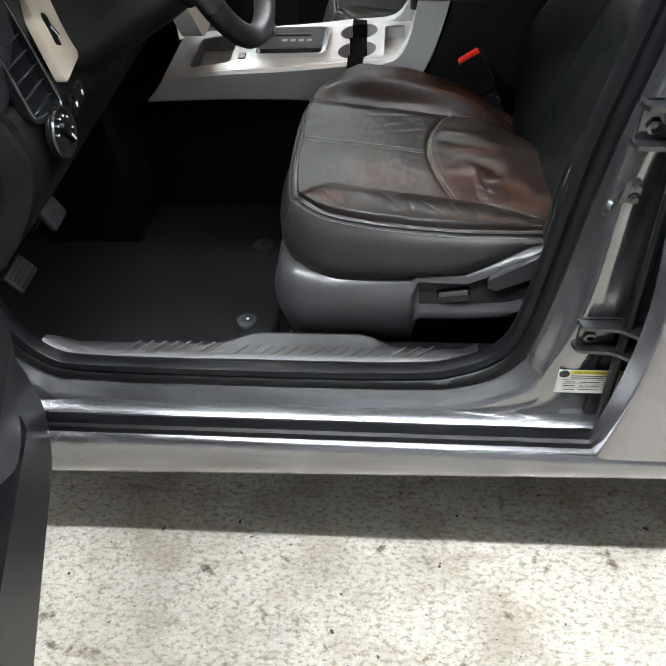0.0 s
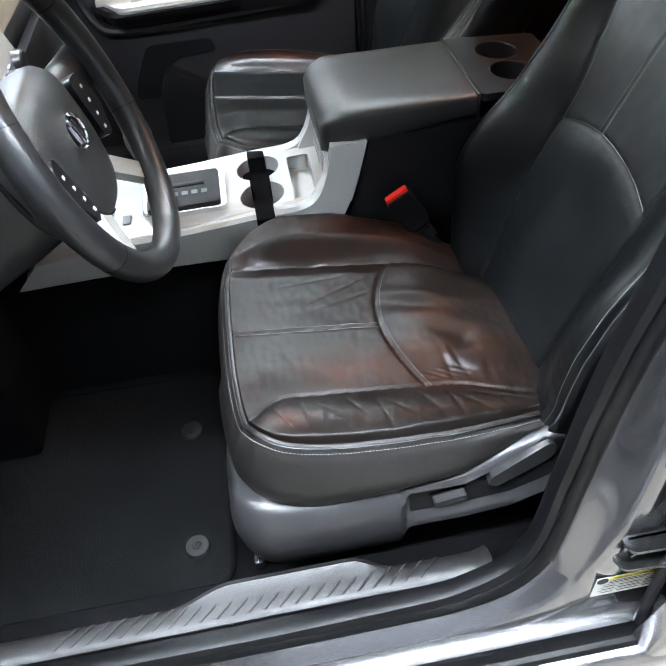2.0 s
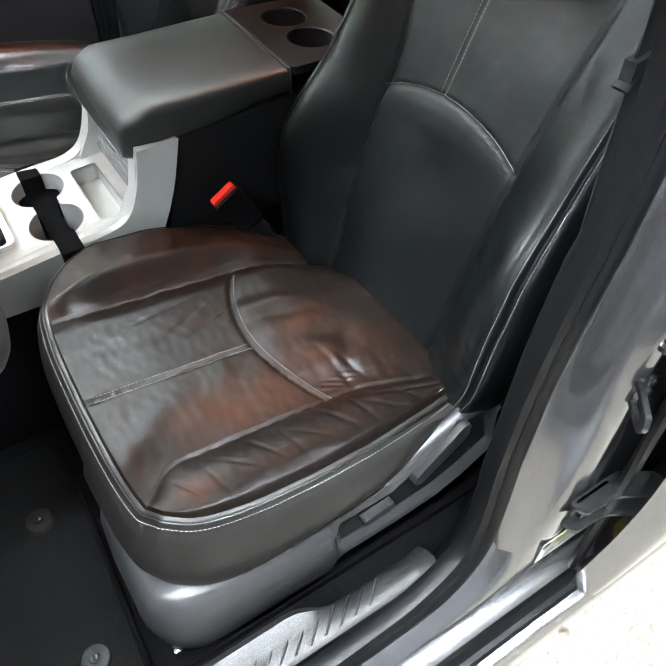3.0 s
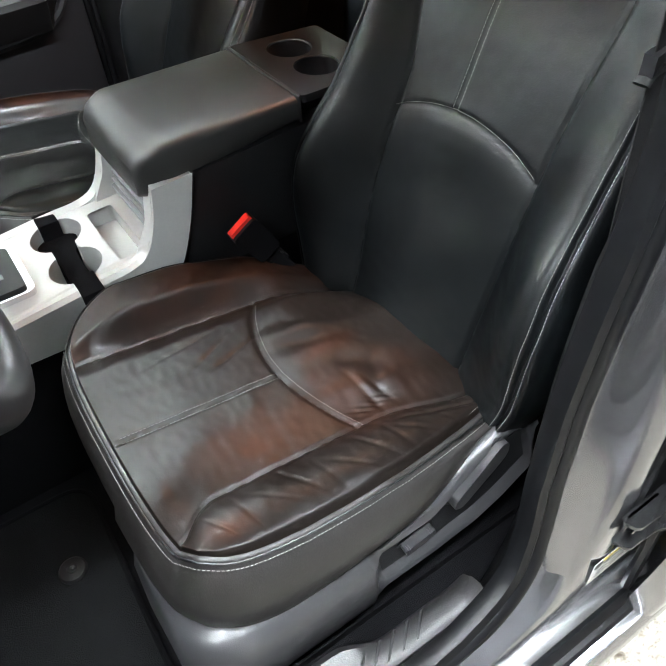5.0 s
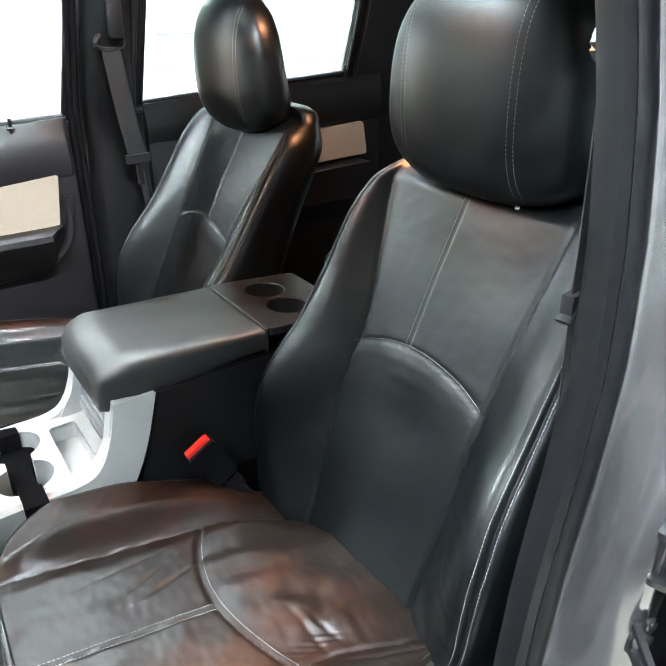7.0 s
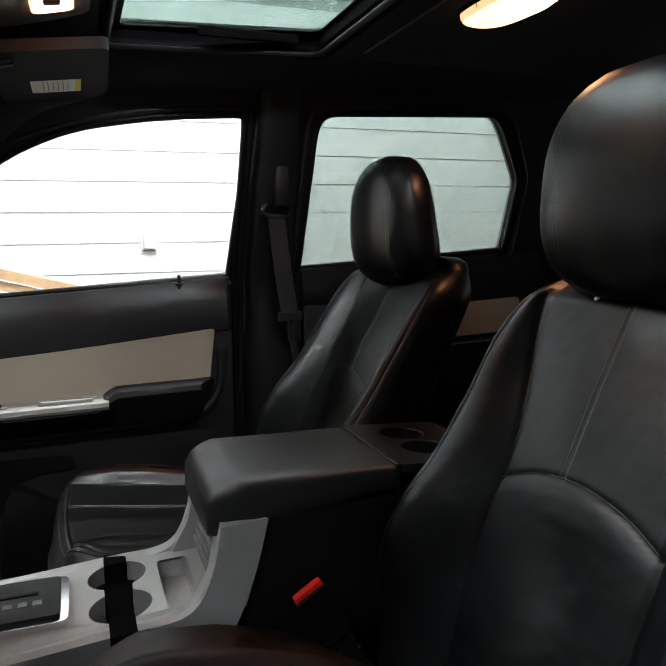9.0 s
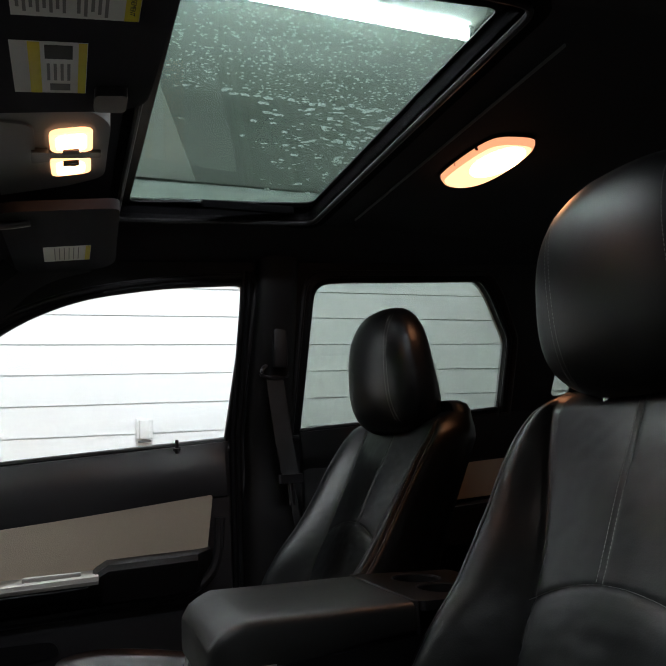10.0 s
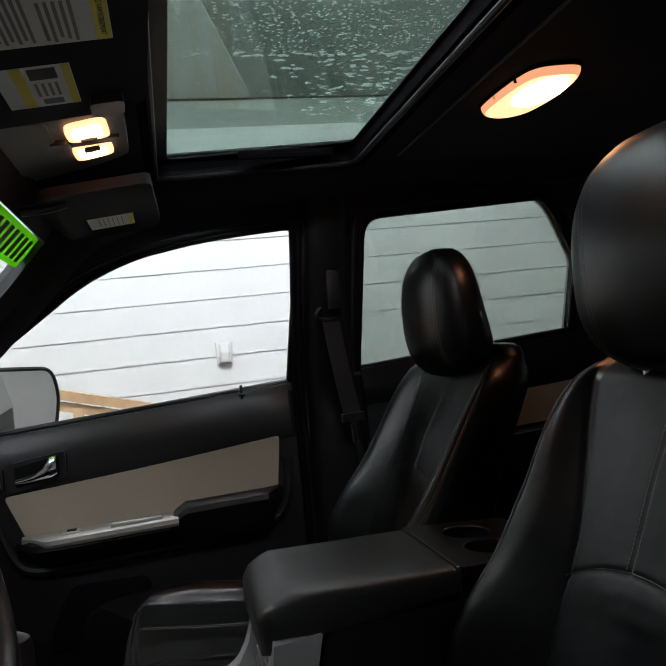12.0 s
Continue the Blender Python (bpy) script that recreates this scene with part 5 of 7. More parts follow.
part("roof_rail", tube([(-0.36, -0.60, 1.56), (0.1, -0.61, 1.57), (1.9, -0.61, 1.575)], 0.035, 10), PLASTIC_SOFT, drv)
part("a_pillar_trim", loft([[(x - 0.035, -y, z), (x + 0.03, -y - 0.01, z - 0.02), (x + 0.03, -y + 0.03, z - 0.02), (x - 0.03, -y + 0.04, z + 0.01)] for x, y, z in ((-0.79, 0.72, 1.10), (-0.55, 0.675, 1.33), (-0.33, 0.62, 1.53))]), PLASTIC_SOFT, drv)
apil = spline([(-0.83, 0.69, 1.09), (-0.66, 0.67, 1.245), (-0.50, 0.64, 1.395), (-0.37, 0.60, 1.52), (-0.26, 0.58, 1.56)], 6)
part("a_pillar_trim", loft([[p + Vector((-0.035, -0.01, 0.02)), p + Vector((-0.02, -0.045, 0.0)), p + Vector((0.03, -0.02, -0.03)), p + Vector((0.05, 0.02, -0.05)), p + Vector((0.04, 0.045, -0.03))] for p in apil]), PLASTIC, cabin, "dark A pillar trim")
part("a_pillar_grip", loft([[p + Vector((-0.022, -0.045, 0.004)), p + Vector((-0.005, -0.064, -0.012)), p + Vector((0.020, -0.05, -0.03)), p + Vector((0.010, -0.03, -0.02))] for p in apil[6:19]]), PLASTIC_SOFT, cabin)

HZ = 1.60
SR_FRONT, SR_REAR = -0.167, 0.246
SR = rounded([(SR_FRONT, -0.36), (SR_REAR, -0.36), (SR_REAR, 0.438), (SR_FRONT, 0.500)], 0.03, 5)
SR_OUT = rounded([(SR_FRONT - 0.02, -0.38), (SR_REAR + 0.02, -0.38), (SR_REAR + 0.02, 0.458), (SR_FRONT - 0.02, 0.52)], 0.04, 5)
roof = part("ceiling", sheet([(-0.37, -0.60), (1.9, -0.60), (1.9, 0.60), (-0.37, 0.60)], [SR], lambda u, v, w: Vector((u, v, HZ + 0.02 * bump01((u - 0.25) / 0.8) - 0.072 * bump01((-0.18 - u) / 0.2) + w)), 0.012), HEADLINER)
tagged(roof, "dark fabric headliner with a sunroof opening", "ceiling", kind="structure")
skin = part("roof_skin", sheet([(-0.40, -0.64), (1.95, -0.64), (1.95, 0.64), (-0.40, 0.64)], [SR_OUT], lambda u, v, w: Vector((u, v, 1.650 + w)), 0.004), PAINT)
tagged(skin, "grey painted roof panel", "car roof", kind="structure")
sun = thing("sunroof", (0.04, 0, HZ), "tinted glass sunroof beaded with water drops, closed", "sunroof")
part("trim_ring", loft([[(u, v, HZ - 0.005) for u, v in SR], [(u, v, HZ - 0.007) for u, v in SR_OUT], [(u, v, HZ + 0.034) for u, v in SR_OUT], [(u, v, HZ + 0.034) for u, v in SR]], True, False, True), CARPET, sun, "dark trim ring")
part("trim_lip", tube([(u, v, HZ - 0.004) for u, v in SR], 0.0055, 8, True), PLASTIC_SOFT, sun, "dark satin lip")
part("glass_border", sheet(SR_OUT, [rounded([(-0.137, -0.256), (0.240, -0.295), (0.238, 0.412), (-0.141, 0.488)], [0.045, 0.015, 0.02, 0.02], 6)], put_xy(HZ + 0.0345), 0.0025), RUBBER, sun, "black border of the glass")
part("side_rail", rbox(0.0, 0.20, 0.425, 0.436, HZ + 0.012, HZ + 0.03, 0.003), CARPET, sun)
gp = part("glass_panel", prism(SR_OUT, put_xy(0), HZ + 0.038, HZ + 0.043, 0), WINDOW_ROOF, sun)
gp.visible_shadow = False
rng = random.Random(11)
dome = bmesh.new()
bmesh.ops.create_icosphere(dome, subdivisions=1, radius=1.0)
dome_v, dome_f = [v.co.copy() for v in dome.verts], [[v.index for v in f.verts] for f in dome.faces if f.calc_center_median().z > -0.1]
dome.free()
pool_v, pool_f = [], []
for k in range(4600):
    x, y = rng.uniform(-0.15, 0.245), rng.uniform(-0.35, 0.48)
    q = (y + 0.35) / 0.83
    rear = (x + 0.15) / 0.385
    dens = 0.8 if q < 0.36 else (0.8 * min(1.0, 0.15 + 1.5 * rear) if q < 0.44 else max(0.012, min(1.0, 2.2 * (rear - 0.36 - 0.55 * (q - 0.5)))) * (0.95 - q))
    if rng.random() > dens:
        continue
    r = rng.uniform(0.0013, 0.0022) if q < 0.42 else rng.choice((0.0012, 0.0016, 0.0020, 0.0026, 0.0034, 0.0044))
    a = rng.uniform(1.0, 1.7) if q < 0.42 else rng.uniform(1.1, 2.8)
    turn = rng.uniform(-0.4, 0.4)
    c, e, base = math.cos(turn), math.sin(turn), len(pool_v)
    for p in dome_v:
        u, v = p.x * r * a, p.y * r
        pool_v.append((x + u * c - v * e, y + u * e + v * c, HZ + 0.0436 + max(p.z, 0.0) * r * 0.75))
    pool_f += [[q + base for q in f] for f in dome_f]
pool = bpy.data.meshes.new("pool")
pool.from_pydata(pool_v, [], pool_f)
bmd = bmesh.new()
bmd.from_mesh(pool)
bpy.data.meshes.remove(pool)
dro = part("water_drops", bmd, DROP, sun, "beads of water", 80)
tagged(dro, kind="stuff")
part("shade_seam", rbox(0.331, 0.3335, -0.30, 0.40, HZ - 0.0035, HZ + 0.004, 0.001), GREY_PLASTIC, sun)


def dome_lamp():
    t = thing("dome_lamp", (0.438, 0.043, HZ), "lit warm dome lamp in the headliner", "lamp")
    leaf = [(0.384, 0.100), (0.383, 0.035), (0.389, -0.025), (0.403, -0.050), (0.430, -0.059), (0.460, -0.060), (0.476, -0.044), (0.486, 0.005), (0.486, 0.070), (0.474, 0.122), (0.448, 0.147), (0.416, 0.146), (0.392, 0.126)]
    out = [(p.x, p.y) for p in spline(leaf, 4, True)]
    cx, cy = 0.438, 0.043
    part("bezel", prism([(cx + (u - cx) * 1.03, cy + (v - cy) * 1.02) for u, v in out], put_xy(0), HZ - 0.004, HZ + 0.004, 0.001), PLASTIC_SOFT, t)
    rings = [[(cx + (u - cx) * f, cy + (v - cy) * f, HZ - 0.004 - h) for u, v in out] for f, h in ((1.0, 0.0), (0.99, 0.005), (0.96, 0.0095), (0.92, 0.011), (0.3, 0.0135))]
    part("lens_rim", loft(rings[:4], True, False), DOME_RIM, t, "dimmer orange rim of the lens")
    part("lens", loft(rings[3:]), DOME_MID, t, "warm frosted lens")
    bulb = [(0.441 + 0.039 * math.cos(a), 0.018 + 0.066 * math.sin(a)) for a in [2 * math.pi * k / 28 for k in range(28)]]
    part("bulb_glow", loft([[(0.441 + (u - 0.441) * f, 0.018 + (v - 0.018) * f, HZ - 0.016 - h) for u, v in bulb] for f, h in ((1.0, 0.0), (0.94, 0.0022), (0.3, 0.0035))]), DOME_GLOW, t, "glowing middle of the lens over the bulb")
    for v in (-0.008, 0.060):
        part("lens_notch", rbox(0.3825, 0.388, v - 0.0012, v + 0.0012, HZ - 0.010, HZ - 0.004, 0.0005), PLASTIC_SOFT, t)


dome_lamp()


def overhead_console():
    t = thing("overhead_console", (-0.28, 0.055, 1.56), "grey overhead console with two lit map lamps", "overhead console")
    z = 1.553
    mid = 0.066

    def low(u, v, w):
        return Vector((u, v, z + 0.16 * min(0.0, u + 0.23) + w))
    out = rounded([(-0.205, -0.035), (-0.205, 0.165), (-0.25, 0.20), (-0.42, 0.24), (-0.44, 0.066), (-0.42, -0.11), (-0.25, -0.07)], [0.03, 0.03, 0.04, 0.03, 0.02, 0.03, 0.04], 5)
    part("housing", prism(out, low, 0.0, 0.045, 0.010, 3), GREY_PLASTIC, t)
    part("glasses_bin", prism(rounded([(-0.302, -0.03), (-0.302, 0.15), (-0.40, 0.19), (-0.40, -0.06)], 0.02), low, -0.004, 0.01, 0.004, 3), GREY_PLASTIC, t, "grey bin door")
    part("latch", prism(rounded([(-0.284, mid - 0.016), (-0.284, mid + 0.016), (-0.308, mid + 0.020), (-0.308, mid - 0.020)], 0.005), low, -0.008, 0.002, 0.003), PLASTIC_GLOSS, t)
    part("rocker_bar", prism(rounded([(-0.285, mid - 0.009), (-0.214, mid - 0.009), (-0.214, mid + 0.009), (-0.285, mid + 0.009)], 0.004), low, -0.006, 0.004, 0.002), PLASTIC_GLOSS, t)
    for y0, y1, by in ((-0.018, 0.055, 0.045), (0.078, 0.145, 0.088)):
        a, b = (0.010, 0.0) if y0 < 0 else (0.0, 0.010)
        out = rounded([(-0.284, y0 + a), (-0.228, y0), (-0.226, y1 - b), (-0.282, y1)], 0.016, 5)
        cx, cy = -0.255, (y0 + y1) / 2
        part("map_lens", prism([(cx + (u - cx) * 0.70, cy + (v - cy) * 0.72) for u, v in out], low, -0.0085, 0.006, 0.003), DOME_GLOW, t, "glowing map lamp lens")
        part("map_lens_rim", prism(out, low, -0.007, 0.006, 0.004), DOME_MID, t, "dimmer orange rim of the lens")
        part("map_button", prism(rounded([(-0.266, by - 0.006), (-0.244, by - 0.006), (-0.244, by + 0.006), (-0.266, by + 0.006)], 0.003), low, -0.0115, -0.006, 0.002), RUBBER, t)


overhead_console()


def sun_visor(side):
    t = thing("sun_visor", (-0.27, side * 0.38, 1.5), "dark sun visor folded up, with warning labels" if side < 0 else "dark sun visor folded up, with one white label", "sun visor", "sun visors")
    if side < 0:
        out = rounded([(-0.158, -0.56), (-0.172, -0.165), (-0.20, -0.145), (-0.36, -0.135), (-0.37, -0.58)], [0.03, 0.03, 0.02, 0.03, 0.03], 4)
    else:
        out = rounded([(-0.178, 0.20), (-0.165, 0.55), (-0.19, 0.59), (-0.355, 0.60), (-0.365, 0.20)], [0.02, 0.04, 0.03, 0.03, 0.03], 4)

    def Q(u, v, w):
        return Vector((u, v, 1.517 - 0.20 * (-0.17 - u) * 0.6 + w))
    part("pad", prism(out, Q, 0.0, 0.018, 0.006, 3), HEADLINER, t)

    def lab(x0, x1, y0, y1, mat, name, h):
        dx, dy = (-0.007, -0.010) if side < 0 else (0.0, 0.0)
        part(name, prism([(x0 + dx, y0 + dy), (x1 + dx, y0 + dy), (x1 + dx, y1 + dy), (x0 + dx, y1 + dy)], Q, -h, 0.001, 0), mat, t)
    if side < 0:
        lab(-0.30, -0.190, -0.433, -0.318, LABEL, "warning_label", 0.0006)
        lab(-0.2035, -0.1905, -0.4325, -0.3185, YELLOW, "label_band", 0.0010)
        mt = Matrix.Translation(Q(-0.2042, -0.382, -0.0012)) @ Matrix.Rotation(radians(90), 4, "Z") @ Matrix.Rotation(radians(180), 4, "X")
        flat_text("WARNING / AVERTISSEMENT", 0.0068, mt, INK, t)
        for k in range(5):
            lab(-0.221 - 0.006 * k, -0.2180 - 0.006 * k, -0.391, -0.322 - 0.004 * (k % 3), TEXT_GREY, "print_bar", 0.0009)
        for a, b in ((-0.225, -0.215), (-0.245, -0.228)):
            lab(a, b, -0.428, -0.412, INK, "print_picture", 0.0009)
            lab(a - 0.003, b, -0.409, -0.398, INK, "print_picture", 0.0009)
        for k in range(8):
            lab(-0.257 - 0.0055 * k, -0.2542 - 0.0055 * k, -0.428, -0.325 - 0.006 * (k % 2), TEXT_GREY, "print_bar", 0.0009)
        lab(-0.305, -0.234, -0.277, -0.178, LABEL, "warning_label", 0.0006)
        lab(-0.2425, -0.2345, -0.2765, -0.1785, YELLOW, "label_band", 0.0010)
        lab(-0.289, -0.278, -0.2765, -0.1785, YELLOW, "label_band", 0.0010)
        lab(-0.274, -0.248, -0.272, -0.247, INK, "print_picture", 0.0008)
        for k in range(4):
            lab(-0.253 - 0.0065 * k, -0.2500 - 0.0065 * k, -0.238, -0.205, TEXT_GREY, "print_bar", 0.0009)
        lab(-0.27, -0.25, -0.198, -0.184, GREY_PLASTIC, "print_picture", 0.0008)
        part("clip", prism(rounded([(-0.232, -0.205), (-0.197, -0.205), (-0.197, -0.165), (-0.232, -0.165)], 0.008), Q, -0.012, 0.002, 0.004), PLASTIC_GLOSS, t, "dark moulded clip")
    else:
        lab(-0.302, -0.217, 0.405, 0.505, LABEL, "warning_label", 0.0006)
        lab(-0.2265, -0.2175, 0.4055, 0.5045, YELLOW, "label_band", 0.0009)
        for k in range(6):
            lab(-0.24 - 0.0085 * k, -0.2385 - 0.0085 * k, 0.415, 0.495, GREY_PLASTIC, "print_bar", 0.0008)
        part("pivot_arm", tube(spline([(-0.39, 0.245, 1.487), (-0.35, 0.25, 1.492), (-0.318, 0.252, 1.50)], 4), 0.008, 10), PLASTIC_GLOSS, t)


sun_visor(-1)
sun_visor(1)

# windscreen, header and price sticker
WS = lambda u, v, w: Vector((u + w * 0.72, v, 1.504 + 1.05 * (u + 0.412) - w * 0.69))
g = part("window_windscreen", prism(rounded([(-0.87, -0.70), (-0.36, -0.59), (-0.36, 0.59), (-0.87, 0.70)], 0.04), WS, 0, -0.005, 0), WINDOW)
g.visible_shadow = False
tagged(g, "clear windscreen with a green sticker inside", "window", kind="structure")
hd = part("trim_header", prism(rounded([(-0.414, -0.62), (-0.33, -0.62), (-0.33, 0.62), (-0.414, 0.62)], 0.01), WS, 0.002, 0.016, 0.004), HEADLINER)
tagged(hd, "dark trim along the top of the windscreen", "trim", kind="structure")
st = thing("windscreen_sticker", (-0.45, 0.45, 1.45), "bright green paper sticker with dark lettering on the windscreen", "sticker")
part("sheet", prism(rounded([(-0.468, 0.16), (-0.416, 0.16), (-0.416, 0.566), (-0.468, 0.566)], 0.004), WS, 0.001, 0.002, 0), GREEN, st)
part("lower_sheet", prism(rounded([(-0.515, 0.20), (-0.475, 0.20), (-0.475, 0.475), (-0.515, 0.475)], 0.004), WS, 0.001, 0.002, 0), GREEN, st)
for k in range(9):
    a = 0.18 + 0.042 * k
    part("print_bar", prism([(-0.460, a), (-0.424, a), (-0.424, a + 0.024), (-0.460, a + 0.024)], WS, 0.002, 0.0026, 0), INK, st)
for k in range(5):
    a = 0.22 + 0.05 * k
    part("print_bar", prism([(-0.505, a), (-0.482, a), (-0.482, a + 0.02), (-0.505, a + 0.02)], WS, 0.002, 0.0026, 0), INK, st)


# ---- passenger door and B pillar ----
def passenger_door():
    t = thing("passenger_door", (-0.3, 0.72, 0.45), "passenger door trim in black with a beige insert and silver pull", "car door")

    def belt(x):
        return 1.091 + (x + 0.567) * 0.068
    part("door_shell", rbox(-0.75, 0.118, 0.735, 0.85, 0.40, 1.09, 0.01), PLASTIC_SOFT, t)
    part("base_panel", rbox(-0.72, 0.108, 0.705, 0.74, 0.44, 1.06, 0.01), PLASTIC, t)
    rings = []
    for x in (-0.72, -0.5, -0.25, 0.0, 0.095, 0.106):
        b = belt(x)
        ins = 0.97 + 0.06 * bump01((x + 0.6) / 0.75) - 0.02
        e = 0.012 if x > 0.1 else 0
        rings.append([(x, 0.752, b - 0.004), (x, 0.735, b), (x, 0.722, b - 0.003), (x, 0.712 + e, b - 0.018), (x, 0.700 + e, b - 0.06), (x, 0.695 + e, ins + 0.02), (x, 0.698 + e, ins), (x, 0.72, ins - 0.01), (x, 0.752, ins)])
    part("upper_pad", loft(rings), PLASTIC, t, "dark padded top rail")
    part("window_sweep", tube([(x, 0.738, belt(x) + 0.003) for x in (-0.7, -0.4, 0.0, 0.108)], 0.006, 8), GREY_PLASTIC, t)
    ins = rounded([(-0.56, 0.958), (-0.25, 0.982), (0.062, 1.013), (0.045, 0.88), (-0.19, 0.85), (-0.515, 0.845)], [0.01, 0.1, 0.008, 0.02, 0.02, 0.02], 3)
    part("insert", prism(ins, lambda u, v, w: Vector((u, w, v)), 0.694, 0.71, 0.003), BEIGE, t, "beige vinyl insert")
    # arm rest bowl below the insert
    rings = []
    for k in range(30):
        x = -0.545 + 0.60 * k / 29
        e = bump01((x + 0.545) / 0.06) * (1 - bump01((x - 0.01) / 0.045))
        f = (x + 0.545) / 0.6
        top = 0.855 + 0.012 * f + 0.028 * bump01((x + 0.21) / 0.03)
        out = 0.690 - 0.066 * e
        low = 0.80 + 0.006 * f + 0.03 * (1 - e)
        rings.append([(x, 0.71, top), (x, out + 0.02, top + 0.002), (x, out + 0.004, top - 0.002), (x, out, top - 0.014), (x, out + 0.012, (top + low) / 2), (x, out + 0.035, low + 0.004), (x, 0.70, low - 0.008), (x, 0.71, low - 0.008)])
    part("armrest", loft(rings), PLASTIC_SOFT, t, "black moulded arm rest")
    rings = []
    for k in range(20):
        x = -0.53 + 0.338 * k / 19
        e = bump01((x + 0.53) / 0.07)
        out = 0.688 - 0.066 * e
        z = 0.860 + 0.007 * k / 19
        rings.append([(x, 0.70, z), (x, 0.70, z + 0.006), (x, out + 0.003, z + 0.006), (x, out - 0.004, z + 0.003), (x, out - 0.006, z - 0.006), (x, out - 0.002, z - 0.013), (x, out + 0.006, z - 0.010)])
    part("pull_strip", loft(rings), SILVER_DIM, t, "silver painted pull strip")
    part("pull_cup", prism(rounded([(-0.335, 0.634), (-0.225, 0.634), (-0.225, 0.675), (-0.335, 0.682)], 0.01), lambda u, v, w: Vector((u, v, 0.8655 + w + (u + 0.33) * 0.02)), 0, 0.006, 0.002), PLASTIC_SOFT, t)
    part("pull_bar", rbox(-0.337, -0.225, 0.629, 0.642, 0.865, 0.880, 0.004), SILVER_DIM, t, "silver pull bar")
    part("window_switch", rbox(-0.44, -0.40, 0.640, 0.668, 0.864, 0.873, 0.003), SILVER_DIM, t)
    part("switch_key", rbox(-0.43, -0.41, 0.646, 0.660, 0.870, 0.876, 0.002), PLASTIC_SOFT, t)
    # ridge and lower panel
    rid = spline([(-0.60, 0.70, 0.96), (-0.575, 0.70, 0.88), (-0.545, 0.698, 0.81), (-0.50, 0.696, 0.786), (-0.38, 0.696, 0.783), (-0.15, 0.696, 0.790), (-0.03, 0.697, 0.797), (0.035, 0.698, 0.82), (0.07, 0.70, 0.87), (0.078, 0.70, 0.96)], 6)
    part("ridge", tube(rid, 0.011, 8), PLASTIC, t)
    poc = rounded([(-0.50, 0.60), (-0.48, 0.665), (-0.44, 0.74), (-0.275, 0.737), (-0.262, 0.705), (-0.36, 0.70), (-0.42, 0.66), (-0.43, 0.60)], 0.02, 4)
    # Thin near-black plate; the pocket's shade is put in its colour.
    part("pocket_shade", prism(poc, lambda u, v, w: Vector((u, w, v)), 0.700, 0.7065, 0.002), RUBBER, t)
    part("map_pocket", prism(rounded([(-0.44, 0.46), (0.06, 0.46), (0.06, 0.60), (-0.30, 0.625), (-0.40, 0.69), (-0.43, 0.62)], 0.03, 4), lambda u, v, w: Vector((u, w, v)), 0.668, 0.71, 0.012, 3), PLASTIC_SOFT, t)
    # inner handle
    part("handle_bowl", prism(rounded([(-0.545, 0.965), (-0.425, 0.985), (-0.425, 1.045), (-0.545, 1.03)], 0.008), lambda u, v, w: Vector((u, w, v)), 0.688, 0.698, 0.003), PLASTIC_GLOSS, t)
    # Raised dark plate stands in for shade inside the handle's hollow.
    part("hollow_shade", prism(rounded([(-0.532, 0.976), (-0.438, 0.992), (-0.438, 1.036), (-0.532, 1.022)], 0.005), lambda u, v, w: Vector((u, w, v)), 0.6865, 0.690, 0.001), RUBBER, t)
    paddle = loft([[Vector((x, y, z - a)), Vector((x, y - 0.006, z - a * 0.5)), Vector((x, y - 0.008, z)), Vector((x, y - 0.005, z + a * 0.6)), Vector((x, y, z + a))] for x, y, z, a in ((-0.530, 0.684, 0.990, 0.006), (-0.510, 0.680, 0.992, 0.007), (-0.488, 0.677, 0.996, 0.008), (-0.470, 0.675, 1.003, 0.013), (-0.456, 0.675, 1.014, 0.022), (-0.442, 0.678, 1.018, 0.020))])
    part("door_handle", paddle, CHROME, t, "chrome inner door handle")
    part("lock_switch", rbox(-0.575, -0.556, 0.688, 0.699, 0.975, 1.02, 0.003), PLASTIC_GLOSS, t)
    for z in (0.986, 1.008):
        part("lock_mark", rbox(-0.569, -0.562, 0.6865, 0.689, z - 0.004, z + 0.004, 0), GREY_PLASTIC, t)
    part("lock_knob", joined(tube([(-0.016, 0.714, 1.11), (-0.016, 0.714, 1.143)], 0.004, 10), lathe([(0.009, 0), (0.009, 0.004), (0.005, 0.006)], Matrix.Translation((-0.016, 0.714, 1.118)), 14)), PLASTIC_SOFT, t)


passenger_door()


def b_pillar_trim(side, parent):
    rings = []
    for k in range(28):
        z = 0.46 + 1.10 * k / 27
        lo = bump01((1.06 - z) / 0.12)
        if side > 0:
            y = side_y(z) - 0.006
            x0 = 0.148 + 0.012 * bump01((z - 1.1) / 0.4) - 0.01 * lo
            x1 = 0.265 + 0.02 * lo
        else:
            y = table(SEAL_Y, z) - 0.004
            x0 = table(SEAL_X, z) - 0.001
            x1 = x0 + 0.12
        rings.append([(x0, side * (y + 0.01), z), (x0 + 0.004, side * (y - 0.010), z), (x0 + 0.012, side * (y - 0.022), z), (x0 + 0.03, side * (y - 0.028 - 0.008 * lo), z), (x1 - 0.03, side * (y - 0.030 - 0.012 * lo), z), (x1 - 0.004, side * (y - 0.012), z), (x1, side * (y + 0.01), z)])
    part("b_pillar_trim", loft(rings), PLASTIC_SOFT, parent, "dark plastic pillar trim", 50)
    part("height_slide", rbox(0.20, 0.235, *sorted((side * (side_y(1.36) - 0.028), side * (side_y(1.36) - 0.045))), 1.30, 1.40, 0.006), PLASTIC_SOFT, parent)


b_pillar_trim(1, cabin)
b_pillar_trim(-1, drv)
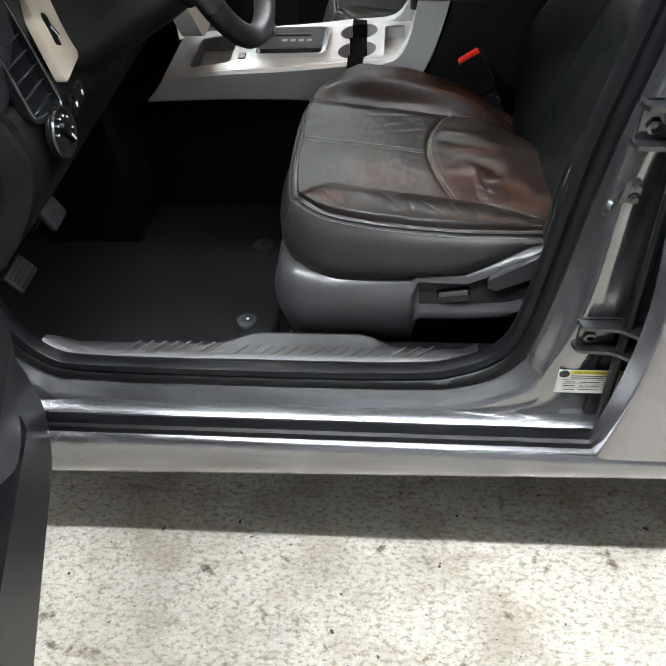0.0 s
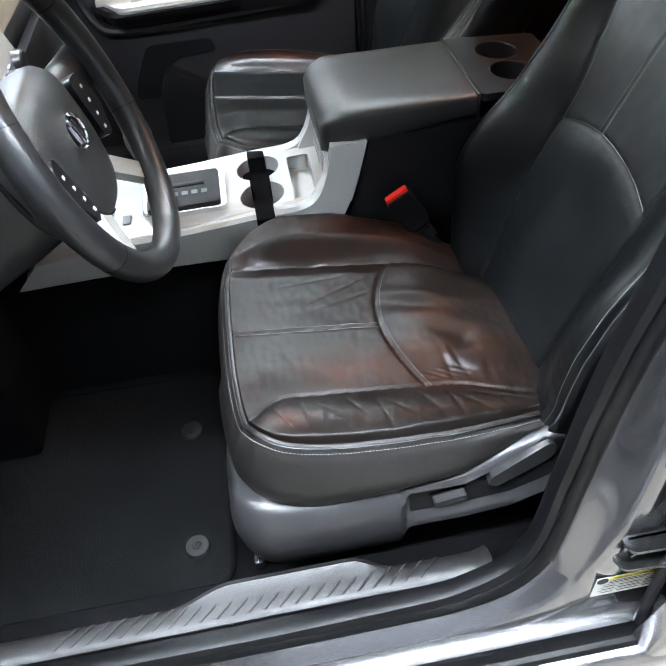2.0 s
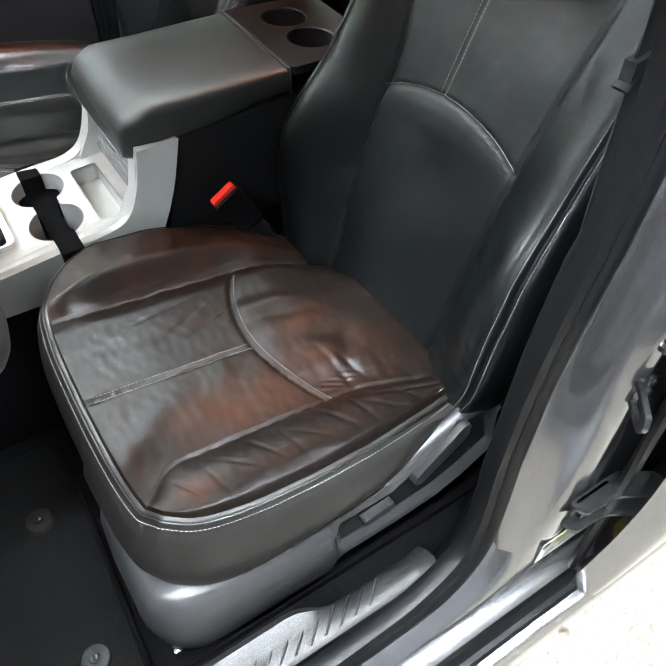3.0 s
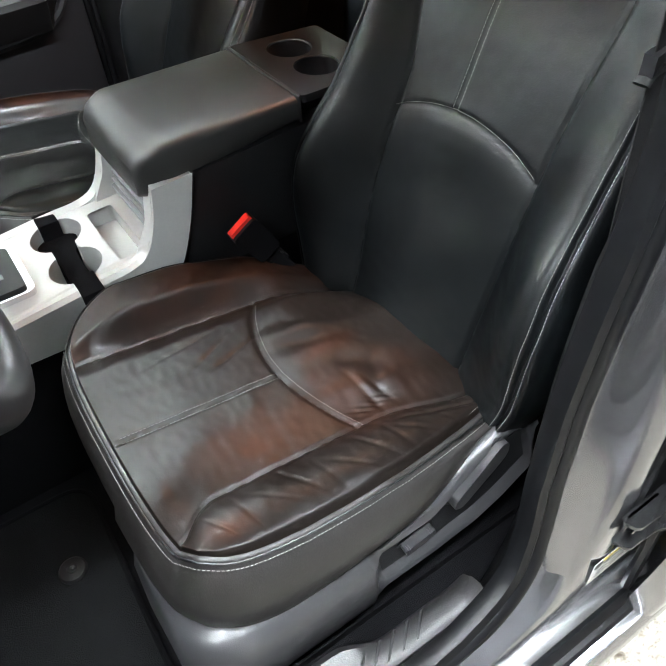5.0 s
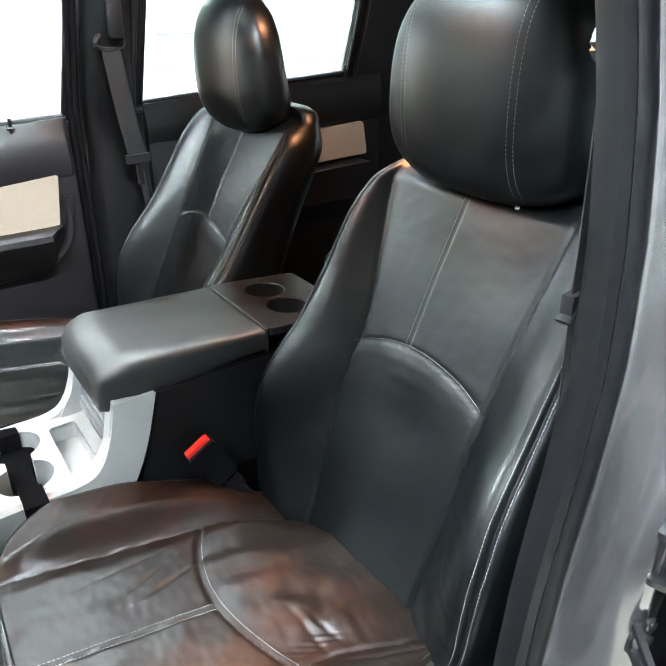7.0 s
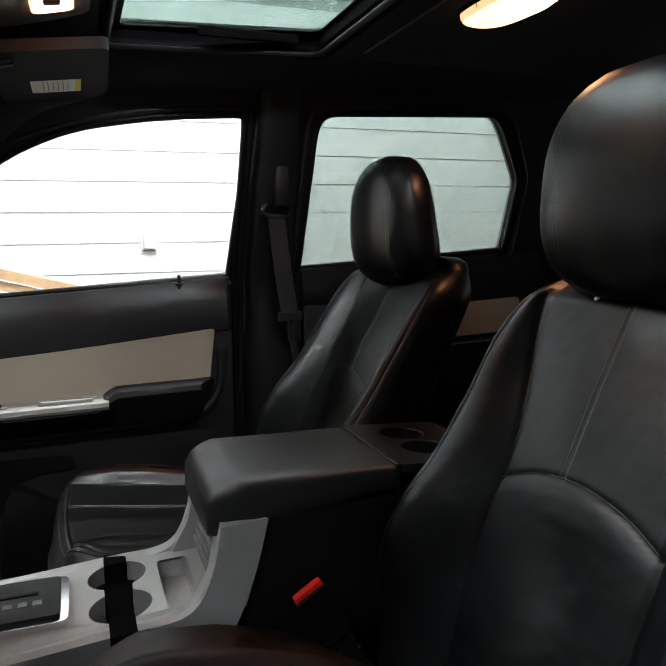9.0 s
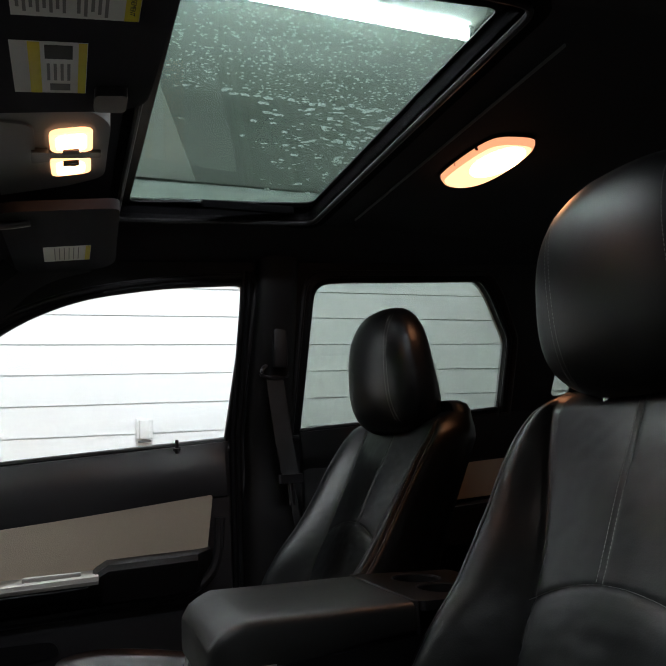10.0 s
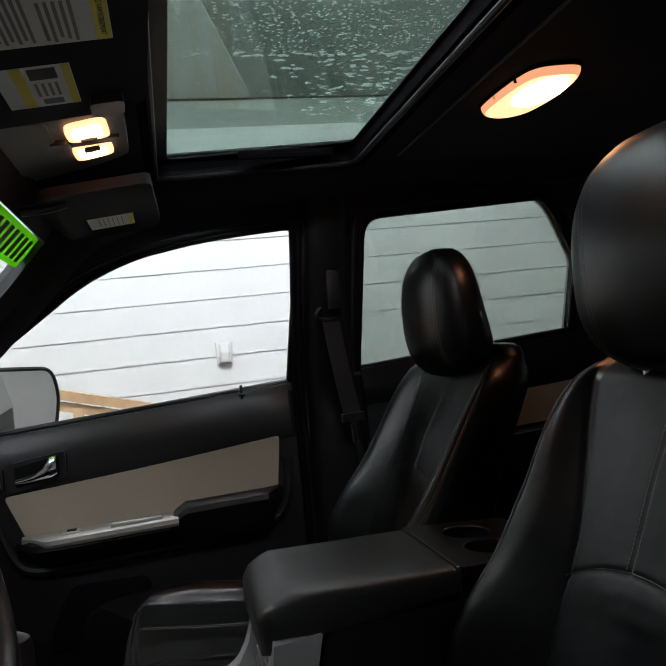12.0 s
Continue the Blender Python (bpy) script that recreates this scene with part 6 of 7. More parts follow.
for x in (0.122, 0.136):
    part("pillar_seal", tube([(x + 0.012 * bump01((z - 1.1) / 0.4) - 0.002, side_y(z) - 0.002, z) for z in (0.5, 0.7, 0.9, 1.05, 1.15, 1.3, 1.45, 1.53)], 0.008, 8, up=(0, 1, 0)), RUBBER, cabin)


def belt(side):
    t = thing("seat_belt", (0.21, side * 0.66, 0.5), "dark grey seat belt hanging from a loop on the pillar", "seat belt", "seat belts")
    if side > 0:
        pts = [(0.208, 0.652, 1.285), (0.222, 0.648, 1.15), (0.236, 0.640, 1.04)]
        low = [(0.236, 0.640, 1.04), (0.25, 0.63, 0.90), (0.30, 0.63, 0.7)]
        d = Vector((1, 0.25, 0)).normalized()
    else:
        pts = [(0.226, -0.618, 1.335), (0.226, -0.622, 1.22), (0.226, -0.624, 1.125)]
        low = [(0.226, -0.624, 1.125), (0.228, -0.628, 0.95), (0.235, -0.632, 0.75), (0.24, -0.636, 0.6)]
        d = Vector((0.97, 0.16, 0)).normalized()

    def web(path, w):
        n = d.cross(Vector((0, 0, 1)))
        return loft([[p + d * w + n * 0.0008, p - d * w + n * 0.0008, p - d * w - n * 0.0008, p + d * w - n * 0.0008] for p in spline(path, 6)])
    part("webbing", web(pts, 0.0235), BELT, t)
    part("webbing", web(low, 0.0225 if side < 0 else 0.008), BELT, t)
    a = Vector(pts[0])
    part("pillar_loop", tube(spline([a + d * 0.034 + Vector((0, 0, 0.0)), a + d * 0.028 + Vector((0, 0, 0.018)), a + Vector((0, side * 0.012, 0.03)), a - d * 0.028 + Vector((0, 0, 0.018)), a - d * 0.034, a + Vector((0, 0, -0.008))], 5, True), 0.005, 8, True), PLASTIC_GLOSS, t)
    m = Vector(pts[-1])
    nn = d.cross(Vector((0, 0, 1)))
    part("tongue_grip", loft([[m + d * u + nn * v + Vector((0, 0, h)) for u, v in ((-0.03, -0.006), (0.03, -0.006), (0.03, 0.006), (-0.03, 0.006))] for h in (-0.010, 0.0, 0.010)]), PLASTIC_GLOSS, t)
    q = m + Vector((-0.035 if side < 0 else 0.0, -0.02 * side * 0, -0.005)) + d * (-0.02 if side < 0 else 0)
    part("tongue", tube([m - d * 0.016, m - d * 0.034 + Vector((0, 0, -0.014))] if side < 0 else [m + Vector((0, 0, -0.006)), m + Vector((0.0, -0.004, -0.06))], 0.008, 8, flat=0.35), RUBBER if side < 0 else STEEL, t)


belt(1)
belt(-1)


def rear_trim():
    t = thing("rear_door_trim", (0.6, 0.72, 0.45), "dark rear door trim with a beige insert", "car door")
    rings = []
    for x in (0.29, 0.6, 0.9, 1.0):
        b = 1.152 + (x - 0.286) * 0.066
        rings.append([(x, 0.752, b - 0.004), (x, 0.733, b), (x, 0.72, b - 0.004), (x, 0.708, b - 0.05), (x, 0.703, 1.07), (x, 0.715, 1.05), (x, 0.752, 1.05)])
    part("upper_pad", loft(rings), PLASTIC_SOFT, t)
    part("base_panel", rbox(0.29, 1.0, 0.71, 0.74, 0.42, 1.08, 0.01), PLASTIC_SOFT, t)
    part("insert", prism(rounded([(0.40, 1.03), (0.93, 1.058), (0.945, 0.965), (0.40, 0.94)], 0.01), lambda u, v, w: Vector((u, w, v)), 0.699, 0.715, 0.003), BEIGE, t, "beige vinyl insert")
    part("armrest", prism(rounded([(0.40, 0.93), (0.94, 0.955), (0.93, 0.86), (0.40, 0.84)], 0.03), lambda u, v, w: Vector((u, w, v)), 0.64, 0.715, 0.015, 3), PLASTIC_SOFT, t)
    part("lock_knob", tube([(0.875, 0.714, 1.17), (0.875, 0.714, 1.212)], 0.004, 10), PLASTIC_SOFT, t)


rear_trim()


def rear_bench():
    t = thing("rear_bench", (1.1, 0, 0.45), "black leather rear bench seat", "car seat")
    for y0, y1 in ((-0.62, -0.2), (-0.19, 0.19), (0.2, 0.62)):
        part("cushion", rbox(0.72, 1.20, y0, y1, 0.55, 0.735, 0.045, 4), LEATHER, t)
        b = rbox(-0.07, 0.07, y0, y1, 0.0, 0.52, 0.045, 4)
        part("backrest", moved(b, Matrix.Translation((1.27, 0, 0.66)) @ Matrix.Rotation(radians(16), 4, "Y")), LEATHER, t)
    part("seat_base", rbox(0.76, 1.2, -0.62, 0.62, 0.40, 0.56, 0.02), CARPET, t)


rear_bench()
tail = part("tailgate", sheet([(-0.74, 0.4), (0.74, 0.4), (0.6, 1.6), (-0.6, 1.6)], [rounded([(-0.55, 1.12), (0.55, 1.12), (0.5, 1.5), (-0.5, 1.5)], 0.05)], lambda u, v, w: Vector((1.9 + w, u, v)), 0.05), PLASTIC_SOFT)
tagged(tail, "dark inner tailgate with a window", "tailgate", kind="structure")
fire = part("firewall", rbox(-1.2, -1.14, -0.74, 0.74, 0.38, 1.08, 0.01), PLASTIC_SOFT)
tagged(fire, "dark bulkhead behind the dashboard", "bulkhead", kind="structure")


def door_mirror():
    t = thing("door_mirror", (-0.6, 0.9, 1.1), "grey door mirror outside the passenger window", "mirror")
    mm = Matrix.Translation((-0.565, 0.95, 1.158)) @ Matrix.Rotation(radians(-41), 4, "Z")
    out = rounded([(-0.135, -0.075), (0.115, -0.088), (0.135, 0.0), (0.118, 0.08), (-0.11, 0.092)], [0.03, 0.03, 0.03, 0.035, 0.03], 5)
    part("shell", moved(prism(out, lambda u, v, w: Vector((w, u, v)), -0.09, 0.0, 0.018, 3), mm), PAINT, t)
    part("rim", moved(tube([(0.0, u * 0.97, v * 0.96) for u, v in out], 0.006, 8, True, up=(1, 0, 0)), mm), PLASTIC_SOFT, t)
    part("mirror_glass", moved(prism([(u * 0.95, v * 0.93) for u, v in out], lambda u, v, w: Vector((w, u, v)), -0.002, 0.002, 0), mm), MIRROR, t, "silvered mirror glass")
    part("arm", rbox(-0.66, -0.60, 0.75, 0.83, 1.09, 1.13, 0.01), PLASTIC_SOFT, t)


door_mirror()


# ---- dashboard and steering wheel ----
def dashboard():
    t = thing("dashboard", (-0.8, 0, 0.62), "dark dashboard with beige and silver trim", "dashboard")
    rings = []
    for k in range(29):
        y = -0.70 + 1.40 * k / 28
        hood = bump01((y + 0.60) / 0.1) * (1 - bump01((y + 0.22) / 0.1))
        end = max(0, (abs(y) - 0.62) / 0.08)
        mid = math.exp(-(y / 0.2) ** 2)
        rings.append([(-1.10, y, 1.02), (-0.86, y, 1.07), (-0.74, y, 1.10 + 0.05 * hood + 0.03 * mid), (-0.665, y, 1.115 + 0.055 * hood + 0.03 * mid), (-0.635, y, 1.10 + 0.04 * hood + 0.02 * mid), (-0.632 + 0.02 * end, y, 1.06), (-0.640 + 0.02 * end, y, 0.98), (-0.640, y, 0.95), (-0.630, y, 0.90), (-0.640, y, 0.84), (-0.66, y, 0.775), (-0.74, y, 0.70), (-0.85, y, 0.68), (-1.10, y, 0.68)])
    part("dash_body", loft(rings), PLASTIC, t, "dark moulded dash")
    # shallow shelf panel across the driver's knee
    # Knee panel and end cover take blacker plastic because they lie in shade.
    part("knee_panel", prism(rounded([(-0.68, 0.96), (-0.626, 0.952), (-0.617, 0.91), (-0.620, 0.868), (-0.643, 0.813), (-0.685, 0.749), (-0.746, 0.685), (-0.80, 0.70)], 0.015), lambda u, v, w: Vector((u, w, v)), -0.70, -0.27, 0.012, 3), PLASTIC_SOFT, t)
    end = rounded([(-0.668, 1.03), (-0.648, 0.962), (-0.626, 0.908), (-0.620, 0.880), (-0.626, 0.852), (-0.652, 0.80), (-0.690, 0.747), (-0.756, 0.678), (-0.95, 0.62), (-0.95, 1.05)], 0.02, 4)
    cap = part("end_cap", prism(end, lambda u, v, w: Vector((u, w, v)), -0.712, -0.66, 0.008, 3), PLASTIC_SOFT, t, "charcoal end cover, darkened for the shade it stands in")
    # Raised near-black sheet stands in for the shaded hollow of the cover.
    part("cap_shade", prism(rounded([(-0.72, 1.0), (-0.688, 0.93), (-0.666, 0.875), (-0.676, 0.84), (-0.716, 0.77), (-0.80, 0.70), (-0.93, 0.66), (-0.93, 1.0)], 0.02, 4), lambda u, v, w: Vector((u, w, v)), -0.7145, -0.70, 0.001), RUBBER, cap)
    # end vent
    def face(y, z, out=0.0):
        """Point on the driver's end of the dash face."""
        return Vector((-0.618 + 0.32 * (0.92 - z) * 0.3 - 0.10 * (z - 0.92) + out, y, z))
    vent = [(-0.682, 0.925), (-0.592, 0.905), (-0.592, 1.07), (-0.672, 1.085)]
    vo = rounded(vent, 0.018, 4)
    p = part("side_vent", loft([[face(y, z, 0.0) for y, z in vo], [face(y, z, 0.012) for y, z in vo], [face(-0.635 + (y + 0.635) * 0.86, 0.997 + (z - 0.997) * 0.9, 0.012) for y, z in vo], [face(-0.635 + (y + 0.635) * 0.86, 0.997 + (z - 0.997) * 0.9, -0.015) for y, z in vo]], True, True), RUBBER, t, "satin black air vent")
    part("vent_rim", tube([face(-0.635 + (y + 0.635) * 0.9, 0.997 + (z - 0.997) * 0.93, 0.0125) for y, z in vo], 0.0022, 6, True, up=(1, 0, 0)), STEEL, p)
    for k in range(7):
        z = 0.93 + 0.021 * k
        part("vane", loft([[face(y, z + a, 0.004 + b) for a, b in ((-0.002, -0.006), (0.002, 0.004), (0.003, 0.003), (-0.001, -0.007))] for y in (-0.671, -0.600)]), PLASTIC_SOFT, p)
    # beige panel beside the vent, with a slot handle
    bp = rounded([(-0.565, 0.927), (-0.495, 0.937), (-0.46, 1.075), (-0.555, 1.10)], [0.01, 0.006, 0.03, 0.03], 4)
    b = part("trim_panel", loft([[face(y, z, 0.0) for y, z in bp], [face(y, z, 0.013) for y, z in bp], [face(-0.52 + (y + 0.52) * 0.96, 1.01 + (z - 1.01) * 0.97, 0.016) for y, z in bp]]), BEIGE, t, "beige trim panel")
    part("slot", prism(rounded([(-0.54, 0.975), (-0.527, 0.968), (-0.528, 1.015), (-0.539, 1.02)], 0.005), lambda u, v, w: face(u, v, 0.0155 + w), 0, 0.0015, 0), RUBBER, b)
    part("slot_lever", tube([face(-0.534, 1.0, 0.018), face(-0.532, 0.985, 0.022)], 0.003, 8), CHROME, b)
    # light switch
    km = Matrix.Translation(face(-0.632, 0.888, 0.004)) @ Matrix.Rotation(radians(90), 4, "Y")
    k = part("light_switch", lathe([(0.036, 0.0), (0.036, 0.008), (0.033, 0.012), (0.029, 0.010), (0.029, 0.004)], km, 32), RUBBER, t, "black rotary light switch")
    part("switch_rim", lathe([(0.0365, 0.006), (0.0375, 0.010), (0.035, 0.0125), (0.0335, 0.012)], km, 32), STEEL, k)
    part("switch_face", lathe([(0.031, 0.002), (0.031, 0.0095), (0.0, 0.0098)], km, 32), RUBBER, k, "black switch face")
    part("knob", moved(joined(rbox(-0.0045, 0.0045, -0.021, 0.021, 0.006, 0.0195, 0.0025), rbox(-0.006, 0.006, -0.014, 0.014, 0.006, 0.0135, 0.003)), km @ Matrix.Rotation(radians(-58), 4, "Z")), RUBBER, k)
    part("pointer", moved(rbox(-0.0016, 0.0016, 0.004, 0.018, 0.0193, 0.0201, 0), km @ Matrix.Rotation(radians(-58), 4, "Z")), LABEL, k)
    for a in (40, 70, 100, 130, 160, -10):
        c, s_ = math.cos(radians(a)), math.sin(radians(a))
        part("switch_mark", lathe([(0.0014, 0), (0.0014, 0.001)], km @ Matrix.Translation((-0.0235 * s_, 0.0235 * c, 0.0124)), 8), LABEL, k)
    for i in range(3):
        o = face(-0.580 + 0.022 * i, 0.884 + 0.008 * i, 0.005 * i)
        part("button", rbox(o.x - 0.004, o.x + 0.004, o.y - 0.0105, o.y + 0.0105, o.z - 0.015, o.z + 0.015, 0.003), RUBBER, t)
        part("button_mark", rbox(o.x + 0.0035, o.x + 0.005, o.y - 0.002, o.y + 0.002, o.z - 0.003, o.z + 0.004, 0), LABEL, t)
    # instrument cluster and its hood
    part("cluster_face", rbox(-0.66, -0.645, -0.55, -0.24, 0.985, 1.135, 0.004), PLASTIC_SOFT, t)
    for y in (-0.475, -0.315):
        part("gauge", lathe([(0.056, 0), (0.058, 0.006), (0.054, 0.008), (0.052, 0.003)], Matrix.Translation((-0.645, y, 1.06)) @ Matrix.Rotation(radians(90), 4, "Y"), 32), GREY_PLASTIC, t)
        part("gauge_dial", lathe([(0.05, 0), (0.05, 0.002)], Matrix.Translation((-0.644, y, 1.06)) @ Matrix.Rotation(radians(90), 4, "Y"), 32), DIAL_GLOW, t, "green lit dial")
    hood = []
    for k in range(25):
        a = math.pi * k / 24
        hood.append((-0.395 - 0.185 * math.cos(a), 1.07 + 0.125 * math.sin(a) ** 0.7))
    part("cluster_hood", loft([[(-0.78, y, z - 0.02) for y, z in hood], [(-0.60, y, z) for y, z in hood], [(-0.575, y, z - 0.004) for y, z in hood], [(-0.578, -0.395 + (y + 0.395) * 0.93, 1.06 + (z - 1.06) * 0.92) for y, z in hood], [(-0.65, -0.395 + (y + 0.395) * 0.9, 1.06 + (z - 1.06) * 0.86) for y, z in hood]], False, False), PLASTIC_SOFT, t, "dark cluster hood", 60)
    part("column_trim", prism(rounded([(-0.255, 0.985), (-0.125, 0.99), (-0.13, 1.105), (-0.225, 1.12)], 0.012), lambda u, v, w: Vector((-0.640 + w - 0.1 * (v - 1.05), u, v)), 0.0, 0.016, 0.004), BEIGE, t, "beige trim panel")
    # centre stack
    def cs(u, v, w):
        return Vector((-0.605 - 0.42 * (v - 1.02) * 0.8 + w, u, v))
    stack = part("centre_console_face", prism(rounded([(-0.115, 0.80), (0.115, 0.80), (0.125, 1.16), (0.105, 1.185), (-0.105, 1.185), (-0.125, 1.16)], 0.015), cs, -0.03, 0.012, 0.005), SILVER_DIM, t, "silver centre stack")
    for y0, y1 in ((-0.108, -0.01), (0.01, 0.108)):
        part("centre_vent", prism(rounded([(y0, 1.10), (y1, 1.10), (y1, 1.17), (y0, 1.17)], 0.01), cs, 0.008, 0.014, 0.002), RUBBER, stack)
        for k in range(4):
            part("vane", prism([(y0 + 0.006, 1.108 + 0.016 * k), (y1 - 0.006, 1.108 + 0.016 * k), (y1 - 0.006, 1.112 + 0.016 * k), (y0 + 0.006, 1.112 + 0.016 * k)], cs, 0.010, 0.018, 0), PLASTIC_GLOSS, stack)
        part("vane_tab", prism(rounded([((y0 + y1) / 2 - 0.01, 1.128), ((y0 + y1) / 2 + 0.01, 1.128), ((y0 + y1) / 2 + 0.01, 1.142), ((y0 + y1) / 2 - 0.01, 1.142)], 0.002), cs, 0.014, 0.024, 0.002), PLASTIC_GLOSS, stack)
    part("display", prism(rounded([(-0.06, 1.045), (0.06, 1.045), (0.06, 1.075), (-0.06, 1.075)], 0.004), cs, 0.010, 0.0135, 0.001), RUBBER, stack)
    part("disc_slot", prism([(-0.07, 1.022), (0.07, 1.022), (0.07, 1.026), (-0.07, 1.026)], cs, 0.010, 0.013, 0), RUBBER, stack)
    for v in (0.93, 0.985):
        for u in (-0.085, 0.085):
            part("dial", moved(lathe([(0.02, 0), (0.019, 0.014), (0.016, 0.017), (0.0, 0.0175)], Matrix.Translation(cs(u, v, 0.012)) @ Matrix.Rotation(radians(90), 4, "Y"), 24), Matrix.Identity(4)), PLASTIC_GLOSS, stack)
        for k in range(5):
            u = -0.048 + 0.024 * k
            part("key", prism(rounded([(u - 0.010, v - 0.008), (u + 0.010, v - 0.008), (u + 0.010, v + 0.010), (u - 0.010, v + 0.010)], 0.002), cs, 0.010, 0.017, 0.002), GREY_PLASTIC, stack)
    part("top_bezel", prism(rounded([(-0.85, -0.135), (-0.66, -0.15), (-0.66, 0.15), (-0.85, 0.135)], 0.03), lambda u, v, w: Vector((u, v, 1.175 + 0.35 * (u + 0.66) * 0.5 + w)), 0, 0.012, 0.005), VINYL, t, "charcoal dash top bezel")
    part("clock_slot", prism(rounded([(-0.80, -0.06), (-0.73, -0.06), (-0.73, 0.06), (-0.80, 0.06)], 0.008), lambda u, v, w: Vector((u, v, 1.189 + 0.35 * (u + 0.66) * 0.5 + w)), 0, 0.004, 0), RUBBER, t)
    # passenger side
    part("passenger_trim", prism(rounded([(0.135, 0.99), (0.66, 0.97), (0.66, 1.06), (0.14, 1.10)], 0.015), lambda u, v, w: Vector((-0.640 + w, u, v)), 0.0, 0.018, 0.005), BEIGE, t, "beige trim panel")
    for k in range(9):
        part("defrost_slot", rbox(-0.82, -0.74, 0.30 + 0.035 * k, 0.315 + 0.035 * k, 1.098, 1.106, 0.001), RUBBER, t)
    part("glove_box", prism(rounded([(0.16, 0.72), (0.62, 0.72), (0.62, 0.93), (0.16, 0.94)], 0.02), lambda u, v, w: Vector((-0.625 + w, u, v)), 0, 0.02, 0.008, 3), PLASTIC, t)


dashboard()


def steering_wheel():
    c = Vector((-0.410, -0.388, 1.094))
    up = Vector((-0.334, 0, 0.942)).normalized()
    n = Vector((up.z, 0, -up.x))
    side = Vector((0, -1, 0))
    t = thing("steering_wheel", c, "black leather steering wheel with a silver emblem", "steering wheel")

    def W(a, b, h):
        return c + side * a + up * b + n * h
    rim = [W(0.175 * math.cos(2 * math.pi * k / 72), 0.175 * math.sin(2 * math.pi * k / 72), 0.012) for k in range(72)]
    part("rim", tube(rim, 0.0175, 16, True, up=n), RIM_LEATHER, t, "worn black leather rim")
    for a in (152, 28, 205, -25):
        q = [radians(a + d) for d in (-1.0, 1.0)]
        ring = [W(0.175 * math.cos(x), 0.175 * math.sin(x), 0.012) for x in q]
        part("rim_seam", tube([ring[0], ring[0].lerp(ring[1], 0.3)], 0.0179, 16, up=n), RUBBER, t)
    hub = rounded([(-0.098, 0.040), (-0.062, 0.074), (0.062, 0.074), (0.098, 0.040), (0.094, -0.025), (0.058, -0.088), (0.0, -0.100), (-0.058, -0.088), (-0.094, -0.025)], 0.028, 5)
    rings = [[W(u * f, v * f - 0.012, h) for u, v in hub] for f, h in ((0.90, -0.075), (0.98, -0.045), (1.0, -0.028), (0.975, -0.016), (0.90, -0.008), (0.70, -0.003), (0.4, 0.0), (0.1, 0.001))]
    part("airbag_cover", loft(rings), VINYL, t, "charcoal airbag cover", 60)
    part("cover_seam", tube([W(u * 0.93, v * 0.93 - 0.012, -0.0095) for u, v in hub[18:36]], 0.0016, 6, up=n), RUBBER, t)
    e = part("emblem", loft([[W(0.028 * math.cos(2 * math.pi * k / 32) * f, 0.021 * math.sin(2 * math.pi * k / 32) * f - 0.010, h - 0.0175) for k in range(32)] for f, h in ((1, 0.016), (1, 0.0225), (0.85, 0.0235), (0.82, 0.0215))]), CHROME, t, "chrome oval emblem")
    for k in (-1, 0, 1):
        part("emblem_bar", loft([[W(0.008 * k + a, b - 0.010, 0.0060) for a, b in ((-0.0018, -0.014 + 0.003 * abs(k)), (0.0018, -0.014 + 0.003 * abs(k)), (0.0018, 0.014 - 0.003 * abs(k)), (-0.0018, 0.014 - 0.003 * abs(k)))], [W(0.008 * k + a, b - 0.010, 0.0025) for a, b in ((-0.0018, -0.014 + 0.003 * abs(k)), (0.0018, -0.014 + 0.003 * abs(k)), (0.0018, 0.014 - 0.003 * abs(k)), (-0.0018, 0.014 - 0.003 * abs(k)))]]), CHROME, e)
    for sg in (-1, 1):
        rings = []
        for k in range(9):
            f = k / 8
            a, w, b, h = 0.070 + 0.100 * f, 0.044 - 0.016 * f, -0.012 + 0.010 * f, -0.030 + 0.032 * f
            rings.append([W(sg * a, b + w, h - 0.008), W(sg * a, b + w * 0.85, h), W(sg * a, b, h + 0.002), W(sg * a, b - w * 0.85, h), W(sg * a, b - w, h - 0.008), W(sg * a, b, h - 0.020)])
        part("spoke", loft(rings), RIM_LEATHER, t, "", 60)
        rings = []
        for k in range(8):
            f = k / 7
            a, b, h = 0.050 + 0.055 * f, -0.080 - 0.062 * f, -0.014 + 0.018 * f
            rings.append([W(sg * (a - 0.014), b - 0.010, h - 0.006), W(sg * (a - 0.010), b - 0.007, h + 0.003), W(sg * (a + 0.010), b + 0.007, h + 0.003), W(sg * (a + 0.014), b + 0.010, h - 0.006)])
        part("lower_spoke", loft(rings), SILVER_DIM, t, "dull silver lower spoke")
        pod = rounded([(0.086, 0.026), (0.118, 0.022), (0.122, -0.020), (0.098, -0.058), (0.078, -0.050)], 0.010, 4)
        sw = part("button_pod", loft([[W(sg * u, v - 0.012, h + 0.16 * (u - 0.086)) for u, v in pod] for h in (-0.020, 0.000)]), RUBBER, t, "black switch panel")
        for k in range(4):
            b, a = 0.008 - 0.017 * k, 0.103 - 0.004 * k
            part("button_mark", loft([[W(sg * (a + u), b - 0.012 + v, h + 0.16 * (a - 0.086)) for u, v in ((-0.0022, -0.0020), (0.0022, -0.0020), (0.0022, 0.0020), (-0.0022, 0.0020))] for h in (-0.002, 0.0010)]), LABEL, sw)
    # column shroud and stalk
    col = thing("steering_column", c - n * 0.1, "charcoal steering column shroud with an indicator stalk", "steering column")
    rings = []
    for d, rw, rh, dz in ((0.045, 0.070, 0.066, 0), (0.055, 0.090, 0.086, 0.0), (0.11, 0.098, 0.094, -0.004), (0.18, 0.105, 0.098, -0.012), (0.26, 0.115, 0.105, -0.02)):
        ring = []
        for k in range(28):
            a = 2 * math.pi * k / 28
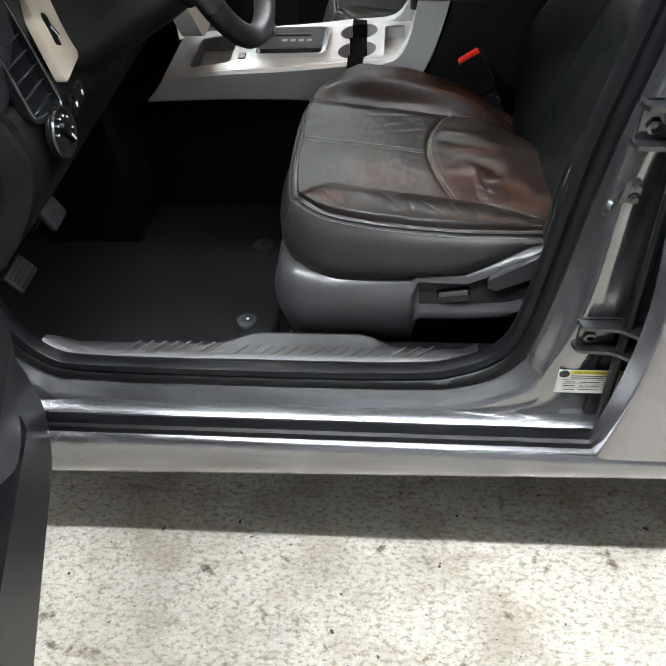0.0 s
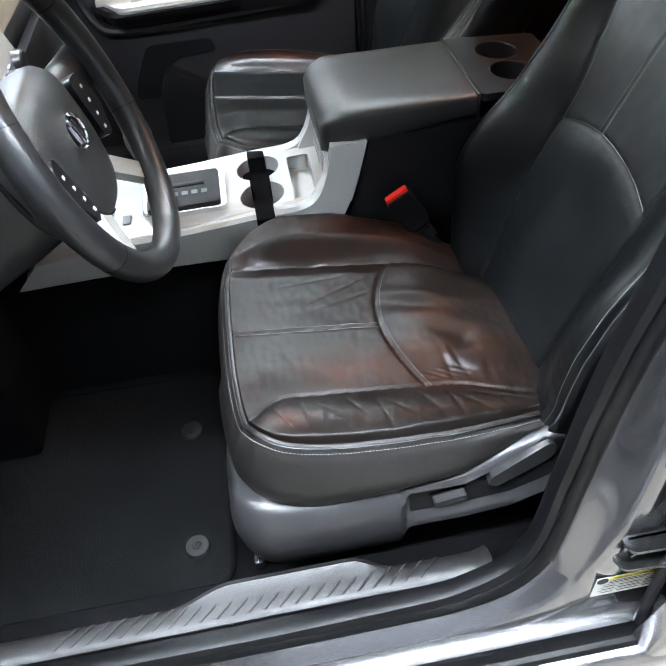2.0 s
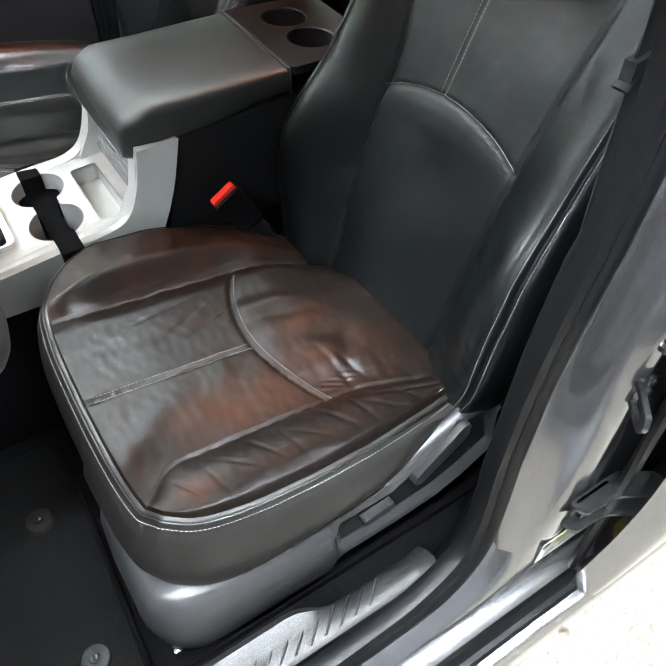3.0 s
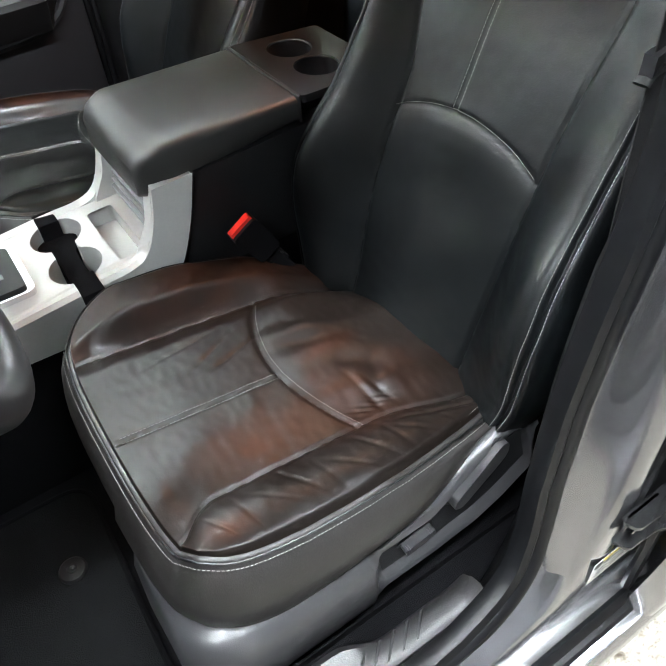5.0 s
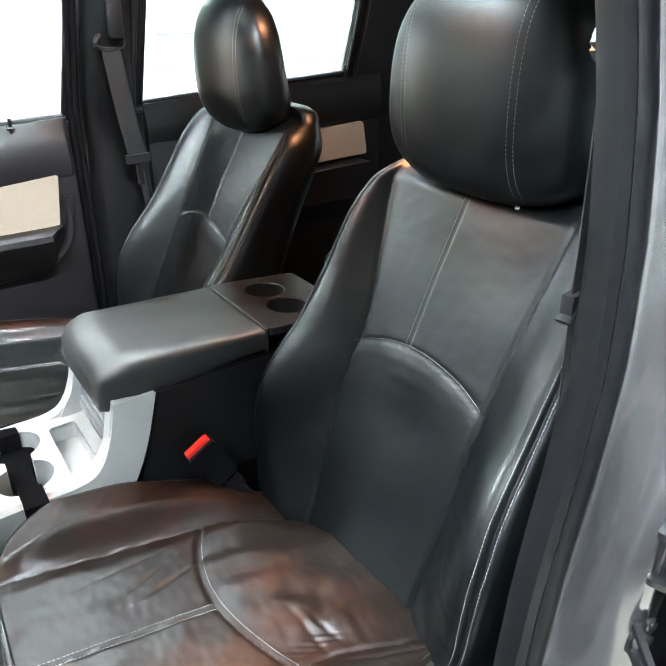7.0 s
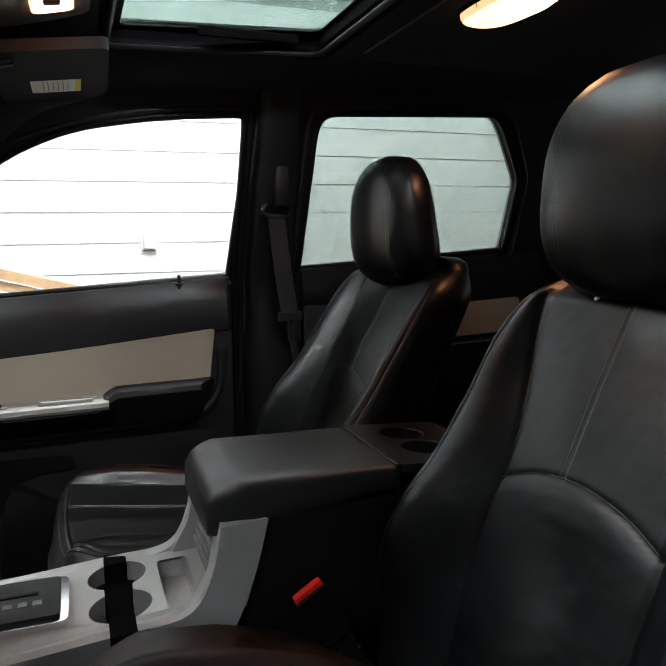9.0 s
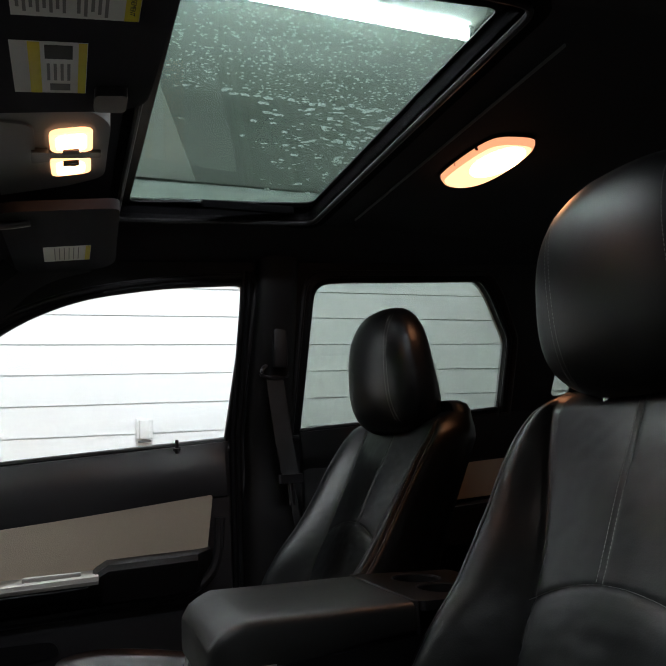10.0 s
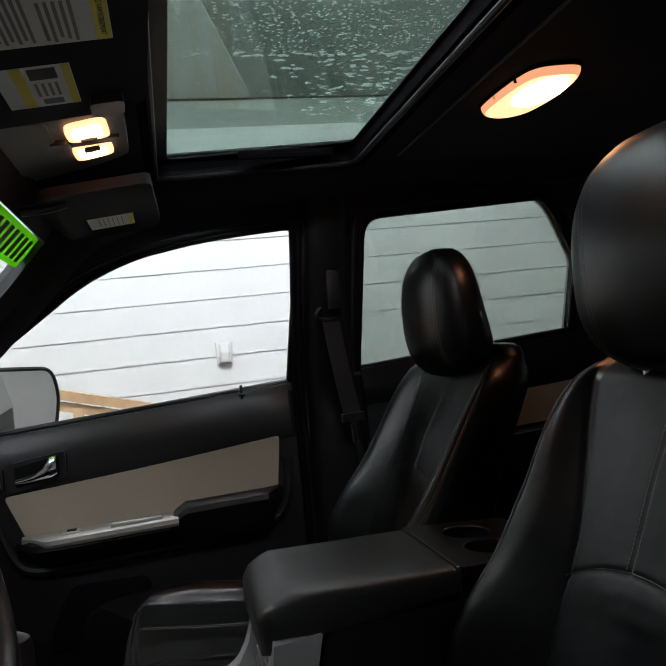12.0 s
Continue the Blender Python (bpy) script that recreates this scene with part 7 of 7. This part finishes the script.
            ring.append(W(rw * math.copysign(abs(math.cos(a)) ** 0.8, math.cos(a)), rh * math.copysign(abs(math.sin(a)) ** 0.8, math.sin(a)) - 0.012 + dz, -d))
        rings.append(ring)
    part("shroud", loft(rings), PLASTIC, col, "", 60)
    part("shroud_gap", tube([W(0.0925 * math.copysign(abs(math.cos(2 * math.pi * k / 28)) ** 0.8, math.cos(2 * math.pi * k / 28)), 0.089 * math.copysign(abs(math.sin(2 * math.pi * k / 28)) ** 0.8, math.sin(2 * math.pi * k / 28)) - 0.012, -0.062) for k in range(28)], 0.003, 6, True, up=n), RUBBER, col)
    tip = Vector((-0.492, -0.562, 1.106))
    root = W(0.085, 0.01, -0.10)
    part("stalk", tube(spline([root, root.lerp(tip, 0.5) + Vector((0, 0, 0.004)), tip], 5), lambda f: 0.009 + 0.009 * f, 14), PLASTIC_SOFT, col, "indicator stalk")
    d = (tip - root).normalized()
    q = d.to_track_quat("Z", "Y").to_matrix().to_4x4()
    part("stalk_cap", lathe([(0.020, -0.02), (0.021, 0.0), (0.0205, 0.006), (0.018, 0.010), (0.017, 0.008), (0.0155, 0.010), (0.010, 0.013), (0.0, 0.014)], Matrix.Translation(tip) @ q, 28), PLASTIC, col)
    part("wiper_stalk", tube([W(-0.085, 0.01, -0.10), W(-0.19, 0.015, -0.09)], 0.010, 12), PLASTIC_SOFT, col)


steering_wheel()


def pedal(name, x, y, z, w, h, tilt, label, group="pedals"):
    t = thing(name, (x, y, z), label, "pedal", group)
    m = Matrix.Translation((x, y, z)) @ Matrix.Rotation(radians(tilt), 4, "Y")
    part("pad", moved(rbox(-0.008, 0.008, -w / 2, w / 2, -h / 2, h / 2, 0.006, 3), m), RUBBER if name != "parking_brake" else PLASTIC, t)
    for k in range(4):
        part("tread", moved(rbox(0.007, 0.010, -w * 0.4, w * 0.4, -h * 0.35 + h * 0.2 * k, -h * 0.28 + h * 0.2 * k, 0.001), m), PLASTIC_SOFT, t)
    part("arm", moved(tube([(-0.004, 0, h * 0.2), (-0.06, 0, 0.16), (-0.09, 0, 0.3)], 0.008, 8), m), PLASTIC_SOFT, t)


pedal("parking_brake", -0.80, -0.60, 0.585, 0.07, 0.045, -35, "grey rubber-faced parking brake pedal")
pedal("brake_pedal", -0.88, -0.36, 0.56, 0.10, 0.06, -30, "black rubber brake pedal")
pedal("accelerator", -0.90, -0.22, 0.53, 0.045, 0.12, -30, "black rubber accelerator pedal")
hb = thing("bonnet_release", (-0.67, -0.62, 0.75), "dark bonnet release lever under the dashboard", "lever")
part("lever", moved(rbox(-0.006, 0.006, -0.025, 0.025, -0.03, 0.03, 0.004, 2), Matrix.Translation((-0.672, -0.632, 0.755)) @ Matrix.Rotation(radians(-25), 4, "Y")), PLASTIC, hb)
part("bracket", rbox(-0.70, -0.675, -0.65, -0.61, 0.75, 0.80, 0.003), PLASTIC_SOFT, hb)
part("kick_trim", loft([[(x, -0.70, z) for x, z in ((-1.1, 0.40), (-0.80, 0.40), (-0.78, 0.55), (-0.80, 0.70), (-1.1, 0.70))], [(x, -0.665, z) for x, z in ((-1.1, 0.40), (-0.82, 0.41), (-0.80, 0.55), (-0.82, 0.70), (-1.1, 0.70))]]), PLASTIC_SOFT, floor_parts)
